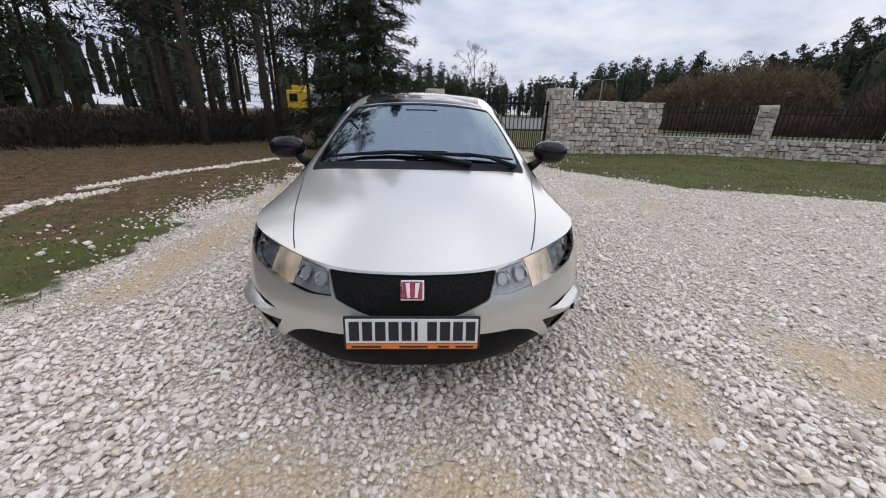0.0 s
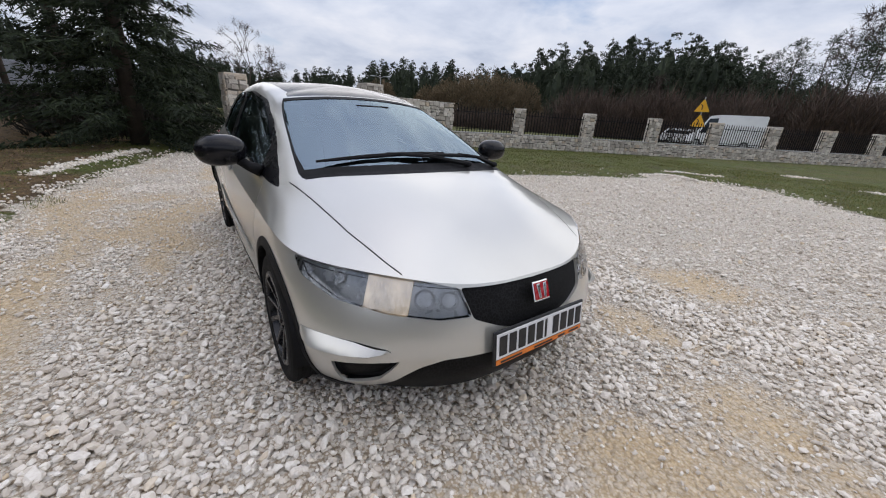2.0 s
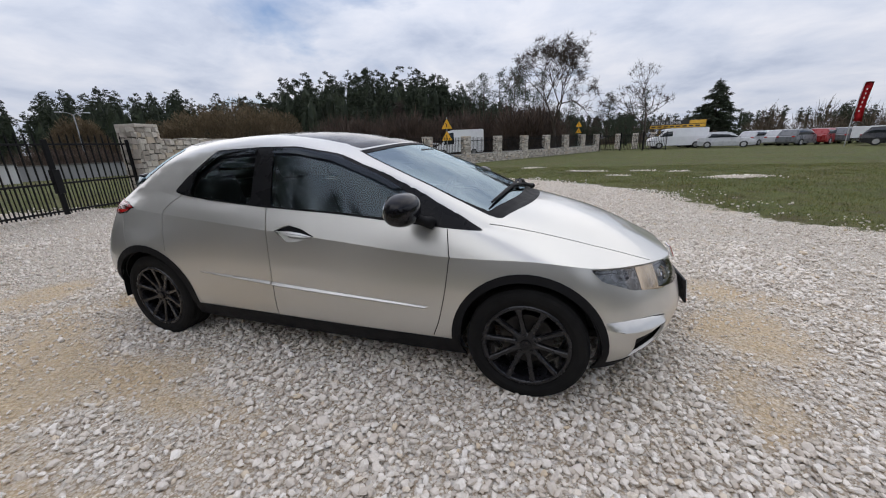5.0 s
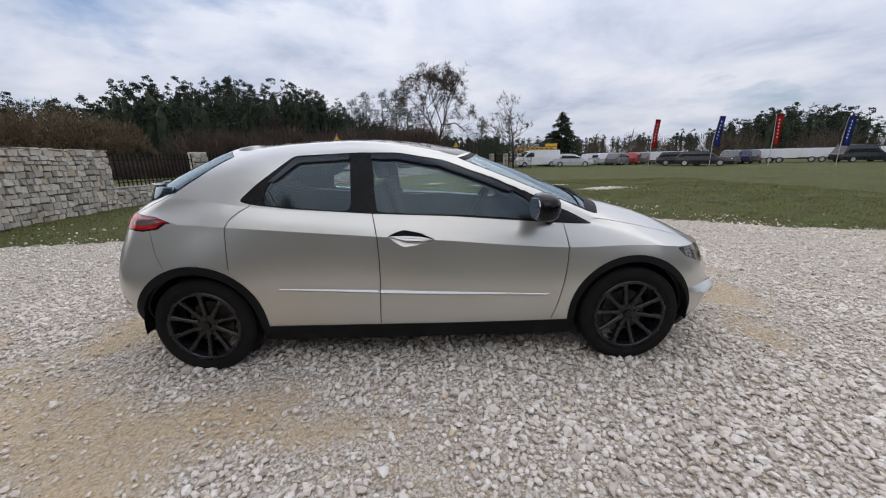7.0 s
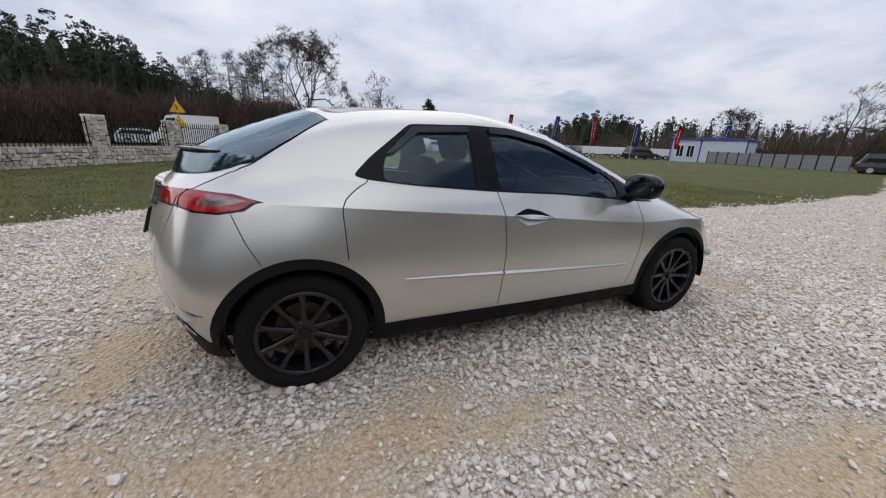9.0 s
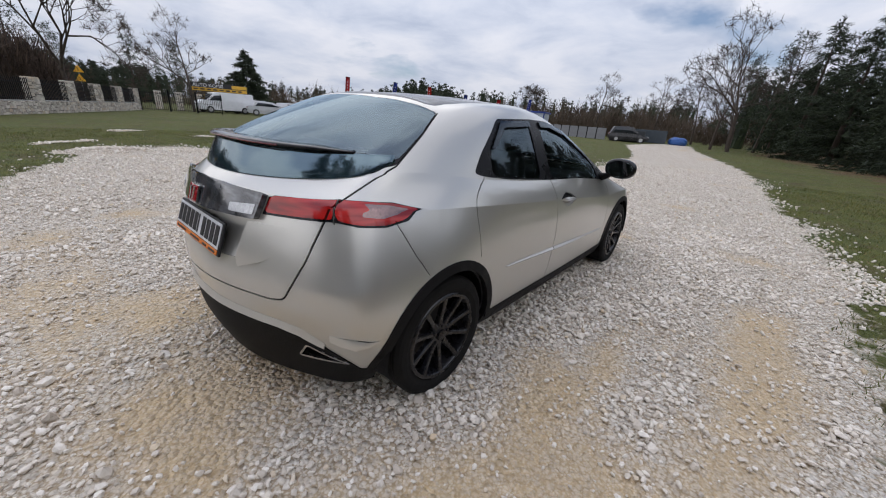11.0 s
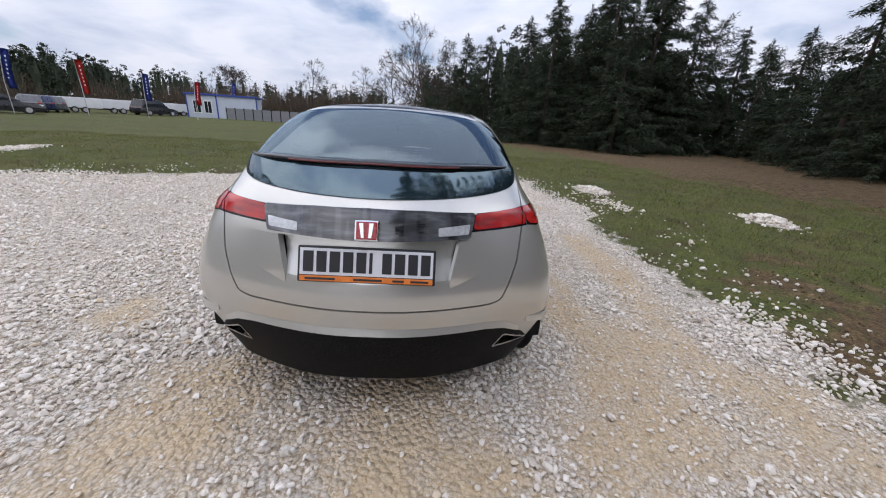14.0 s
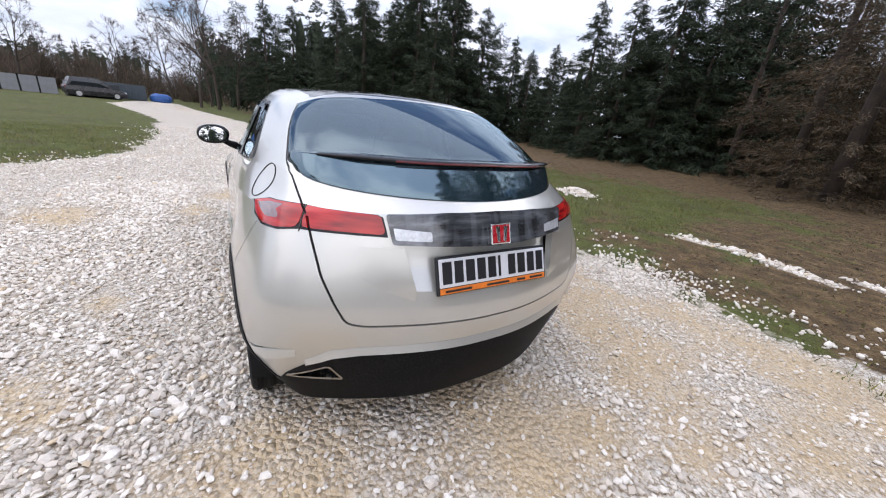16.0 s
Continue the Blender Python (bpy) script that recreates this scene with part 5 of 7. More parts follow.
# the dealer's board over the white van
def board():
    root = tagged(new("sign_board"), "yellow and black board of a used car dealer on posts", "sign")
    yellow, dark = worn("board_yellow", (.62, .36, .03), .5, scale=4), worn("board_black", (.02, .02, .02), .5, scale=4)
    part("board", block(-2.6, 2.6, -.05, .05, 2.05, 2.85, .01), dark, root)
    part("stripe", block(-2.55, 2.55, -.065, -.055, 2.08, 2.40, .004, segments=1), yellow, root)
    part("stripe", block(1.1, 2.55, -.065, -.055, 2.46, 2.80, .004, segments=1), yellow, root)
    for x in (-2.2, 2.2):
        part("post", block(x - .05, x + .05, -.04, .04, 0, 2.1, .005), IRON, root)
    for k in range(8):
        part("print_bar", block(-2.4 + k * .58, -2.0 + k * .58, -.072, -.066, 2.17, 2.31, .002, segments=1), dark, root)
    font = bpy.data.curves.new("lettering", "FONT")
    font.body, font.size, font.extrude, font.align_x = "AUTO KOMIS", .46, .004, "LEFT"
    font.materials.append(WHITE_PAINT)
    text = new("lettering", font)
    text.parent = root
    text.matrix_basis = pose(-2.45, -.062, 2.47, 90, 0, 0)
    root.matrix_basis = facing(73.6, 46, 0)


board()


# yellow warning signs behind the fence
def road_sign(x, y, z, turn):
    root = tagged(new("road_sign"), "two yellow triangular warning signs on a grey post", "road sign", group="road signs")
    part("post", tube([(0, 0, 0), (0, 0, z + 1.0)], .035, 8), worn("sign_post", (.35, .35, .35), .5, .6), root)
    yellow, dark = worn("sign_yellow", (.80, .42, .02), .45, scale=5, spread=.08), PLATE_INK
    for k, zz in enumerate((z - .45, z + .45)):
        bm = bmesh.new()
        tri = [(-.44, 0), (.44, 0), (0, .77)]
        top = [bm.verts.new((a, -.06, zz - .35 + b)) for a, b in rounded(tri, .09)]
        low = [bm.verts.new((v_.co.x, -.04, v_.co.z)) for v_ in top]
        bm.faces.new(top)
        bm.faces.new(low[::-1])
        n = len(top)
        for i in range(n):
            bm.faces.new((top[i], low[i], low[(i + 1) % n], top[(i + 1) % n]))
        bmesh.ops.recalc_face_normals(bm, faces=bm.faces)
        plate_ = part("sign_plate", bm, yellow, root)
        part("symbol", tube([(-.02, -.066, zz - .22), (-.02, -.066, zz + .02), (-.12, -.066, zz + .10)], .03, 6), dark, plate_)
    root.matrix_basis = pose(x, y, 0, 0, 0, turn)


road_sign(-7.7, 26.6, 2.35, 10)
road_sign(3.4, 57.0, 2.95, 0)


# street lamp, buildings and a yellow truck beyond the gate
def street_lamp(x, y, h):
    root = tagged(new("street_lamp"), "grey street lamp with two arms", "street lamp")
    grey_m = worn("lamp_post", (.35, .36, .37), .5, .5)
    part("post", tube([(0, 0, 0), (0, 0, h)], [.08, .05], 8), grey_m, root)
    for s in (-1, 1):
        arm = part("arm", tube([(0, 0, h), (s * .4, 0, h + .18), (s * .8, 0, h + .2)], .03, 6), grey_m, root)
        part("lamp_head", ellipsoid((s * 1.0, 0, h + .2), (.32, .12, .07), rings=6, steps=10), grey_m, arm)
    root.matrix_basis = pose(x, y, 0, 0, 0, 60)


street_lamp(-44.5, 21.5, 5.3)


def yellow_lorry(x, y, turn):
    """Tractor with a long grey trailer; x forward."""
    root = tagged(new("lorry"), "yellow lorry with a long grey trailer beyond the trees", "truck")
    ym = worn("lorry_yellow", (.66, .44, .02), .45, scale=3, spread=.12)
    gm = worn("trailer_grey", (.30, .32, .35), .6, scale=2, spread=.18)
    cab = part("cab", block(.2, 2.2, -1.2, 1.2, .75, 3.1, .14, segments=3), ym, root)
    part("cab_window", block(.95, 1.9, 1.19, 1.22, 1.95, 2.75, .02), CAR_GLASS, cab)
    part("windscreen", block(2.18, 2.22, -1.05, 1.05, 1.9, 2.75, .01), CAR_GLASS, cab)
    part("roof_fairing", block(.2, 1.6, -1.1, 1.1, 3.1, 3.55, .12, segments=3), ym, cab)
    part("bumper", block(2.1, 2.3, -1.2, 1.2, .4, .85, .04), IRON, cab)
    part("chassis", block(-9.2, 1.4, -.5, .5, .75, 1.0, .02), IRON, root)
    trailer = part("trailer_body", block(-9.4, -.3, -1.25, 1.25, 1.05, 3.0, .05), gm, root)
    for k in range(12):
        part("rib", block(-9.2 + k * .78, -9.12 + k * .78, 1.25, 1.29, 1.1, 2.95, .008, segments=1), gm, trailer)
    far_wheels(root, (1.3, -6.2, -7.5, -8.8), 1.05, .5)
    root.matrix_basis = pose(x, y, 0, 0, 0, turn)


yellow_lorry(-39.5, -13.0, -100)


# pale rendered walls across the road from the gate
def road_wall(az, d, L, H, colour, label):
    root = tagged(new("road_wall"), label, "wall")
    part("panel", block(-L / 2, L / 2, -.12, .12, -.2, H, .02), worn("road_wall_" + ("pale" if colour[0] > .5 else "grey"), colour, .8, scale=1.5, spread=.15, grain=15), root)
    part("coping", block(-L / 2 - .03, L / 2 + .03, -.16, .16, H, H + .06, .01), MORTAR, root)
    root.matrix_basis = facing(az, d)


road_wall(164.6, 28, 3.2, 1.0, (.62, .62, .61), "low pale rendered wall across the road")
road_wall(156.5, 30, 7.5, .85, (.30, .30, .30), "low grey wall across the road")
# fence at the back of the wood
m, L = run((-31, -15.5), (-34, -2.0))
low = tagged(link("back_wall", block(0, L, -.12, .12, -.1, .35, .02), MORTAR, m=m), kind="structure")
for k in range(5):
    copy_thing(panel, m @ Matrix.Translation((k * L / 5 + .1, 0, .35)))


from mathutils import geometry
# ---------------------------------------------------------------- car
# The body is a net of level lines that run from the nose round the flank to the tail (14 stations each, one half), laid smooth.
NET = []


def level(*points):
    NET.append(points)

# underside edge
level((2.02, 0, .17), (1.99, .30, .17), (1.84, .57, .17), (1.63, .76, .18), (1.3, .79, .18), (.88, .79, .17), (.3, .79, .17),
      (-.28, .79, .17), (-.9, .79, .18), (-1.3, .79, .20), (-1.64, .72, .175), (-1.79, .58, .18), (-1.92, .30, .195), (-1.955, 0, .20))
# lower bumper and sill
level((2.10, 0, .29), (2.07, .32, .29), (1.91, .62, .29), (1.68, .80, .29), (1.3, .845, .29), (.88, .838, .28), (.3, .842, .28),
      (-.28, .842, .285), (-.9, .842, .29), (-1.3, .86, .31), (-1.62, .83, .34), (-1.80, .685, .35), (-1.965, .31, .355), (-2.01, 0, .355))
# door foot
level((2.115, 0, .42), (2.085, .32, .42), (1.92, .64, .41), (1.68, .82, .41), (1.3, .862, .42), (.88, .85, .40), (.3, .857, .42),
      (-.28, .858, .43), (-.9, .857, .45), (-1.3, .886, .46), (-1.645, .862, .48), (-1.83, .715, .50), (-1.985, .31, .505), (-2.025, 0, .505))
# widest line
level((2.085, 0, .555), (2.05, .32, .555), (1.87, .64, .56), (1.63, .82, .58), (1.3, .864, .60), (.88, .85, .58), (.3, .858, .60),
      (-.28, .862, .63), (-.9, .858, .66), (-1.3, .877, .68), (-1.635, .842, .68), (-1.835, .71, .668), (-1.995, .31, .660), (-2.04, 0, .657))
# shoulder: bonnet front edge, fender top, flank crease, tailgate
level((2.035, 0, .65), (2.00, .32, .66), (1.80, .62, .69), (1.58, .795, .715), (1.3, .835, .74), (.88, .828, .735), (.3, .838, .785),
      (-.28, .84, .835), (-.9, .826, .885), (-1.3, .80, .915), (-1.59, .75, .93), (-1.77, .63, .945), (-1.908, .30, .965), (-1.948, 0, .97))
# bonnet middle
level((1.66, 0, .835), (1.63, .30, .83), (1.49, .58, .81), (1.34, .73, .80), (1.14, .785, .805), (.82, .80, .805), (.3, .81, .845),
      (-.28, .813, .895), (-.89, .797, .945), (-1.24, .763, .98), (-1.52, .708, .99), (-1.715, .605, .995), (-1.866, .30, 1.0), (-1.912, 0, 1.0))
# foot of the glass
level((1.25, 0, .945), (1.22, .30, .94), (1.13, .60, .915), (1.08, .715, .87), (.97, .755, .868), (.73, .767, .88), (.28, .775, .92),
      (-.28, .778, .953), (-.87, .763, .998), (-1.17, .733, 1.035), (-1.43, .685, 1.06), (-1.64, .585, 1.045), (-1.826, .30, 1.03), (-1.88, 0, 1.02))
# middle of the glass
level((.82, 0, 1.13), (.80, .30, 1.122), (.74, .535, 1.095), (.68, .625, 1.075), (.61, .65, 1.07), (.46, .67, 1.085), (.17, .69, 1.115),
      (-.32, .70, 1.14), (-.82, .69, 1.165), (-1.09, .663, 1.175), (-1.35, .62, 1.175), (-1.535, .50, 1.17), (-1.675, .28, 1.172), (-1.725, 0, 1.175))
# roof edge
level((.40, 0, 1.297), (.385, .25, 1.29), (.32, .45, 1.27), (.25, .53, 1.258), (.17, .555, 1.268), (.04, .572, 1.293), (-.14, .583, 1.32),
      (-.38, .588, 1.337), (-.68, .582, 1.333), (-.92, .572, 1.318), (-1.10, .545, 1.303), (-1.18, .44, 1.335), (-1.22, .24, 1.355), (-1.235, 0, 1.362))
# roof shoulder
level((.22, 0, 1.345), (.21, .14, 1.343), (.17, .27, 1.337), (.12, .33, 1.335), (.06, .355, 1.345), (-.05, .37, 1.362), (-.2, .38, 1.378),
      (-.4, .385, 1.388), (-.68, .38, 1.383), (-.88, .37, 1.372), (-1.01, .34, 1.365), (-1.07, .26, 1.372), (-1.10, .14, 1.38), (-1.115, 0, 1.382))
# roof ridge
level((.06, 0, 1.374), (.055, 0, 1.375), (.04, 0, 1.377), (.01, 0, 1.38), (-.03, 0, 1.385), (-.10, 0, 1.393), (-.22, 0, 1.403),
      (-.42, 0, 1.41), (-.66, 0, 1.409), (-.80, 0, 1.405), (-.89, 0, 1.402), (-.94, 0, 1.399), (-.97, 0, 1.397), (-.985, 0, 1.396))

NET = np.array(NET, float)
MIRROR = np.array((1.0, -1.0, 1.0))


def second_slopes(n, ring):
    """The matrix that gives a cubic spline's second slopes at n even knots from its values."""
    a, d = np.eye(n), np.zeros((n, n))
    for i in range(0 if ring else 1, n if ring else n - 1):
        a[i, (i - 1) % n], a[i, i], a[i, (i + 1) % n] = 1, 4, 1
        d[i, (i - 1) % n] += 6
        d[i, i] -= 12
        d[i, (i + 1) % n] += 6
    return np.linalg.solve(a, d)


def spline_weights(t, n, k, ring):
    """Rows of weights on n knots for the spline's value at t."""
    i = np.clip(np.floor(t).astype(int), 0, n - 1 if ring else n - 2)
    b = t - i
    a = 1 - b
    j = (i + 1) % n
    eye = np.eye(n)
    return a[:, None] * eye[i] + b[:, None] * eye[j] + ((a ** 3 - a) / 6)[:, None] * k[i] + ((b ** 3 - b) / 6)[:, None] * k[j]


RING = np.concatenate([NET, NET[:, 12:0:-1] * MIRROR], axis=1)          # closed round the car
K_RING, K_LOW, K_HOOD, K_TOP = second_slopes(26, True), second_slopes(5, False), second_slopes(3, False), second_slopes(9, False)


def body_point(u, v):
    """Points of the body skin: u 0 (nose) to 13 (tail), v 0 (underside) to 10 (roof ridge)."""
    u, v = np.atleast_1d(np.asarray(u, float)), np.atleast_1d(np.asarray(v, float))
    lines = np.einsum("nk,lkc->nlc", spline_weights(u % 26, 26, K_RING, True), RING)
    out = np.zeros((len(u), 3))
    low, hood, top = v <= 4, (v > 4) & (v <= 6), v > 6
    if low.any():
        out[low] = np.einsum("nl,nlc->nc", spline_weights(v[low], 5, K_LOW, False), lines[low, 0:5])
    if hood.any():
        out[hood] = np.einsum("nl,nlc->nc", spline_weights(v[hood] - 4, 3, K_HOOD, False), lines[hood, 4:7])
    if top.any():
        arch = np.concatenate([lines[top, 6:11], lines[top, 9:5:-1] * MIRROR], axis=1)
        out[top] = np.einsum("nl,nlc->nc", spline_weights(v[top] - 6, 9, K_TOP, False), arch)
    return out


def body_normal(u, v):
    u, v = np.atleast_1d(np.asarray(u, float)), np.atleast_1d(np.asarray(v, float))
    e = 0.02
    wide = e + .30 * np.clip((u - 9.25) / .3, 0, 1) * np.clip((5.6 - v) / .8, 0, 1)
    lo, hi = v - wide, v + wide
    for crease, where in ((3.0, u > 10.3), (4.0, u < 9.3), (6.0, u < 99)):                # stay on one side of a crease; the tail is smooth
        lo = np.where(where & (v >= crease) & (lo < crease), crease + 1e-4, lo)
        hi = np.where(where & (v < crease) & (hi > crease), crease, hi)
    lo, hi = np.clip(lo, 0, 10), np.clip(hi, 0, 10)
    du = body_point(u + e, v) - body_point(u - e, v)
    dv = body_point(u, hi) - body_point(u, lo)
    n = np.cross(du, dv)
    n /= np.maximum(np.linalg.norm(n, axis=1), 1e-9)[:, None]
    return np.where(n[:, 1:2] * 0 + np.sum(n * (body_point(u, v) - np.array((0, 0, .6))), axis=1)[:, None] < 0, -n, n)


TU, TV = [g.ravel() for g in np.meshgrid(np.linspace(0, 13, 313), np.linspace(0, 10, 201), indexing="ij")]
TABLE = body_point(TU, TV)


def uv_near(want, axes, u0=0, u1=13, v0=0, v1=10):
    """The body coordinates whose point comes nearest to want on the given axes."""
    ok = (TU >= u0) & (TU <= u1) & (TV >= v0) & (TV <= v1)
    want = np.array(want, float)
    d = np.where(ok, ((TABLE[:, axes] - want) ** 2).sum(1), 9e9)
    best = d.argmin()
    u, v, su, sv = TU[best], TV[best], 13 / 312, .05
    for _ in range(4):
        gu, gv = [g.ravel() for g in np.meshgrid(np.clip(u + su * np.linspace(-1, 1, 7), u0, u1), np.clip(v + sv * np.linspace(-1, 1, 7), v0, v1))]
        p = body_point(gu, gv)[:, axes]
        k = ((p - want) ** 2).sum(1).argmin()
        u, v, su, sv = gu[k], gv[k], su / 3, sv / 3
    return u, v


def dense(points, step, closed=True):
    out = []
    n = len(points)
    for i in range(n if closed else n - 1):
        a, b = np.array(points[i], float), np.array(points[(i + 1) % n], float)
        k = max(1, int(np.linalg.norm(b - a) / step))
        out += [a + (b - a) * j / k for j in range(k)]
    return out if closed else out + [np.array(points[-1], float)]


def past_middle(points):
    """Carries an outline a little over the middle line, so that its rounding leaves no notch there."""
    k = len(points[0]) - 2
    return [tuple(-.04 if i == k and c == 0 else c for i, c in enumerate(p)) for p in points]


def side(points, r=0, v0=0, v1=9):
    return [uv_near(p, [0, 2], 2.3, 12, v0, v1) for p in dense(rounded(points, r) if r else points, .035)]


def space(points, r=0, u0=0, u1=13, v0=0, v1=10):
    return [uv_near(p, [0, 1, 2], u0, u1, v0, v1) for p in dense(rounded(past_middle(points), r) if r else points, .035)]


def front(points, r=0):
    return [uv_near(p, [1, 2], 0, 3, 0, 4) for p in dense(rounded(past_middle(points), r) if r else points, .03)]


def rear(points, r=0):
    return [uv_near(p, [1, 2], 10, 13, 0, 5.6) for p in dense(rounded(past_middle(points), r) if r else points, .03)]


def plain_uv(points):
    return [tuple(p) for p in dense(points, .25)]


def seam(points, kind, half=.0028, r=0):
    """A narrow closed outline along an open line."""
    line = dense(rounded(points, r, False) if r else points, .04, False)
    left, right = [], []
    for i, p in enumerate(line):
        a, b = line[max(i - 1, 0)], line[min(i + 1, len(line) - 1)]
        t = b - a
        if len(p) == 2:
            n = np.array((-t[1], t[0]))
        else:
            u, v = uv_near(p, [0, 1, 2])
            n = np.cross(t, body_normal(u, v)[0])
        n = n / max(np.linalg.norm(n), 1e-9) * half
        left.append(p + n)
        right.append(p - n)
    out = left + right[::-1]
    if kind == "side":
        return [uv_near(p, [0, 2], 2.3, 12, 0, 9) for p in out]
    if kind == "rear":
        return [uv_near(p, [1, 2], 10, 13, 0, 6) for p in out]
    return [uv_near(p, [0, 1, 2]) for p in out]


def circle(cx, cz, r, n=48):
    return [uv_near((cx + r * math.cos(a), cz + r * math.sin(a)), [0, 2], 2.3, 12, 0, 5) if cz + r * math.sin(a) > .19 else
            (lambda s: (s[0], -.2))(uv_near((cx + r * math.cos(a), .19), [0, 2], 2.3, 12, 0, 5))
            for a in (2 * math.pi * i / n for i in range(n))]


WHEEL_X, WHEEL_Z, TYRE_R = 1.302, .297, .303
WINDOW_BAND = [(-1.035, 1.04), (-.94, 1.13), (-.72, 1.293), (-.35, 1.305), (-.1, 1.30), (.17, 1.252), (.46, 1.147), (.68, 1.052), (.90, .945),
               (1.078, .856), (.92, .866), (.7, .884), (.22, .928), (-.28, .956), (-.73, .992), (-.96, 1.02)]
REAR_PANE = [(-.895, 1.018), (-.865, 1.14), (-.705, 1.276), (-.385, 1.289), (-.372, .970), (-.73, 1.002)]
FRONT_PANE = [(-.225, .960), (-.255, 1.289), (-.1, 1.284), (.165, 1.237), (.45, 1.127), (.63, 1.042), (.71, .990), (.72, .896), (.22, .939)]
REAR_DOOR = [(-.97, 1.02), (-1.10, .925), (-1.09, .78), (-1.085, .64), (-.95, .47), (-.84, .287), (-.23, .282), (-.21, .62), (-.22, .83), (-.25, .96), (-.3, 1.1), (-.8, 1.1)]
FRONT_DOOR = [(-.25, .96), (-.22, .83), (-.21, .62), (-.23, .282), (.812, .27), (.85, .38), (.89, .56), (.91, .73), (.885, .862), (.7, .95), (.2, 1.1), (-.2, 1.1)]
TAILGATE = [(-1.0, 0, .590), (-1.0, .3, .588), (-1.0, .50, .588), (-1.0, .555, .602), (-1.0, .588, .67), (-1.0, .620, .76), (-1.0, .637, .88), (-1.0, .642, .95)]

BONNET_SIDE = [(1.09, .69, .88), (1.3, .655, .85), (1.6, .60, .78), (1.80, .535, .70), (1.865, .505, .662)]

# name, material, outline, offset of the skin, whether it crosses the middle, label
REGIONS = []


def region(name, material, outline, offset=0.0, middle=False, label="", depth=.012):
    REGIONS.append((name, material, np.array([(u, v) for u, v in outline]), offset, middle, label, depth))


region("hole", None, circle(WHEEL_X, WHEEL_Z, .345))
region("hole", None, circle(-WHEEL_X, WHEEL_Z, .345))
region("wheel_arch_trim", PLASTIC, circle(WHEEL_X, WHEEL_Z, .386), .004, label="matt black plastic wheel arch trim")
region("wheel_arch_trim", PLASTIC, circle(-WHEEL_X, WHEEL_Z, .392), .004, label="matt black plastic wheel arch trim")
region("door_handle", PAINT, side([(-.152, .828), (-.05, .829), (.03, .821), (.108, .804), (.03, .800), (-.06, .805)], .006), lambda p: .002 + np.clip((.829 - .1 * np.abs(p[:, 0] + .02) - p[:, 2]) / .03, 0, 1) * .014, label="bright silver door handle", depth=.02)
region("handle_recess", PLASTIC, side([(-.162, .829), (-.11, .851), (-.066, .863), (.03, .843), (.118, .804), (.03, .806), (-.06, .81)], .006), -.014, label="dark hollow above the handle")
region("handle_cup", PAINT, side([(-.162, .827), (-.06, .81), (.03, .806), (.118, .803), (.06, .786), (-.01, .771), (-.07, .767), (-.11, .79)], .008), lambda p: -.018 * np.clip((p[:, 2] - .768) / .04, 0, 1))
region("window_visor", VISOR, side([(-.86, 1.142), (-.705, 1.277), (-.385, 1.290), (-.384, 1.260), (-.685, 1.247), (-.82, 1.145)], .006), .012, label="smoked wind deflector over the window", depth=.004)
region("window_visor", VISOR, side([(-.256, 1.290), (-.1, 1.285), (.165, 1.238), (.45, 1.128), (.60, 1.057), (.565, 1.05), (.425, 1.108), (.15, 1.209), (-.1, 1.255), (-.253, 1.260)], .006), .012, label="smoked wind deflector over the window", depth=.004)
region("rear_door_window", GLASS, side(REAR_PANE, .05), -.004)
region("front_door_window", GLASS, side(FRONT_PANE, .04), -.004)
region("window_surround", SURROUND, side(WINDOW_BAND, .03), .001, label="gloss black window surround")
region("panel_gap", GAP, seam([(-.965, 1.022), (-1.10, .925), (-1.09, .78), (-1.085, .66)], "side", r=.06), -.006)
region("panel_gap", GAP, seam([(-.25, .957), (-.22, .83), (-.21, .62), (-.23, .284)], "side", r=.1), -.006)
region("panel_gap", GAP, seam([(.885, .866), (.91, .73), (.89, .56), (.85, .38), (.812, .285)], "side", r=.1), -.006)
region("panel_gap", GAP, seam(BONNET_SIDE, "space", .003), -.006)
region("panel_gap", GAP, seam([(-1.555, .74, .885), (-1.50, .80, .75), (-1.45, .84, .665)], "space", .002), -.005)
region("panel_gap", GAP, seam([(0, .588), (.3, .586), (.50, .586), (.557, .600), (.591, .67), (.623, .76), (.64, .88), (.645, .945)], "rear", .004, .02), -.008)
region("panel_gap", GAP, seam([(-1.755, .648, .955), (-1.66, .66, 1.01), (-1.565, .668, 1.058), (-1.465, .672, 1.095), (-1.28, .615, 1.2), (-1.115, .55, 1.297)], "space", .004), -.006)


def ledge(x0, z0, x1, z1, high, out):
    """How far a moulding stands out: nothing along its top line, most along its foot."""
    return lambda p: .002 + np.clip((z0 + (z1 - z0) * (p[:, 0] - x0) / (x1 - x0) - p[:, 2]) / high, 0, 1) * out


region("side_moulding", PAINT, side([(-.82, .534), (-.23, .514), (-.222, .502), (-.80, .529)]), ledge(-.82, .534, -.23, .514, .012, .013), depth=.018)
region("side_moulding", PAINT, side([(-.218, .514), (.80, .458), (.77, .453), (-.214, .500)]), ledge(-.218, .514, .80, .458, .013, .014), depth=.018)
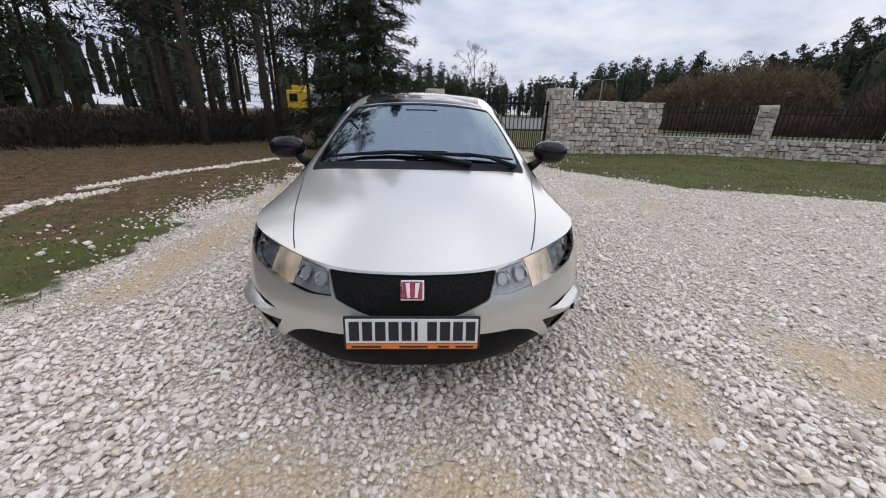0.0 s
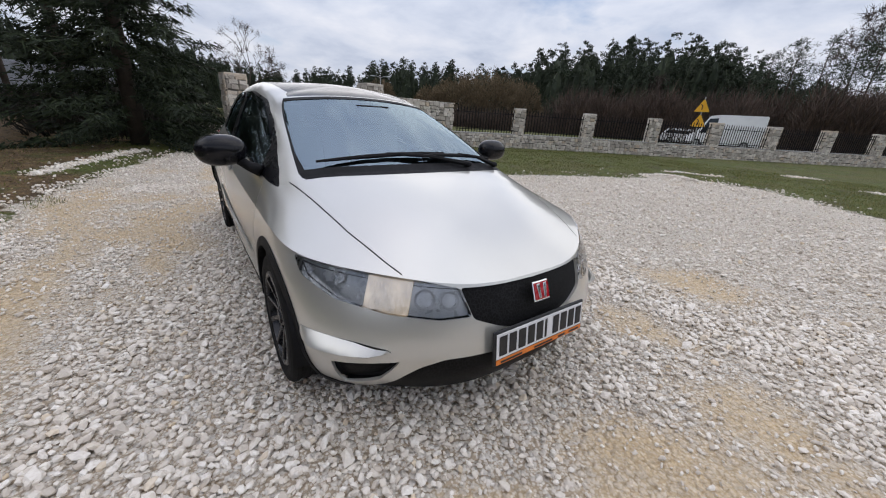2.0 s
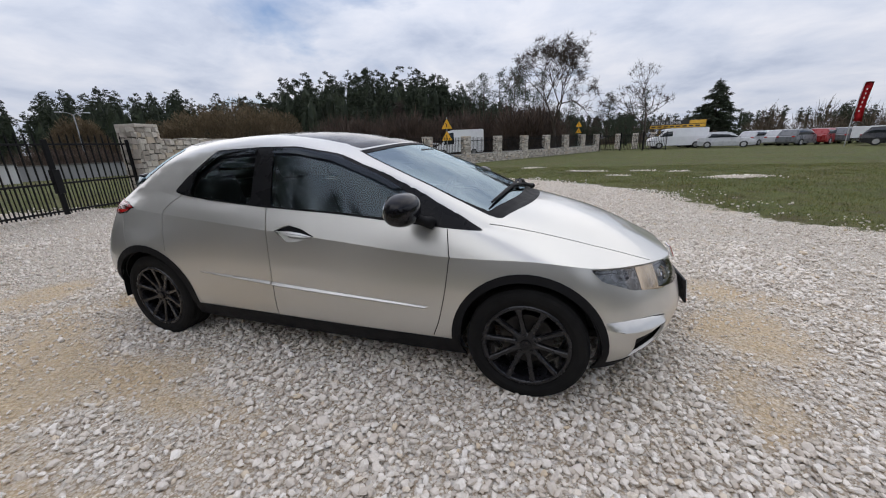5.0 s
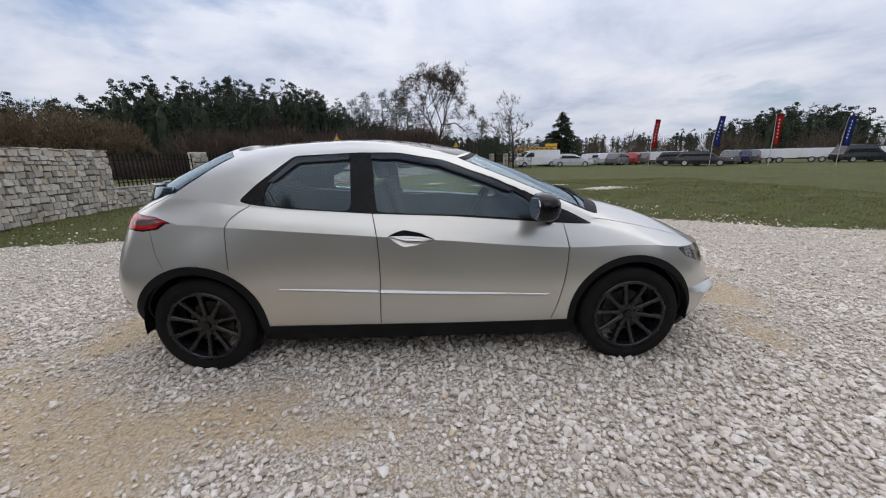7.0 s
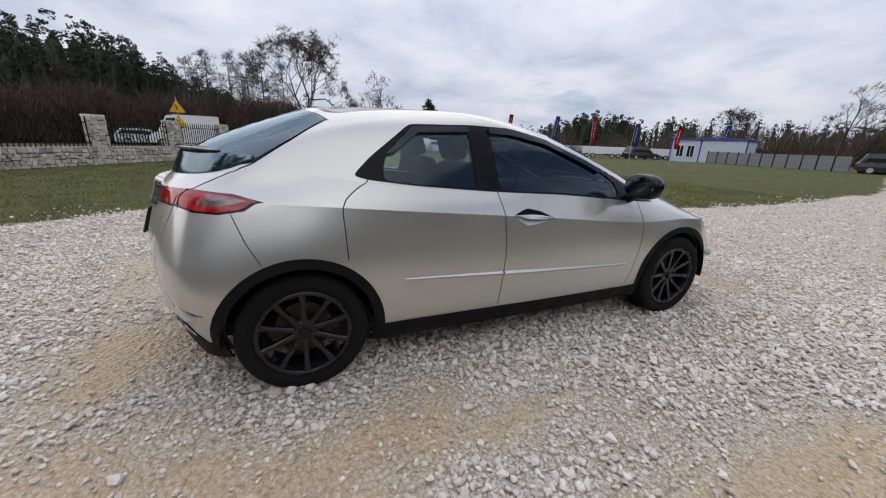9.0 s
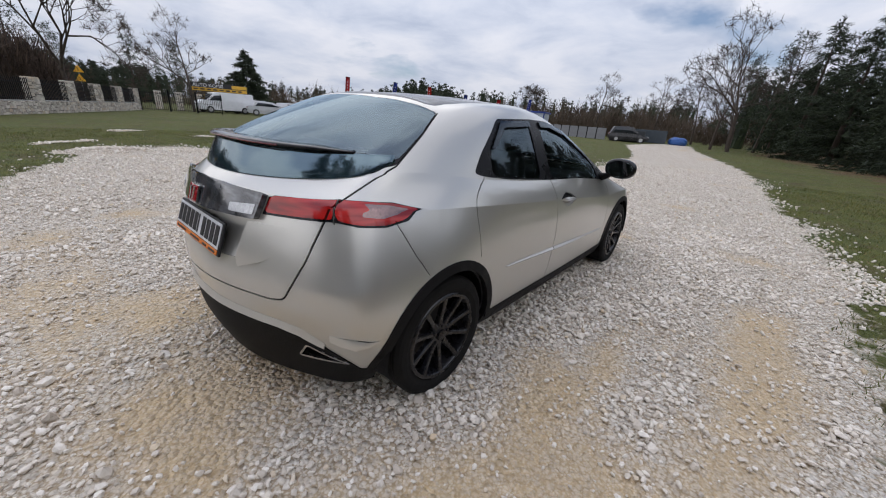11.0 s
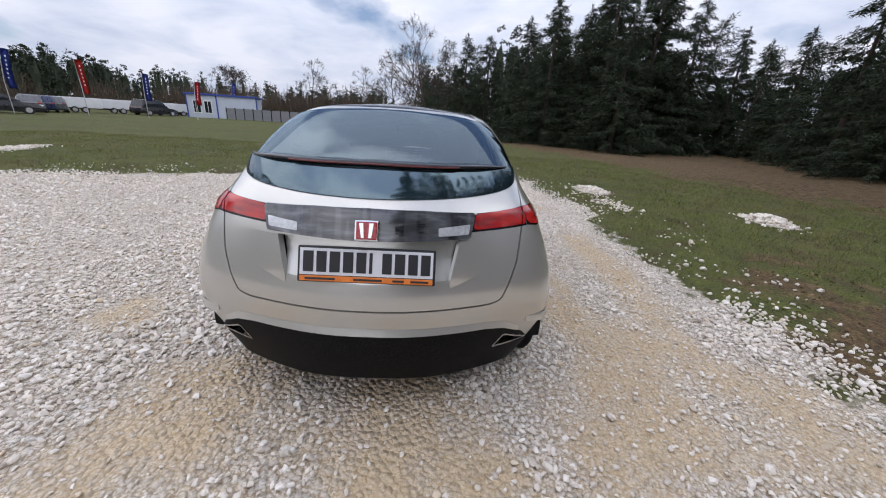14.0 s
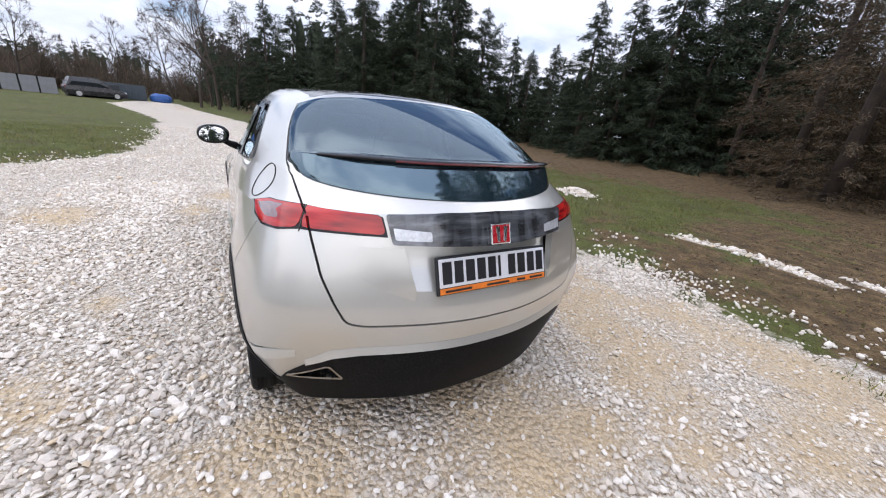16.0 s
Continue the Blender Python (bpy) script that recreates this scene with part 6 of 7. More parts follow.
# glass of the front, back and roof
region("windscreen", WINDSCREEN, plain_uv([(0, 6.14), (1.2, 6.13), (2.12, 6.14), (2.36, 6.6), (2.5, 7.2), (2.55, 7.9), (0, 7.93)]), -.003, True, "reflecting windscreen", .005)
region("cowl", PLASTIC, plain_uv([(0, 5.9), (1.2, 5.9), (2.15, 5.93), (2.3, 6.1), (2.47, 6.6), (2.61, 7.2), (2.66, 8.02), (0, 8.05), (0, 6.1)]), .0, True, "black cowl and windscreen seal")
HATCH_LOW = [(-1.885, 0, 1.026), (-1.83, .3, 1.034), (-1.69, .55, 1.045), (-1.565, .645, 1.065), (-1.465, .655, 1.10), (-1.625, .50, 1.118), (-1.74, .3, 1.125), (-1.793, 0, 1.127)]
HATCH_TOP = [(-1.785, 0, 1.136), (-1.732, .3, 1.134), (-1.615, .505, 1.128), (-1.445, .65, 1.11), (-1.28, .612, 1.205), (-1.122, .547, 1.297), (-1.195, .43, 1.333), (-1.235, .24, 1.35), (-1.25, 0, 1.357)]
HATCH_ALL = [(-1.81, 0, 1.10), (-1.75, .3, 1.10), (-1.635, .55, 1.10), (-1.545, .64, 1.078), (-1.465, .666, 1.094), (-1.28, .613, 1.203), (-1.118, .548, 1.299), (-1.19, .43, 1.337), (-1.23, .24, 1.356), (-1.243, 0, 1.362)]
region("window_base", GLOSS_BLACK, space(HATCH_LOW, .02, 10, 13, 5.5, 7.4), -.004, True, "black base behind the lower rear window", .006)
region("rear_window", REAR_GLASS, space(HATCH_TOP, .02, 9.5, 13, 6, 8.5), .001, True, "tinted upper rear window", .006)
region("hatch_surround", GLOSS_BLACK, space(HATCH_ALL, .015, 9.5, 13, 5.5, 8.5), .0005, True, "black border of the rear windows", .006)
region("roof_panel", GLOSS_BLACK, plain_uv([(0, 8.08), (2.4, 8.1), (3.2, 8.5), (4.5, 8.55), (8, 8.55), (9.6, 8.5), (10.6, 8.18), (13, 8.06), (13, 10), (0, 10)]), -.002, True, "gloss black roof panel")
# nose
HEADLAMP = [(2.046, .315, .548), (2.02, .345, .655), (1.95, .42, .662), (1.85, .53, .675), (1.72, .69, .694), (1.575, .80, .708), (1.64, .805, .655), (1.78, .73, .60), (1.90, .58, .558), (2.0, .42, .54)]
region("headlamp", LENS, space(HEADLAMP, .015, 0.5, 3.4, 2.6, 4), .004, label="clear glass headlamp with a lit side lamp", depth=.03)
region("grille", MESH_BLACK, front([(0, .462), (.10, .466), (.20, .495), (.31, .54), (.34, .648), (.2, .644), (0, .638)], .015), -.012, True, "black honeycomb grille", .02)
region("lower_intake", MESH_BLACK, front([(0, .39), (.27, .405), (.42, .40), (.50, .372), (.545, .335), (.58, .285), (.63, .235), (.69, .21), (.69, .1), (0, .1)], .02), -.016, True, "black lower air intake", .03)
region("front_lip", PLASTIC, plain_uv([(0, -.2), (3.3, -.2), (3.3, .32), (2.3, .38), (1.8, .75), (1.2, .85), (0, .85)]), .004, True, "black front lip")
region("fog_vent", MESH_BLACK, space([(1.80, .75, .366), (1.88, .68, .378), (1.975, .565, .394), (1.915, .615, .306), (1.79, .705, .232)], .008, 1, 3.4, 0, 3), -.03, depth=.04)
region("bumper_fin", PAINT, space([(1.66, .82, .462), (1.78, .77, .468), (1.87, .695, .462), (1.95, .60, .440), (1.955, .59, .430), (1.88, .68, .424), (1.80, .75, .418), (1.66, .82, .428)], .004, 1, 3.4, 0, 3), lambda p: .001 + .036 * np.clip((.466 - p[:, 2]) / .034, 0, 1) * np.clip((p[:, 0] - 1.66) / .08, 0, 1) * np.clip((1.958 - p[:, 0]) / .05, 0, 1), depth=.03)
region("bonnet", PAINT, plain_uv([(0, 4.0), (1.0, 4.0), (1.6, 4.0)] + [uv_near(p, [0, 1, 2], 0, 4, 4, 6) for p in BONNET_SIDE[::-1]] + [(2.5, 5.95), (0, 5.95)]), 0, True, "silver bonnet")
region("front_bumper", PAINT, plain_uv([(0, -.1), (3.1, -.1), (3.15, 2), (3.2, 3.2), (3.0, 3.6), (3.0, 4), (0, 4)]), 0, True, "silver front bumper")
# tail
LAMP_SIDE = [(9.45, 4.10), (9.95, 4.48), (10.5, 4.58), (10.862, 4.60), (10.862, 3.89), (10.5, 3.85), (10.0, 3.83), (9.66, 3.9)]
LAMP_CLEAR = [(9.62, 4.12), (9.98, 4.36), (10.44, 4.46), (10.30, 4.15), (10.44, 3.95), (10.05, 3.92), (9.76, 3.98)]
LAMP_GATE = [(10.895, 4.58), (11.61, 4.17), (11.70, 3.83), (10.895, 3.89)]
region("clear_lens", PINK_LENS, plain_uv(rounded(LAMP_CLEAR, .05)), .004, label="clear pinkish outer lens of the tail lamp", depth=.02)
region("tail_lamp", RED_LENS, plain_uv(rounded(LAMP_SIDE, .1)), .004, label="red and clear tail lamp", depth=.02)
region("tailgate_lamp", RED_LENS, plain_uv(rounded(LAMP_GATE, .06)), .004, label="red lamp on the tailgate", depth=.02)
region("panel_gap", GAP, plain_uv([(10.868, 3.84), (10.889, 3.84), (10.889, 4.66), (10.868, 4.66)]), -.006)
region("lamp_frame", GLOSS_BLACK, plain_uv([(10.892, 4.61), (11.625, 4.19), (11.72, 3.805), (10.892, 3.865)]), .002, label="black frame of the lamp")
region("lamp_frame", GLOSS_BLACK, plain_uv([(9.40, 4.09), (9.94, 4.52), (10.5, 4.62), (10.865, 4.63), (10.865, 3.865), (10.5, 3.825), (10.0, 3.805), (9.64, 3.87)]), .002, label="black frame of the lamp")
region("reversing_lamp", CLEAR_LENS, rear([(.265, .884), (.385, .887), (.39, .925), (.265, .915)], .006), .028, label="clear reversing lamp")
region("lamp_bar", SMOKE, rear([(0, .862), (.12, .866), (.395, .872), (.41, .965), (.2, .975), (0, .978)], .01), .026, True, "smoked clear lamp bar", .04)
region("exhaust_opening", GAP, rear([(.722, .333), (.612, .390), (.600, .390), (.560, .336)], .004), -.03, depth=.04)
region("exhaust_trim", EXHAUST, rear([(.738, .325), (.732, .338), (.615, .398), (.597, .398), (.550, .336), (.553, .325)], .005), .008, label="triangular chrome exhaust trim", depth=.03)
region("plate_recess", PAINT, rear([(0, .862), (.357, .862), (.325, .715), (0, .70)], .006), lambda p: -.030 * np.clip((p[:, 2] - .70) / .10, 0, 1), True, depth=.002)
region("tailgate_fold", PAINT, rear([(.357, .862), (.325, .715), (.33, .68), (.44, .72), (.57, .80), (.59, .862)]), lambda p: .012 * np.clip(1 - (np.abs(p[:, 1]) - .325 - .032 * (p[:, 2] - .715) / .147) / .16, 0, 1) * np.clip((p[:, 2] - .68) / .05, 0, 1), depth=.028)
region("bumper_edge", PAINT, rear([(0, .500), (.3, .494), (.50, .490), (.60, .476), (.68, .425), (.675, .405), (.59, .448), (.50, .462), (.3, .466), (0, .470)]), lambda p: .001 + .014 * np.clip((np.interp(np.abs(p[:, 1]), (0, .3, .5, .60, .68), (.50, .494, .49, .476, .425)) - p[:, 2]) / .03, 0, 1), True, depth=.012)
region("rear_valance", MESH_BLACK, rear([(0, .470), (.3, .466), (.50, .462), (.59, .448), (.665, .412), (.71, .372), (.738, .335), (.752, .285), (.80, .258), (.90, .25), (.90, .1), (0, .1)]), .004, True, "black rear valance")
region("bumper_fin", PAINT, space([(-1.685, .838, .458), (-1.755, .79, .474), (-1.835, .715, .474), (-1.835, .715, .444), (-1.755, .79, .436)], .004, 9, 12, 1, 3), lambda p: .001 + .020 * np.clip((.474 - p[:, 2]) / .026, 0, 1) * np.clip((-1.685 - p[:, 0]) / .06, 0, 1) * np.clip((p[:, 0] + 1.845) / .07, 0, 1), depth=.012)
region("valance_corner", PLASTIC, plain_uv([(9.5, -.2), (10.8, -.2), (10.8, .55), (10.4, .50), (10.0, .46), (9.5, .42)]), .004, label="black lower corner of the bumper")
region("tailgate", PAINT, rear([(y, z) for _, y, z in TAILGATE] + [(.5, 1.03), (0, 1.03)]) , 0, True, "silver tailgate")
region("tailgate", PAINT, plain_uv([(13, 4), (10.87, 4.0), (10.8, 5.0), (10.78, 5.6), (10.6, 6.2), (10.4, 6.9), (10.2, 7.6), (10.4, 8.1), (13, 8.1)]), 0, True, "silver tailgate")
region("rear_bumper", PAINT, plain_uv([(13, -.1), (9.9, -.1), (9.9, 2), (9.75, 3.3), (10.1, 3.9), (13, 3.9)]), 0, True, "silver rear bumper")
region("side_sill", PLASTIC, plain_uv([(3.9, -.2), (9.6, -.2), (9.6, .98), (3.9, .98)]), .004, label="black side sill")
region("rear_door", PAINT, side(REAR_DOOR))
region("front_door", PAINT, side(FRONT_DOOR))


def inside(points, poly):
    """Which of the points lie in the outline."""
    x, y = points[:, 0], points[:, 1]
    odd = np.zeros(len(points), bool)
    x1, y1 = poly[-1]
    for x2, y2 in poly:
        if y1 != y2:
            cross = ((y1 > y) != (y2 > y)) & (x < (x2 - x1) * (y - y1) / (y2 - y1) + x1)
            odd ^= cross
        x1, y1 = x2, y2
    return odd


def build_skin():
    gu, gv = np.meshgrid(np.linspace(0, 13, 13 * 14 + 1), np.concatenate([np.linspace(0, 4, 33), np.linspace(4, 6, 27)[1:], np.linspace(6, 10, 45)[1:]]), indexing="ij")
    gu, gv = gu.ravel(), gv.ravel()
    near = np.full(len(gu), 9.0)
    for _, _, poly, *_ in REGIONS:                                       # no grid points right beside an outline
        a = poly * (14, 9)
        b = np.roll(a, -1, axis=0)
        for (x1, y1), (x2, y2) in zip(a, b):
            ok = np.nonzero((np.abs(gu * 14 - (x1 + x2) / 2) < 1 + abs(x2 - x1)) & (np.abs(gv * 9 - (y1 + y2) / 2) < 1 + abs(y2 - y1)))[0]
            px, py = gu[ok] * 14 - x1, gv[ok] * 9 - y1
            dx, dy = x2 - x1, y2 - y1
            t = np.clip((px * dx + py * dy) / max(dx * dx + dy * dy, 1e-9), 0, 1)
            near[ok] = np.minimum(near[ok], np.hypot(px - t * dx, py - t * dy))
    keep = (near > .36) | (gu < 1e-6) | (gu > 12.9999) | (gv < 1e-6) | (gv > 9.9999)
    verts = [Vector((u, v)) for u, v in zip(gu[keep], gv[keep])]
    edges = []
    for _, _, poly, *_ in REGIONS:
        k = len(verts)
        poly = poly.copy()
        verts += [Vector((min(max(u, 0), 13), min(max(v, 0), 10))) for u, v in poly]
        edges += [(k + i, k + (i + 1) % len(poly)) for i in range(len(poly))]
    k = len(verts)                                                       # keep the creases as edges
    for v in (4.0, 6.0):
        verts += [Vector((u, v)) for u in np.linspace(0, 13, 183)]
        edges += [(k + i, k + i + 1) for i in range(182)]
        k = len(verts)
    vs, _, fs, *_ = geometry.delaunay_2d_cdt(verts, edges, [], 0, 8e-4)
    uv = np.array([(p.x, p.y) for p in vs])
    tri = np.array([f for f in fs if len(f) == 3])
    mid = uv[tri].mean(1)
    which = np.full(len(tri), -1)
    for n in range(len(REGIONS) - 1, -1, -1):
        which[inside(mid, REGIONS[n][2])] = n
    p = body_point(uv[:, 0], uv[:, 1])
    a, b, c = p[tri[:, 0]], p[tri[:, 1]], p[tri[:, 2]]
    area = np.linalg.norm(np.cross(b - a, c - a), axis=1)
    longest = np.maximum(np.linalg.norm(b - a, axis=1), np.maximum(np.linalg.norm(c - b, axis=1), np.linalg.norm(a - c, axis=1)))
    ok = area > longest * 6e-5
    return uv, tri[ok], which[ok]


def skin_mesh(name, uv, tri, offset, depth, sides):
    """A panel of the skin with its own turned-in edge. sides: 1 and -1 for the two halves."""
    level_of = (uv[tri].mean(1)[:, 1] > 4) * 1 + (uv[tri].mean(1)[:, 1] > 6) * 1
    on_crease = (np.abs(uv[:, 1] - 4) < 1e-4) & (uv[:, 0] < 9.3) | (np.abs(uv[:, 1] - 6) < 1e-4)
    key = tri * 3 + np.where(on_crease[tri], level_of[:, None], 0)        # points on a crease are split in two
    used, inv = np.unique(key, return_inverse=True)
    tri, side_of, used = inv.reshape(-1, 3), used % 3, used // 3
    u, v = uv[used, 0], uv[used, 1]
    vn = v.copy()
    for k, crease in ((1, 4.0), (2, 6.0)):
        vn = np.where(on_crease[used] & (np.abs(v - crease) < 1e-4), crease + np.where(side_of >= k, 2e-4, -2e-4), vn)
    p, n = body_point(u, v), body_normal(u, vn)
    n[np.abs(u - 0) < 1e-6, 1] = 0
    n[np.abs(u - 13) < 1e-6, 1] = 0
    shaped = callable(offset)
    p = p + n * (offset(p)[:, None] if shaped else offset)
    a, b, c = p[tri[:, 0]], p[tri[:, 1]], p[tri[:, 2]]
    flip = np.sum(np.cross(b - a, c - a) * n[tri[:, 0]], axis=1) < 0
    tri = np.where(flip[:, None], tri[:, ::-1], tri)
    if shaped:                                                           # a moulded face takes its normals from its own shape
        a, b, c = p[tri[:, 0]], p[tri[:, 1]], p[tri[:, 2]]
        face_n = np.cross(b - a, c - a)
        n = np.zeros_like(p)
        for i in range(3):
            np.add.at(n, tri[:, i], face_n)
        n /= np.maximum(np.linalg.norm(n, axis=1), 1e-12)[:, None]
    ident = np.array([hash((round(float(x), 5), round(float(y), 5))) for x, y in zip(u, v)])
    pairs = np.concatenate([tri[:, [0, 1]], tri[:, [1, 2]], tri[:, [2, 0]]])
    seen = {}
    def edge_key(i, j):
        return (min(ident[i], ident[j]), max(ident[i], ident[j]))

    for i, j in pairs:
        seen[edge_key(i, j)] = seen.get(edge_key(i, j), 0) + 1
    rim = [(i, j) for i, j in pairs if seen[edge_key(i, j)] == 1 and not (abs(p[i, 1]) < 1e-3 and abs(p[j, 1]) < 1e-3)]
    vv, ff, nn = [], [], []
    for s in sides:
        k = len(vv)
        m = np.array((1, s, 1))
        vv += list(p * m)
        nn += list(n * m)
        ff += [(k + t[0], k + t[1], k + t[2]) if s > 0 else (k + t[2], k + t[1], k + t[0]) for t in tri]
        for i, j in rim:
            k2 = len(vv)
            quad = [p[i], p[j], p[j] - n[j] * depth, p[i] - n[i] * depth]
            out = np.cross(p[j] - p[i], n[i])
            out /= max(np.linalg.norm(out), 1e-9)
            vv += [q * m for q in quad]
            nn += [out * m] * 4
            ff.append((k2 + 1, k2, k2 + 3, k2 + 2) if s > 0 else (k2, k2 + 1, k2 + 2, k2 + 3))
    me = bpy.data.meshes.new(name)
    me.from_pydata([tuple(q) for q in vv], [], ff)
    me.polygons.foreach_set("use_smooth", [True] * len(me.polygons))
    me.normals_split_custom_set_from_vertices([tuple(q) for q in nn])
    return me


car = tagged(new("car"), "silver beige five-door hatchback with black wheels, parked on gravel", "car")
UV, TRI, WHICH = build_skin()
groups = {}
for n, spec in enumerate(REGIONS):
    if spec[0] in ("hole",):
        continue
    sub = TRI[WHICH == n]
    if len(sub) == 0:
        continue
    key = (spec[0], n) if not spec[4] else (spec[0], 0)
    if key in groups:
        groups[key][1] = np.concatenate([groups[key][1], sub])
    else:
        groups[key] = [spec, sub]


def pieces(sub):
    """Splits triangles into connected pieces, the largest first."""
    root = {}

    def find(i):
        while root.setdefault(i, i) != i:
            i = root[i]
        return i

    for t in sub:
        a = find(t[0])
        root[find(t[1])] = a
        root[find(t[2])] = find(a)
    lead = np.array([find(t[0]) for t in sub])
    return sorted((sub[lead == k] for k in set(lead.tolist())), key=len, reverse=True)


first, *rest = pieces(groups[("tailgate", 0)][1])
groups[("tailgate", 0)][1] = first
for n, sub in enumerate(rest):
    spec = groups[("tailgate", 0)][0]
    groups[("tailgate_trim", n)] = [("tailgate_trim", spec[1], spec[2], spec[3], False, "", spec[6]), sub]
parts = {}
for (name, _), (spec, sub) in groups.items():
    for s in ([(1, -1)] if spec[4] else [(1,), (-1,)]):
        ob = new(name, skin_mesh(name, UV, sub, spec[3], spec[6], s))
        ob.data.materials.append(spec[1])
        ob.parent = car
        if spec[5]:
            tagged(ob, spec[5])
        parts.setdefault(name, []).append(ob)
ob = new("body", skin_mesh("body", UV, TRI[WHICH == -1], 0, .012, (1, -1)))
ob.data.materials.append(PAINT)
ob.parent = car
# dark lining 3 cm inside the skin, left open at the panes
panes = [n for n, spec in enumerate(REGIONS) if spec[0] in ("hole", "windscreen", "front_door_window", "rear_door_window", "rear_window")]
lining = TRI[~np.isin(WHICH, panes)]
ob = new("cabin_lining", skin_mesh("cabin_lining", UV, lining, -.035, .001, (1, -1)))
ob.data.materials.append(LINING)
ob.parent = car


def on_body(u, v, s=1, out=0.0):
    return Vector((body_point(u, v)[0] + body_normal(u, v)[0] * out) * np.array((1, s, 1)))


# wheels: built once, then copied to the four corners
def make_wheel():
    barrel = lathe([(.21, -.095), (.222, -.095), (.222, .098), (.205, .100), (.200, .090), (.196, .05), (.19, -.02), (.188, -.09)], 48)
    wheel = part("wheel", barrel, RIM_BLACK, car, "black ten-spoke alloy wheel", True)
    w, r = .1025, TYRE_R
    side_wall = [(.212, -w * .86), (.25, -w), (.275, -w * .99), (r - .012, -w * .93), (r, -w * .78)]
    prof = list(side_wall)
    for k in range(7):                                                    # four grooves in the tread
        a = -w * .70 + k * w * 1.40 / 6
        deep = .007 if k in (1, 3, 5) else 0
        prof += [(r - deep, a - .005), (r - deep, a + .005)] if deep else [(r, a - .006), (r, a + .006)]
    prof += [(q, -h) for q, h in side_wall[::-1]]
    part("tyre", lathe(prof, 64), RUBBER, wheel, smooth=False)
    for i in range(10):
        a = 2 * math.pi * i / 10 + .16
        bm = bmesh.new()
        ring = []
        for rad, half, y, th in ((.035, .017, .070, .03), (.09, .0125, .074, .024), (.15, .0115, .084, .022), (.204, .016, .093, .022)):
            row = []
            for t, h in ((-1, 0), (-.6, 1), (.6, 1), (1, 0), (1, -1), (-1, -1)):
                yy = y + (.004 if h == 1 else 0 if h == 0 else -th)
                row.append(bm.verts.new((rad * math.cos(a) - t * half * math.sin(a), yy, rad * math.sin(a) + t * half * math.cos(a))))
            ring.append(row)
        for p, q in zip(ring, ring[1:]):
            for k in range(6):
                bm.faces.new((p[k], p[(k + 1) % 6], q[(k + 1) % 6], q[k]))
        bmesh.ops.recalc_face_normals(bm, faces=bm.faces)
        part("spoke", bm, RIM_BLACK, wheel)
    part("hub", lathe([(0, .04), (.062, .04), (.062, .066), (.052, .074), (0, .076)], 28, closed=False), RIM_BLACK, wheel, smooth=False)
    part("hub_cap", lathe([(0, .078), (.029, .078), (.027, .086), (0, .088)], 20, closed=False), GLOSS_BLACK, wheel)
    for i in range(5):
        a = 2 * math.pi * i / 5 + .3
        bm = lathe([(0, .072), (.009, .072), (.008, .082), (0, .083)], 8, closed=False)
        bmesh.ops.translate(bm, vec=(.047 * math.cos(a), 0, .047 * math.sin(a)), verts=bm.verts)
        part("wheel_bolt", bm, RIM_BLACK, wheel)
    part("brake_disc", lathe([(0, -.01), (.135, -.01), (.135, .012), (0, .012)], 32, closed=False), worn("brake_steel", (.07, .065, .06), .5, .6, scale=30), wheel)
    return wheel


wheel = make_wheel()
wheel.matrix_basis = pose(WHEEL_X, .752, WHEEL_Z, 0, 8, 0)
copy_thing(wheel, pose(-WHEEL_X, .752, WHEEL_Z, 0, 20, 0))
copy_thing(wheel, pose(WHEEL_X, -.752, WHEEL_Z, 0, 3, 180))
copy_thing(wheel, pose(-WHEEL_X, -.752, WHEEL_Z, 0, -9, 180))


def wheel_well(x, s):
    bm = bmesh.new()
    rows = []
    for i in range(25):
        a = radians(-6 + 192 * i / 24)
        rows.append([bm.verts.new((x + r * math.cos(a), s * y, WHEEL_Z + r * math.sin(a))) for r, y in ((.352, .85), (.36, .80), (.36, .50), (.05, .49))])
    for p, q in zip(rows, rows[1:]):
        for k in range(3):
            bm.faces.new((p[k], p[k + 1], q[k + 1], q[k]))
    part("wheel_well", bm, PLASTIC, car)


for x in (WHEEL_X, -WHEEL_X):
    for s in (1, -1):
        wheel_well(x, s)

bm = block(-1.85, 1.92, -.48, .48, .19, .24, .02)
block(-.92, .92, -.78, .78, .18, .25, .02, bm)
part("underbody", bm, PLASTIC, car)


# door mirrors
def door_mirror(s):
    bm = ellipsoid((.715, s * .925, .99), (.082, .118, .078), rings=14, steps=22, power=.85)
    for v in bm.verts:
        if v.co.x < .668:
            v.co.x = .668
        v.co.z -= .02 * (abs(v.co.y) - .925)
    shell = part("door_mirror", bm, GLOSS_BLACK, car, "gloss black door mirror", True)
    part("mirror_stalk", tube([(.80, s * .765, .895), (.775, s * .81, .912), (.73, s * .86, .945)], [.034, .026, .024], 10), PLASTIC, shell, smooth=True)
    part("mirror_glass", lathe([(0, 0), (1, 0), (1, .004), (0, .004)], 28, "x", closed=False), MIRROR_GLASS, shell, "mirror glass",
         m=Matrix.Translation((.662, s * .927, .992)) @ pose(0, 0, 0, 0, 5, 0) @ Matrix.Diagonal((1, .098, .062, 1)))


door_mirror(1)
door_mirror(-1)


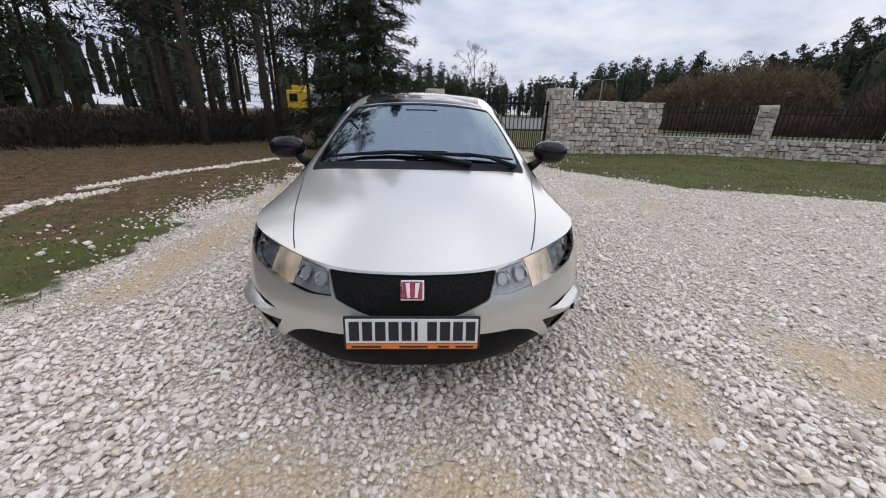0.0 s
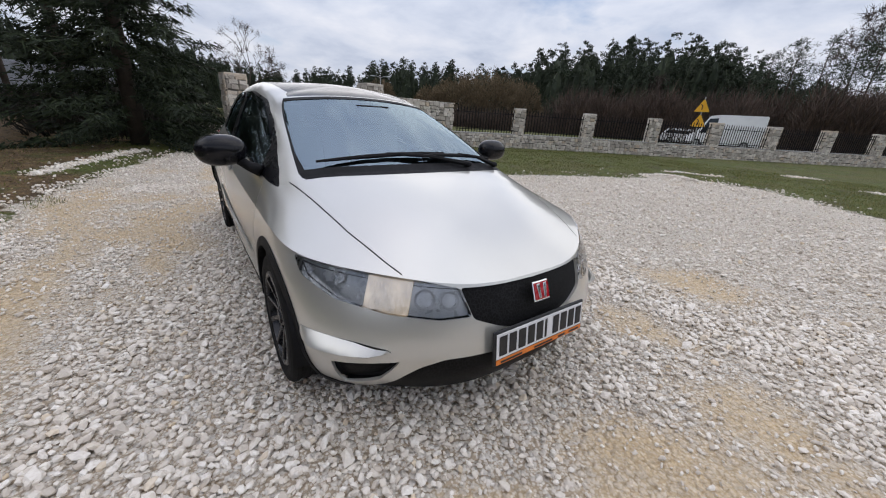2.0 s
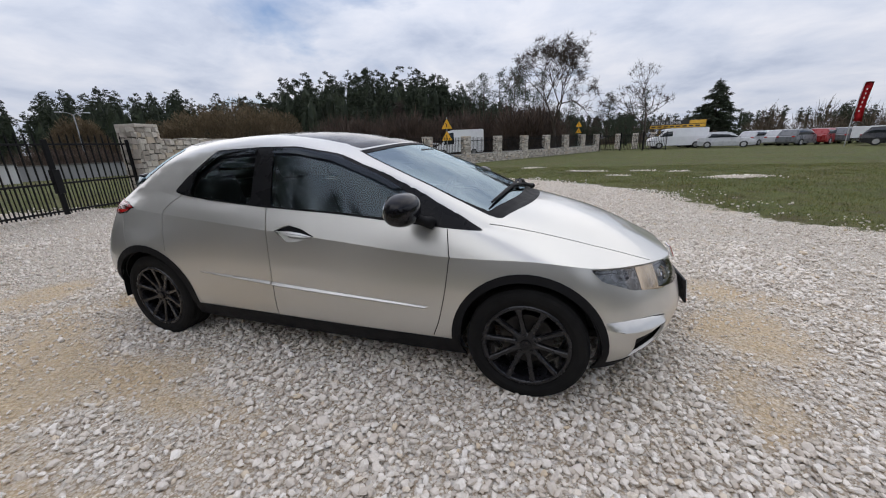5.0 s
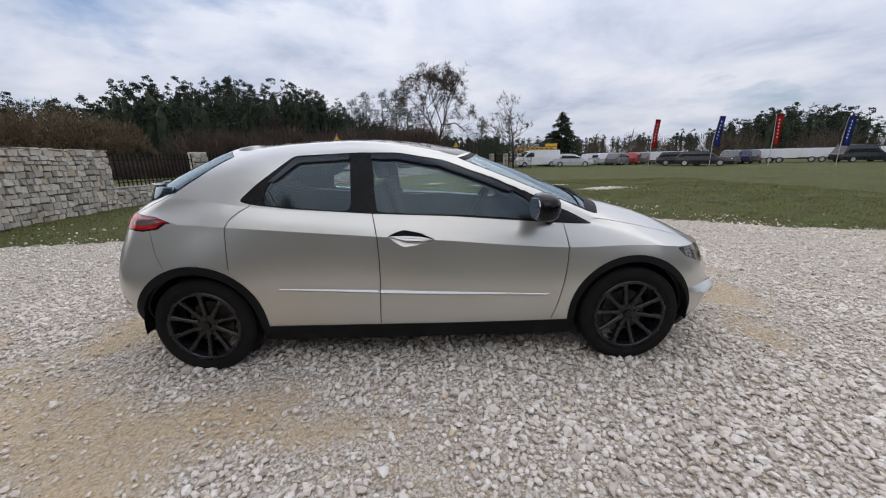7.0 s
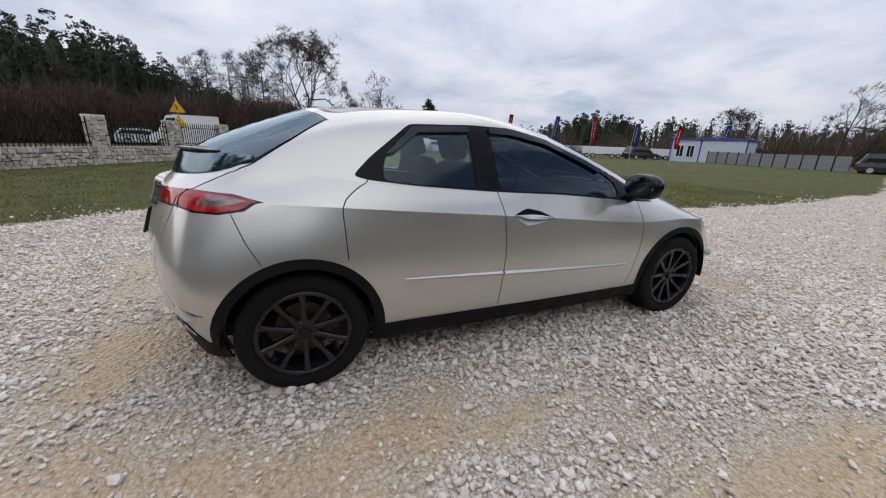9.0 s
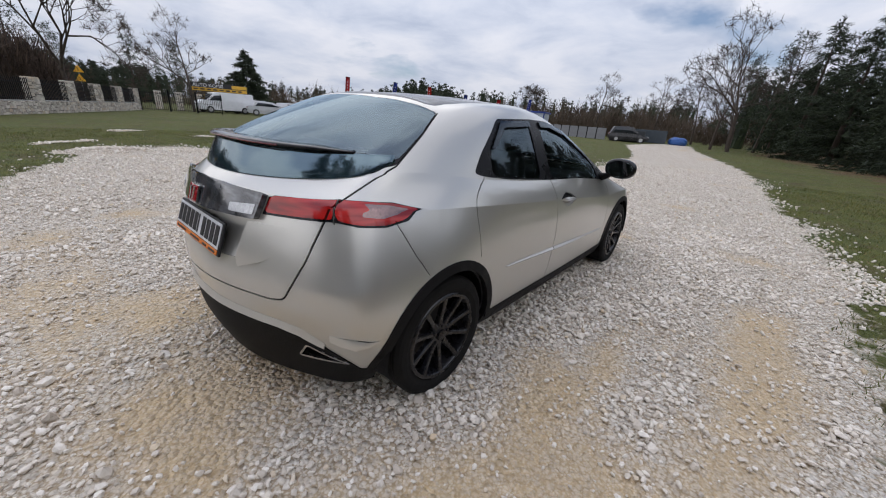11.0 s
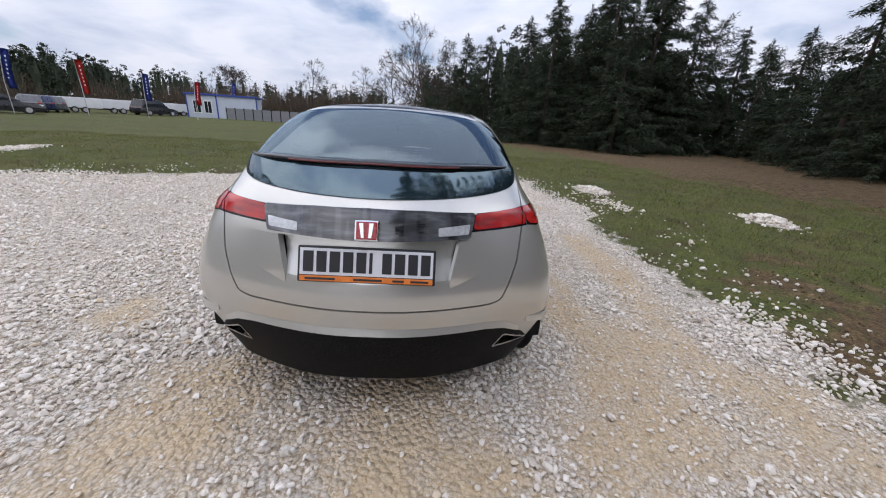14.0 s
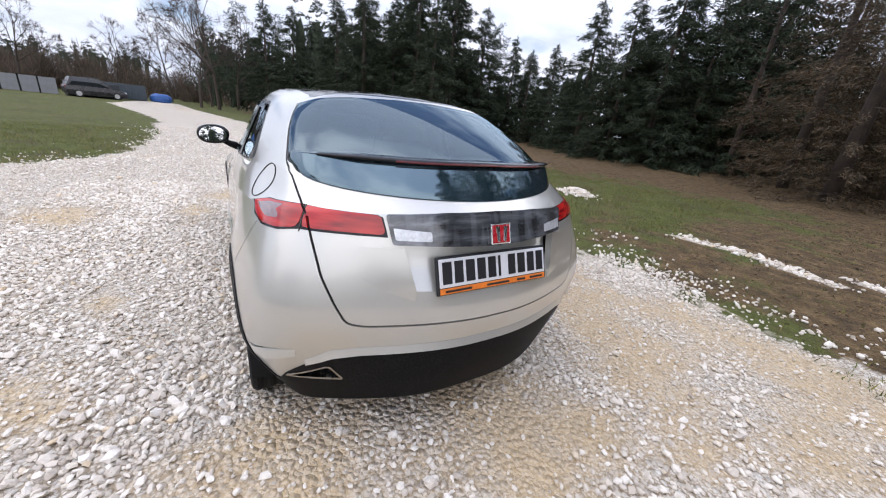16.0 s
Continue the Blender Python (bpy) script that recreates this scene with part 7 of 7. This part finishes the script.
# number plates: white boards, dark bars for the writing, an orange foot
def plate(m):
    body = part("number_plate", block(-.266, .266, -.012, 0, -.074, .066, .006), PLATE_INK, car, "white dealer plate in a black frame")
    body.matrix_basis = m
    white = part("plate_face", block(-.256, .256, -.0155, -.0125, -.046, .057, .001, segments=1), PLATE_WHITE, body)
    x = -.243
    for wide in (.039, .038, .040, .039, .038, .012, 0, .037, .040, .038, .037):
        if not wide:
            x += .026
            continue
        part("plate_bar", block(x, x + wide, -.018, -.016, -.034, .046, .0008, segments=1), PLATE_INK, body)
        x += wide + .0116
    part("plate_foot", block(-.256, .256, -.0155, -.0125, -.070, -.049, .001, segments=1), PLATE_ORANGE, body, "orange strip with dark bars")
    for a, b in ((-.05, .06), (.10, .145), (-.235, -.12), (.17, .24)):
        part("plate_bar", block(a, b, -.018, -.016, -.064, -.056, .0008, segments=1), PLATE_INK, body)


plate(pose(2.122, 0, .437, -7, 0, 90))
plate(pose(-1.996, 0, .774, -18.5, 0, -90))


def emblem(m, w, h):
    frame_bm = block(-w, w, -.006, 0, -h, h, .006)
    badge = part("emblem", frame_bm, CHROME, car, "red badge in a bright frame")
    badge.matrix_basis = m
    part("emblem_field", block(-w * .84, w * .84, -.009, -.0062, -h * .84, h * .84, .004), EMBLEM_RED, badge)
    for s in (-1, 1):
        bm = block(-.008, .008, -.013, -.0092, -h * .72, h * .72, .002)
        for v in bm.verts:
            v.co.x = v.co.x * (1 + .25 * v.co.z / h) + s * (w * .36 + .08 * w * v.co.z / h)
        part("emblem_bar", bm, CHROME, badge)


emblem(pose(2.088, 0, .598, -22, 0, 90), .046, .040)
emblem(pose(-1.999, 0, .913, -17, 0, -90), .046, .040)

# the steep lower rear window, and the spoiler that lies on its top edge
def hatch_rows():
    """Foot and top of the lower window from one side to the other, and the level way inwards at each."""
    half = []
    knots = sorted(uv_near(p, [0, 1, 2], 10, 13, 5.5, 7.4) for p in ((-1.895, 0, 1.002), (-1.84, .3, 1.010), (-1.73, .50, 1.024), (-1.635, .60, 1.046), (-1.545, .648, 1.078), (-1.465, .662, 1.104)))
    ku, kv = [k[0] for k in knots], [k[1] for k in knots]
    for f in np.linspace(0, 1, 30):
        u = 13 + (ku[0] - 13) * f
        v = sum(float(np.interp(u + d, ku, kv)) for d in (-.25, -.1, 0, .1, .25)) / 5 if f < .93 else float(np.interp(u, ku, kv))
        foot, n = body_point(u, v)[0] + body_normal(u, max(v, 6.02))[0] * .002, body_normal(u, max(v, 6.02))[0]
        inward = -np.array((n[0], n[1] * .6, 0)) / max(math.hypot(n[0], n[1] * .6), 1e-6)
        k = min(1.0, (1 - f) * 8 + .15)
        high = max(.022, 1.138 - .012 * f - foot[2])
        half.append((foot, foot + inward * .46 * high + np.array((0, 0, high)), inward, k))
    flip = [(a * MIRROR, b * MIRROR, c * MIRROR, k) for a, b, c, k in half[1:]]
    return flip[::-1] + half


HATCH_ROWS = hatch_rows()


def ribbon(sections, closed=True):
    bm = bmesh.new()
    rows = [[bm.verts.new(tuple(q)) for q in row] for row in sections]
    n = len(rows[0])
    for p, q in zip(rows, rows[1:]):
        for k in range(n if closed else n - 1):
            bm.faces.new((p[k], p[(k + 1) % n], q[(k + 1) % n], q[k]))
    if closed:
        bm.faces.new(rows[0][::-1])
        bm.faces.new(rows[-1])
    bmesh.ops.recalc_face_normals(bm, faces=bm.faces)
    return bm


UP = np.array((0, 0, 1.0))
bm = ribbon([(a, a * .97 + b * .03 - i * .001, a * .66 + b * .34 - i * .003, a * .33 + b * .67 - i * .003, a * .04 + b * .96 - i * .001, b, b + i * .02 * k - UP * .002, a + i * .02 * k) for a, b, i, k in HATCH_ROWS])
part("lower_rear_window", bm, LOWER_GLASS, car, "dark tinted lower rear window", True)
FIN_ROWS = [(a, b, i, min(1.0, max(.08, (.60 - abs(b[1])) * 7))) for a, b, i, k in HATCH_ROWS if abs(b[1]) < .585]
bm = ribbon([(b - i * (.004 + .016 * k) + UP * .002, b - i * (.006 + .018 * k) + UP * (.003 + .006 * k), b - i * (.004 + .012 * k) + UP * (.005 + .009 * k),
              b + i * (.02 * k) + UP * (.005 + .010 * k), b + i * (.01 + .045 * k) + UP * (.006 + .010 * k), b + i * (.01 + .045 * k) - UP * .01) for a, b, i, k in FIN_ROWS])
spoiler = part("rear_spoiler", bm, GLOSS_BLACK, car, "gloss black rear spoiler", True)
mid_rows = [r for r in HATCH_ROWS if abs(r[0][1]) < .36]
bm = ribbon([(b - i * (.0255 * k) + UP * .003, b - i * (.0265 * k) + UP * .007, b - i * (.021 * k) + UP * .011, b - i * (.016 * k) + UP * .006) for a, b, i, k in mid_rows])
part("brake_light", bm, worn("dark_red_lens", (.10, .008, .01), .15, bump=0, scale=30), spoiler, "dark red high brake light")


# wipers
def wiper(u0, v0, s0, u1, v1, s1, pivot):
    a, b = on_body(u0, v0, s0, .022), on_body(u1, v1, s1, .022)
    mid = (a + b) / 2
    blade = part("wiper", tube([a.lerp(b, t) + Vector((.02 * math.sin(t * math.pi), 0, .012 * math.sin(t * math.pi))) for t in (0, .2, .4, .6, .8, 1)], [.006, .010, .012, .012, .010, .006], 6), PLASTIC, car)
    q = on_body(*pivot, .02)
    part("wiper_arm", tube([q, q.lerp(mid, .5) + Vector((.01, 0, .025)), mid + Vector((.015, 0, .02))], [.016, .011, .008], 6), PLASTIC, blade)
    part("wiper_pivot", ellipsoid(q, (.024, .024, .018), rings=6, steps=10), PLASTIC, blade)


wiper(1.85, 6.2, -1, .55, 6.30, 1, (.95, 6.03, 1))
wiper(.1, 6.24, -1, 1.95, 6.22, 1, (1.85, 6.03, 1))


# headlamps: bowl, stepped reflectors and the lit side lamp behind the glass
BOWL = worn("lamp_bowl", (.60, .61, .62), .32, .3, scale=9, spread=.25, grain=20, bump=.25)


def head_interior(s, n):
    sub = TRI[WHICH == n]
    lamp = [ob for ob in parts["headlamp"] if (sum(v.co.y for v in ob.data.vertices) > 0) == (s > 0)][0]
    for name, a, b, mat, deep, label in (("lamp_reflector", -1, .455, BOWL, -.03, ""), ("lit_reflector", .455, .70, LIT, -.026, "warm lit reflector"), ("lamp_end", .70, 2, LAMP_DARK, -.03, "dark outer end of the lamp")):
        me = skin_mesh("t", UV, sub, deep, -.03, (s,))
        bm = bmesh.new()
        bm.from_mesh(me)
        for at_y, keep_out in ((a, True), (b, False)):                   # cut cleanly where one bowl meets the next
            bmesh.ops.bisect_plane(bm, geom=bm.verts[:] + bm.edges[:] + bm.faces[:], plane_co=(1.88, s * at_y, 0), plane_no=(-.75, s * .66, 0), clear_inner=keep_out, clear_outer=not keep_out)
        part(name, bm, mat, lamp, label, True)
    for at, r in (((1.99, .375, .60), .034), ((1.945, .455, .603), .038), ((1.74, .70, .66), .024)):
        u, v = uv_near(at, [0, 1, 2])
        p = on_body(u, v, s, -.022)
        nrm = Vector(body_normal(u, v)[0] * np.array((1, s, 1)))
        turn = nrm.to_track_quat("X", "Z").to_matrix().to_4x4()
        bm = lathe([(r, .012), (r * .96, .002), (r * .7, -.012), (r * .35, -.018), (0, -.018)], 24, "x", closed=False)
        part("lamp_ring", bm, CHROME, lamp, "", True, Matrix.Translation(p) @ turn)


for n, spec in enumerate(REGIONS):
    if spec[0] == "headlamp":
        head_interior(1, n)
        head_interior(-1, n)

# fuel flap, on the car's left quarter only
cu, cv = uv_near((-1.38, .755, 1.01), [0, 1, 2])
c, nn = Vector(body_point(cu, cv)[0]), Vector(body_normal(cu, cv)[0])
e1 = nn.cross(Vector((0, 0, 1))).normalized()
e2 = nn.cross(e1)
loop = []
for i in range(33):
    a = 2 * math.pi * i / 32
    q = c + e1 * .085 * math.cos(a) + e2 * .075 * math.sin(a)
    loop.append(on_body(*uv_near(tuple(q), [0, 1, 2]), 1, .0005))
part("fuel_flap_gap", tube(loop, .0025, 4), GAP, car)


# cabin
def car_seat(x, y, name="seat"):
    bm = block(x - .25, x + .27, y - .24, y + .24, .38, .58, .06, segments=3)
    seat = part(name, bm, SEAT_CLOTH, car, smooth=True)
    bm = block(-.06, .06, -.235, .235, 0, .60, .05, segments=3)
    part("seat_back", bm, SEAT_CLOTH, seat, smooth=True, m=pose(x - .24, y, .52, 0, -18, 0))
    bm = block(-.045, .045, -.13, .13, .62, .79, .04, segments=3)
    part("headrest", bm, SEAT_CLOTH, seat, smooth=True, m=pose(x - .24, y, .52, 0, -18, 0))


car_seat(.10, .36)
car_seat(.10, -.36)
car_seat(-.78, .36, "rear_seat")
car_seat(-.78, -.36, "rear_seat")
bm = block(.58, 1.08, -.68, .68, .62, .885, .06, segments=3)
dash = part("dashboard", bm, LINING, car, smooth=True)
bm = bmesh.new()
rows = []
for i in range(32):
    a = 2 * math.pi * i / 32
    rows.append([bm.verts.new(((.185 + .016 * math.cos(b)) * math.cos(a), (.185 + .016 * math.cos(b)) * math.sin(a), .016 * math.sin(b))) for b in (2 * math.pi * k / 8 for k in range(8))])
for i in range(32):
    p, q = rows[i], rows[(i + 1) % 32]
    for k in range(8):
        bm.faces.new((p[k], p[(k + 1) % 8], q[(k + 1) % 8], q[k]))
block(-.18, .18, -.02, .02, -.01, .01, .006, bm)
ellipsoid((0, 0, 0), (.07, .06, .03), bm)
part("steering_wheel", bm, LINING, car, smooth=True, m=pose(.50, .36, .86, 0, -62, 0))
bm = block(-1.75, .6, -.66, .66, .25, .33, .02)
block(-1.72, -1.12, -.6, .6, .33, .82, .04, bm)
part("cabin_floor", bm, LINING, car)
part("inner_mirror", block(.50, .52, -.12, .12, 1.195, 1.255, .012), PLASTIC, car)
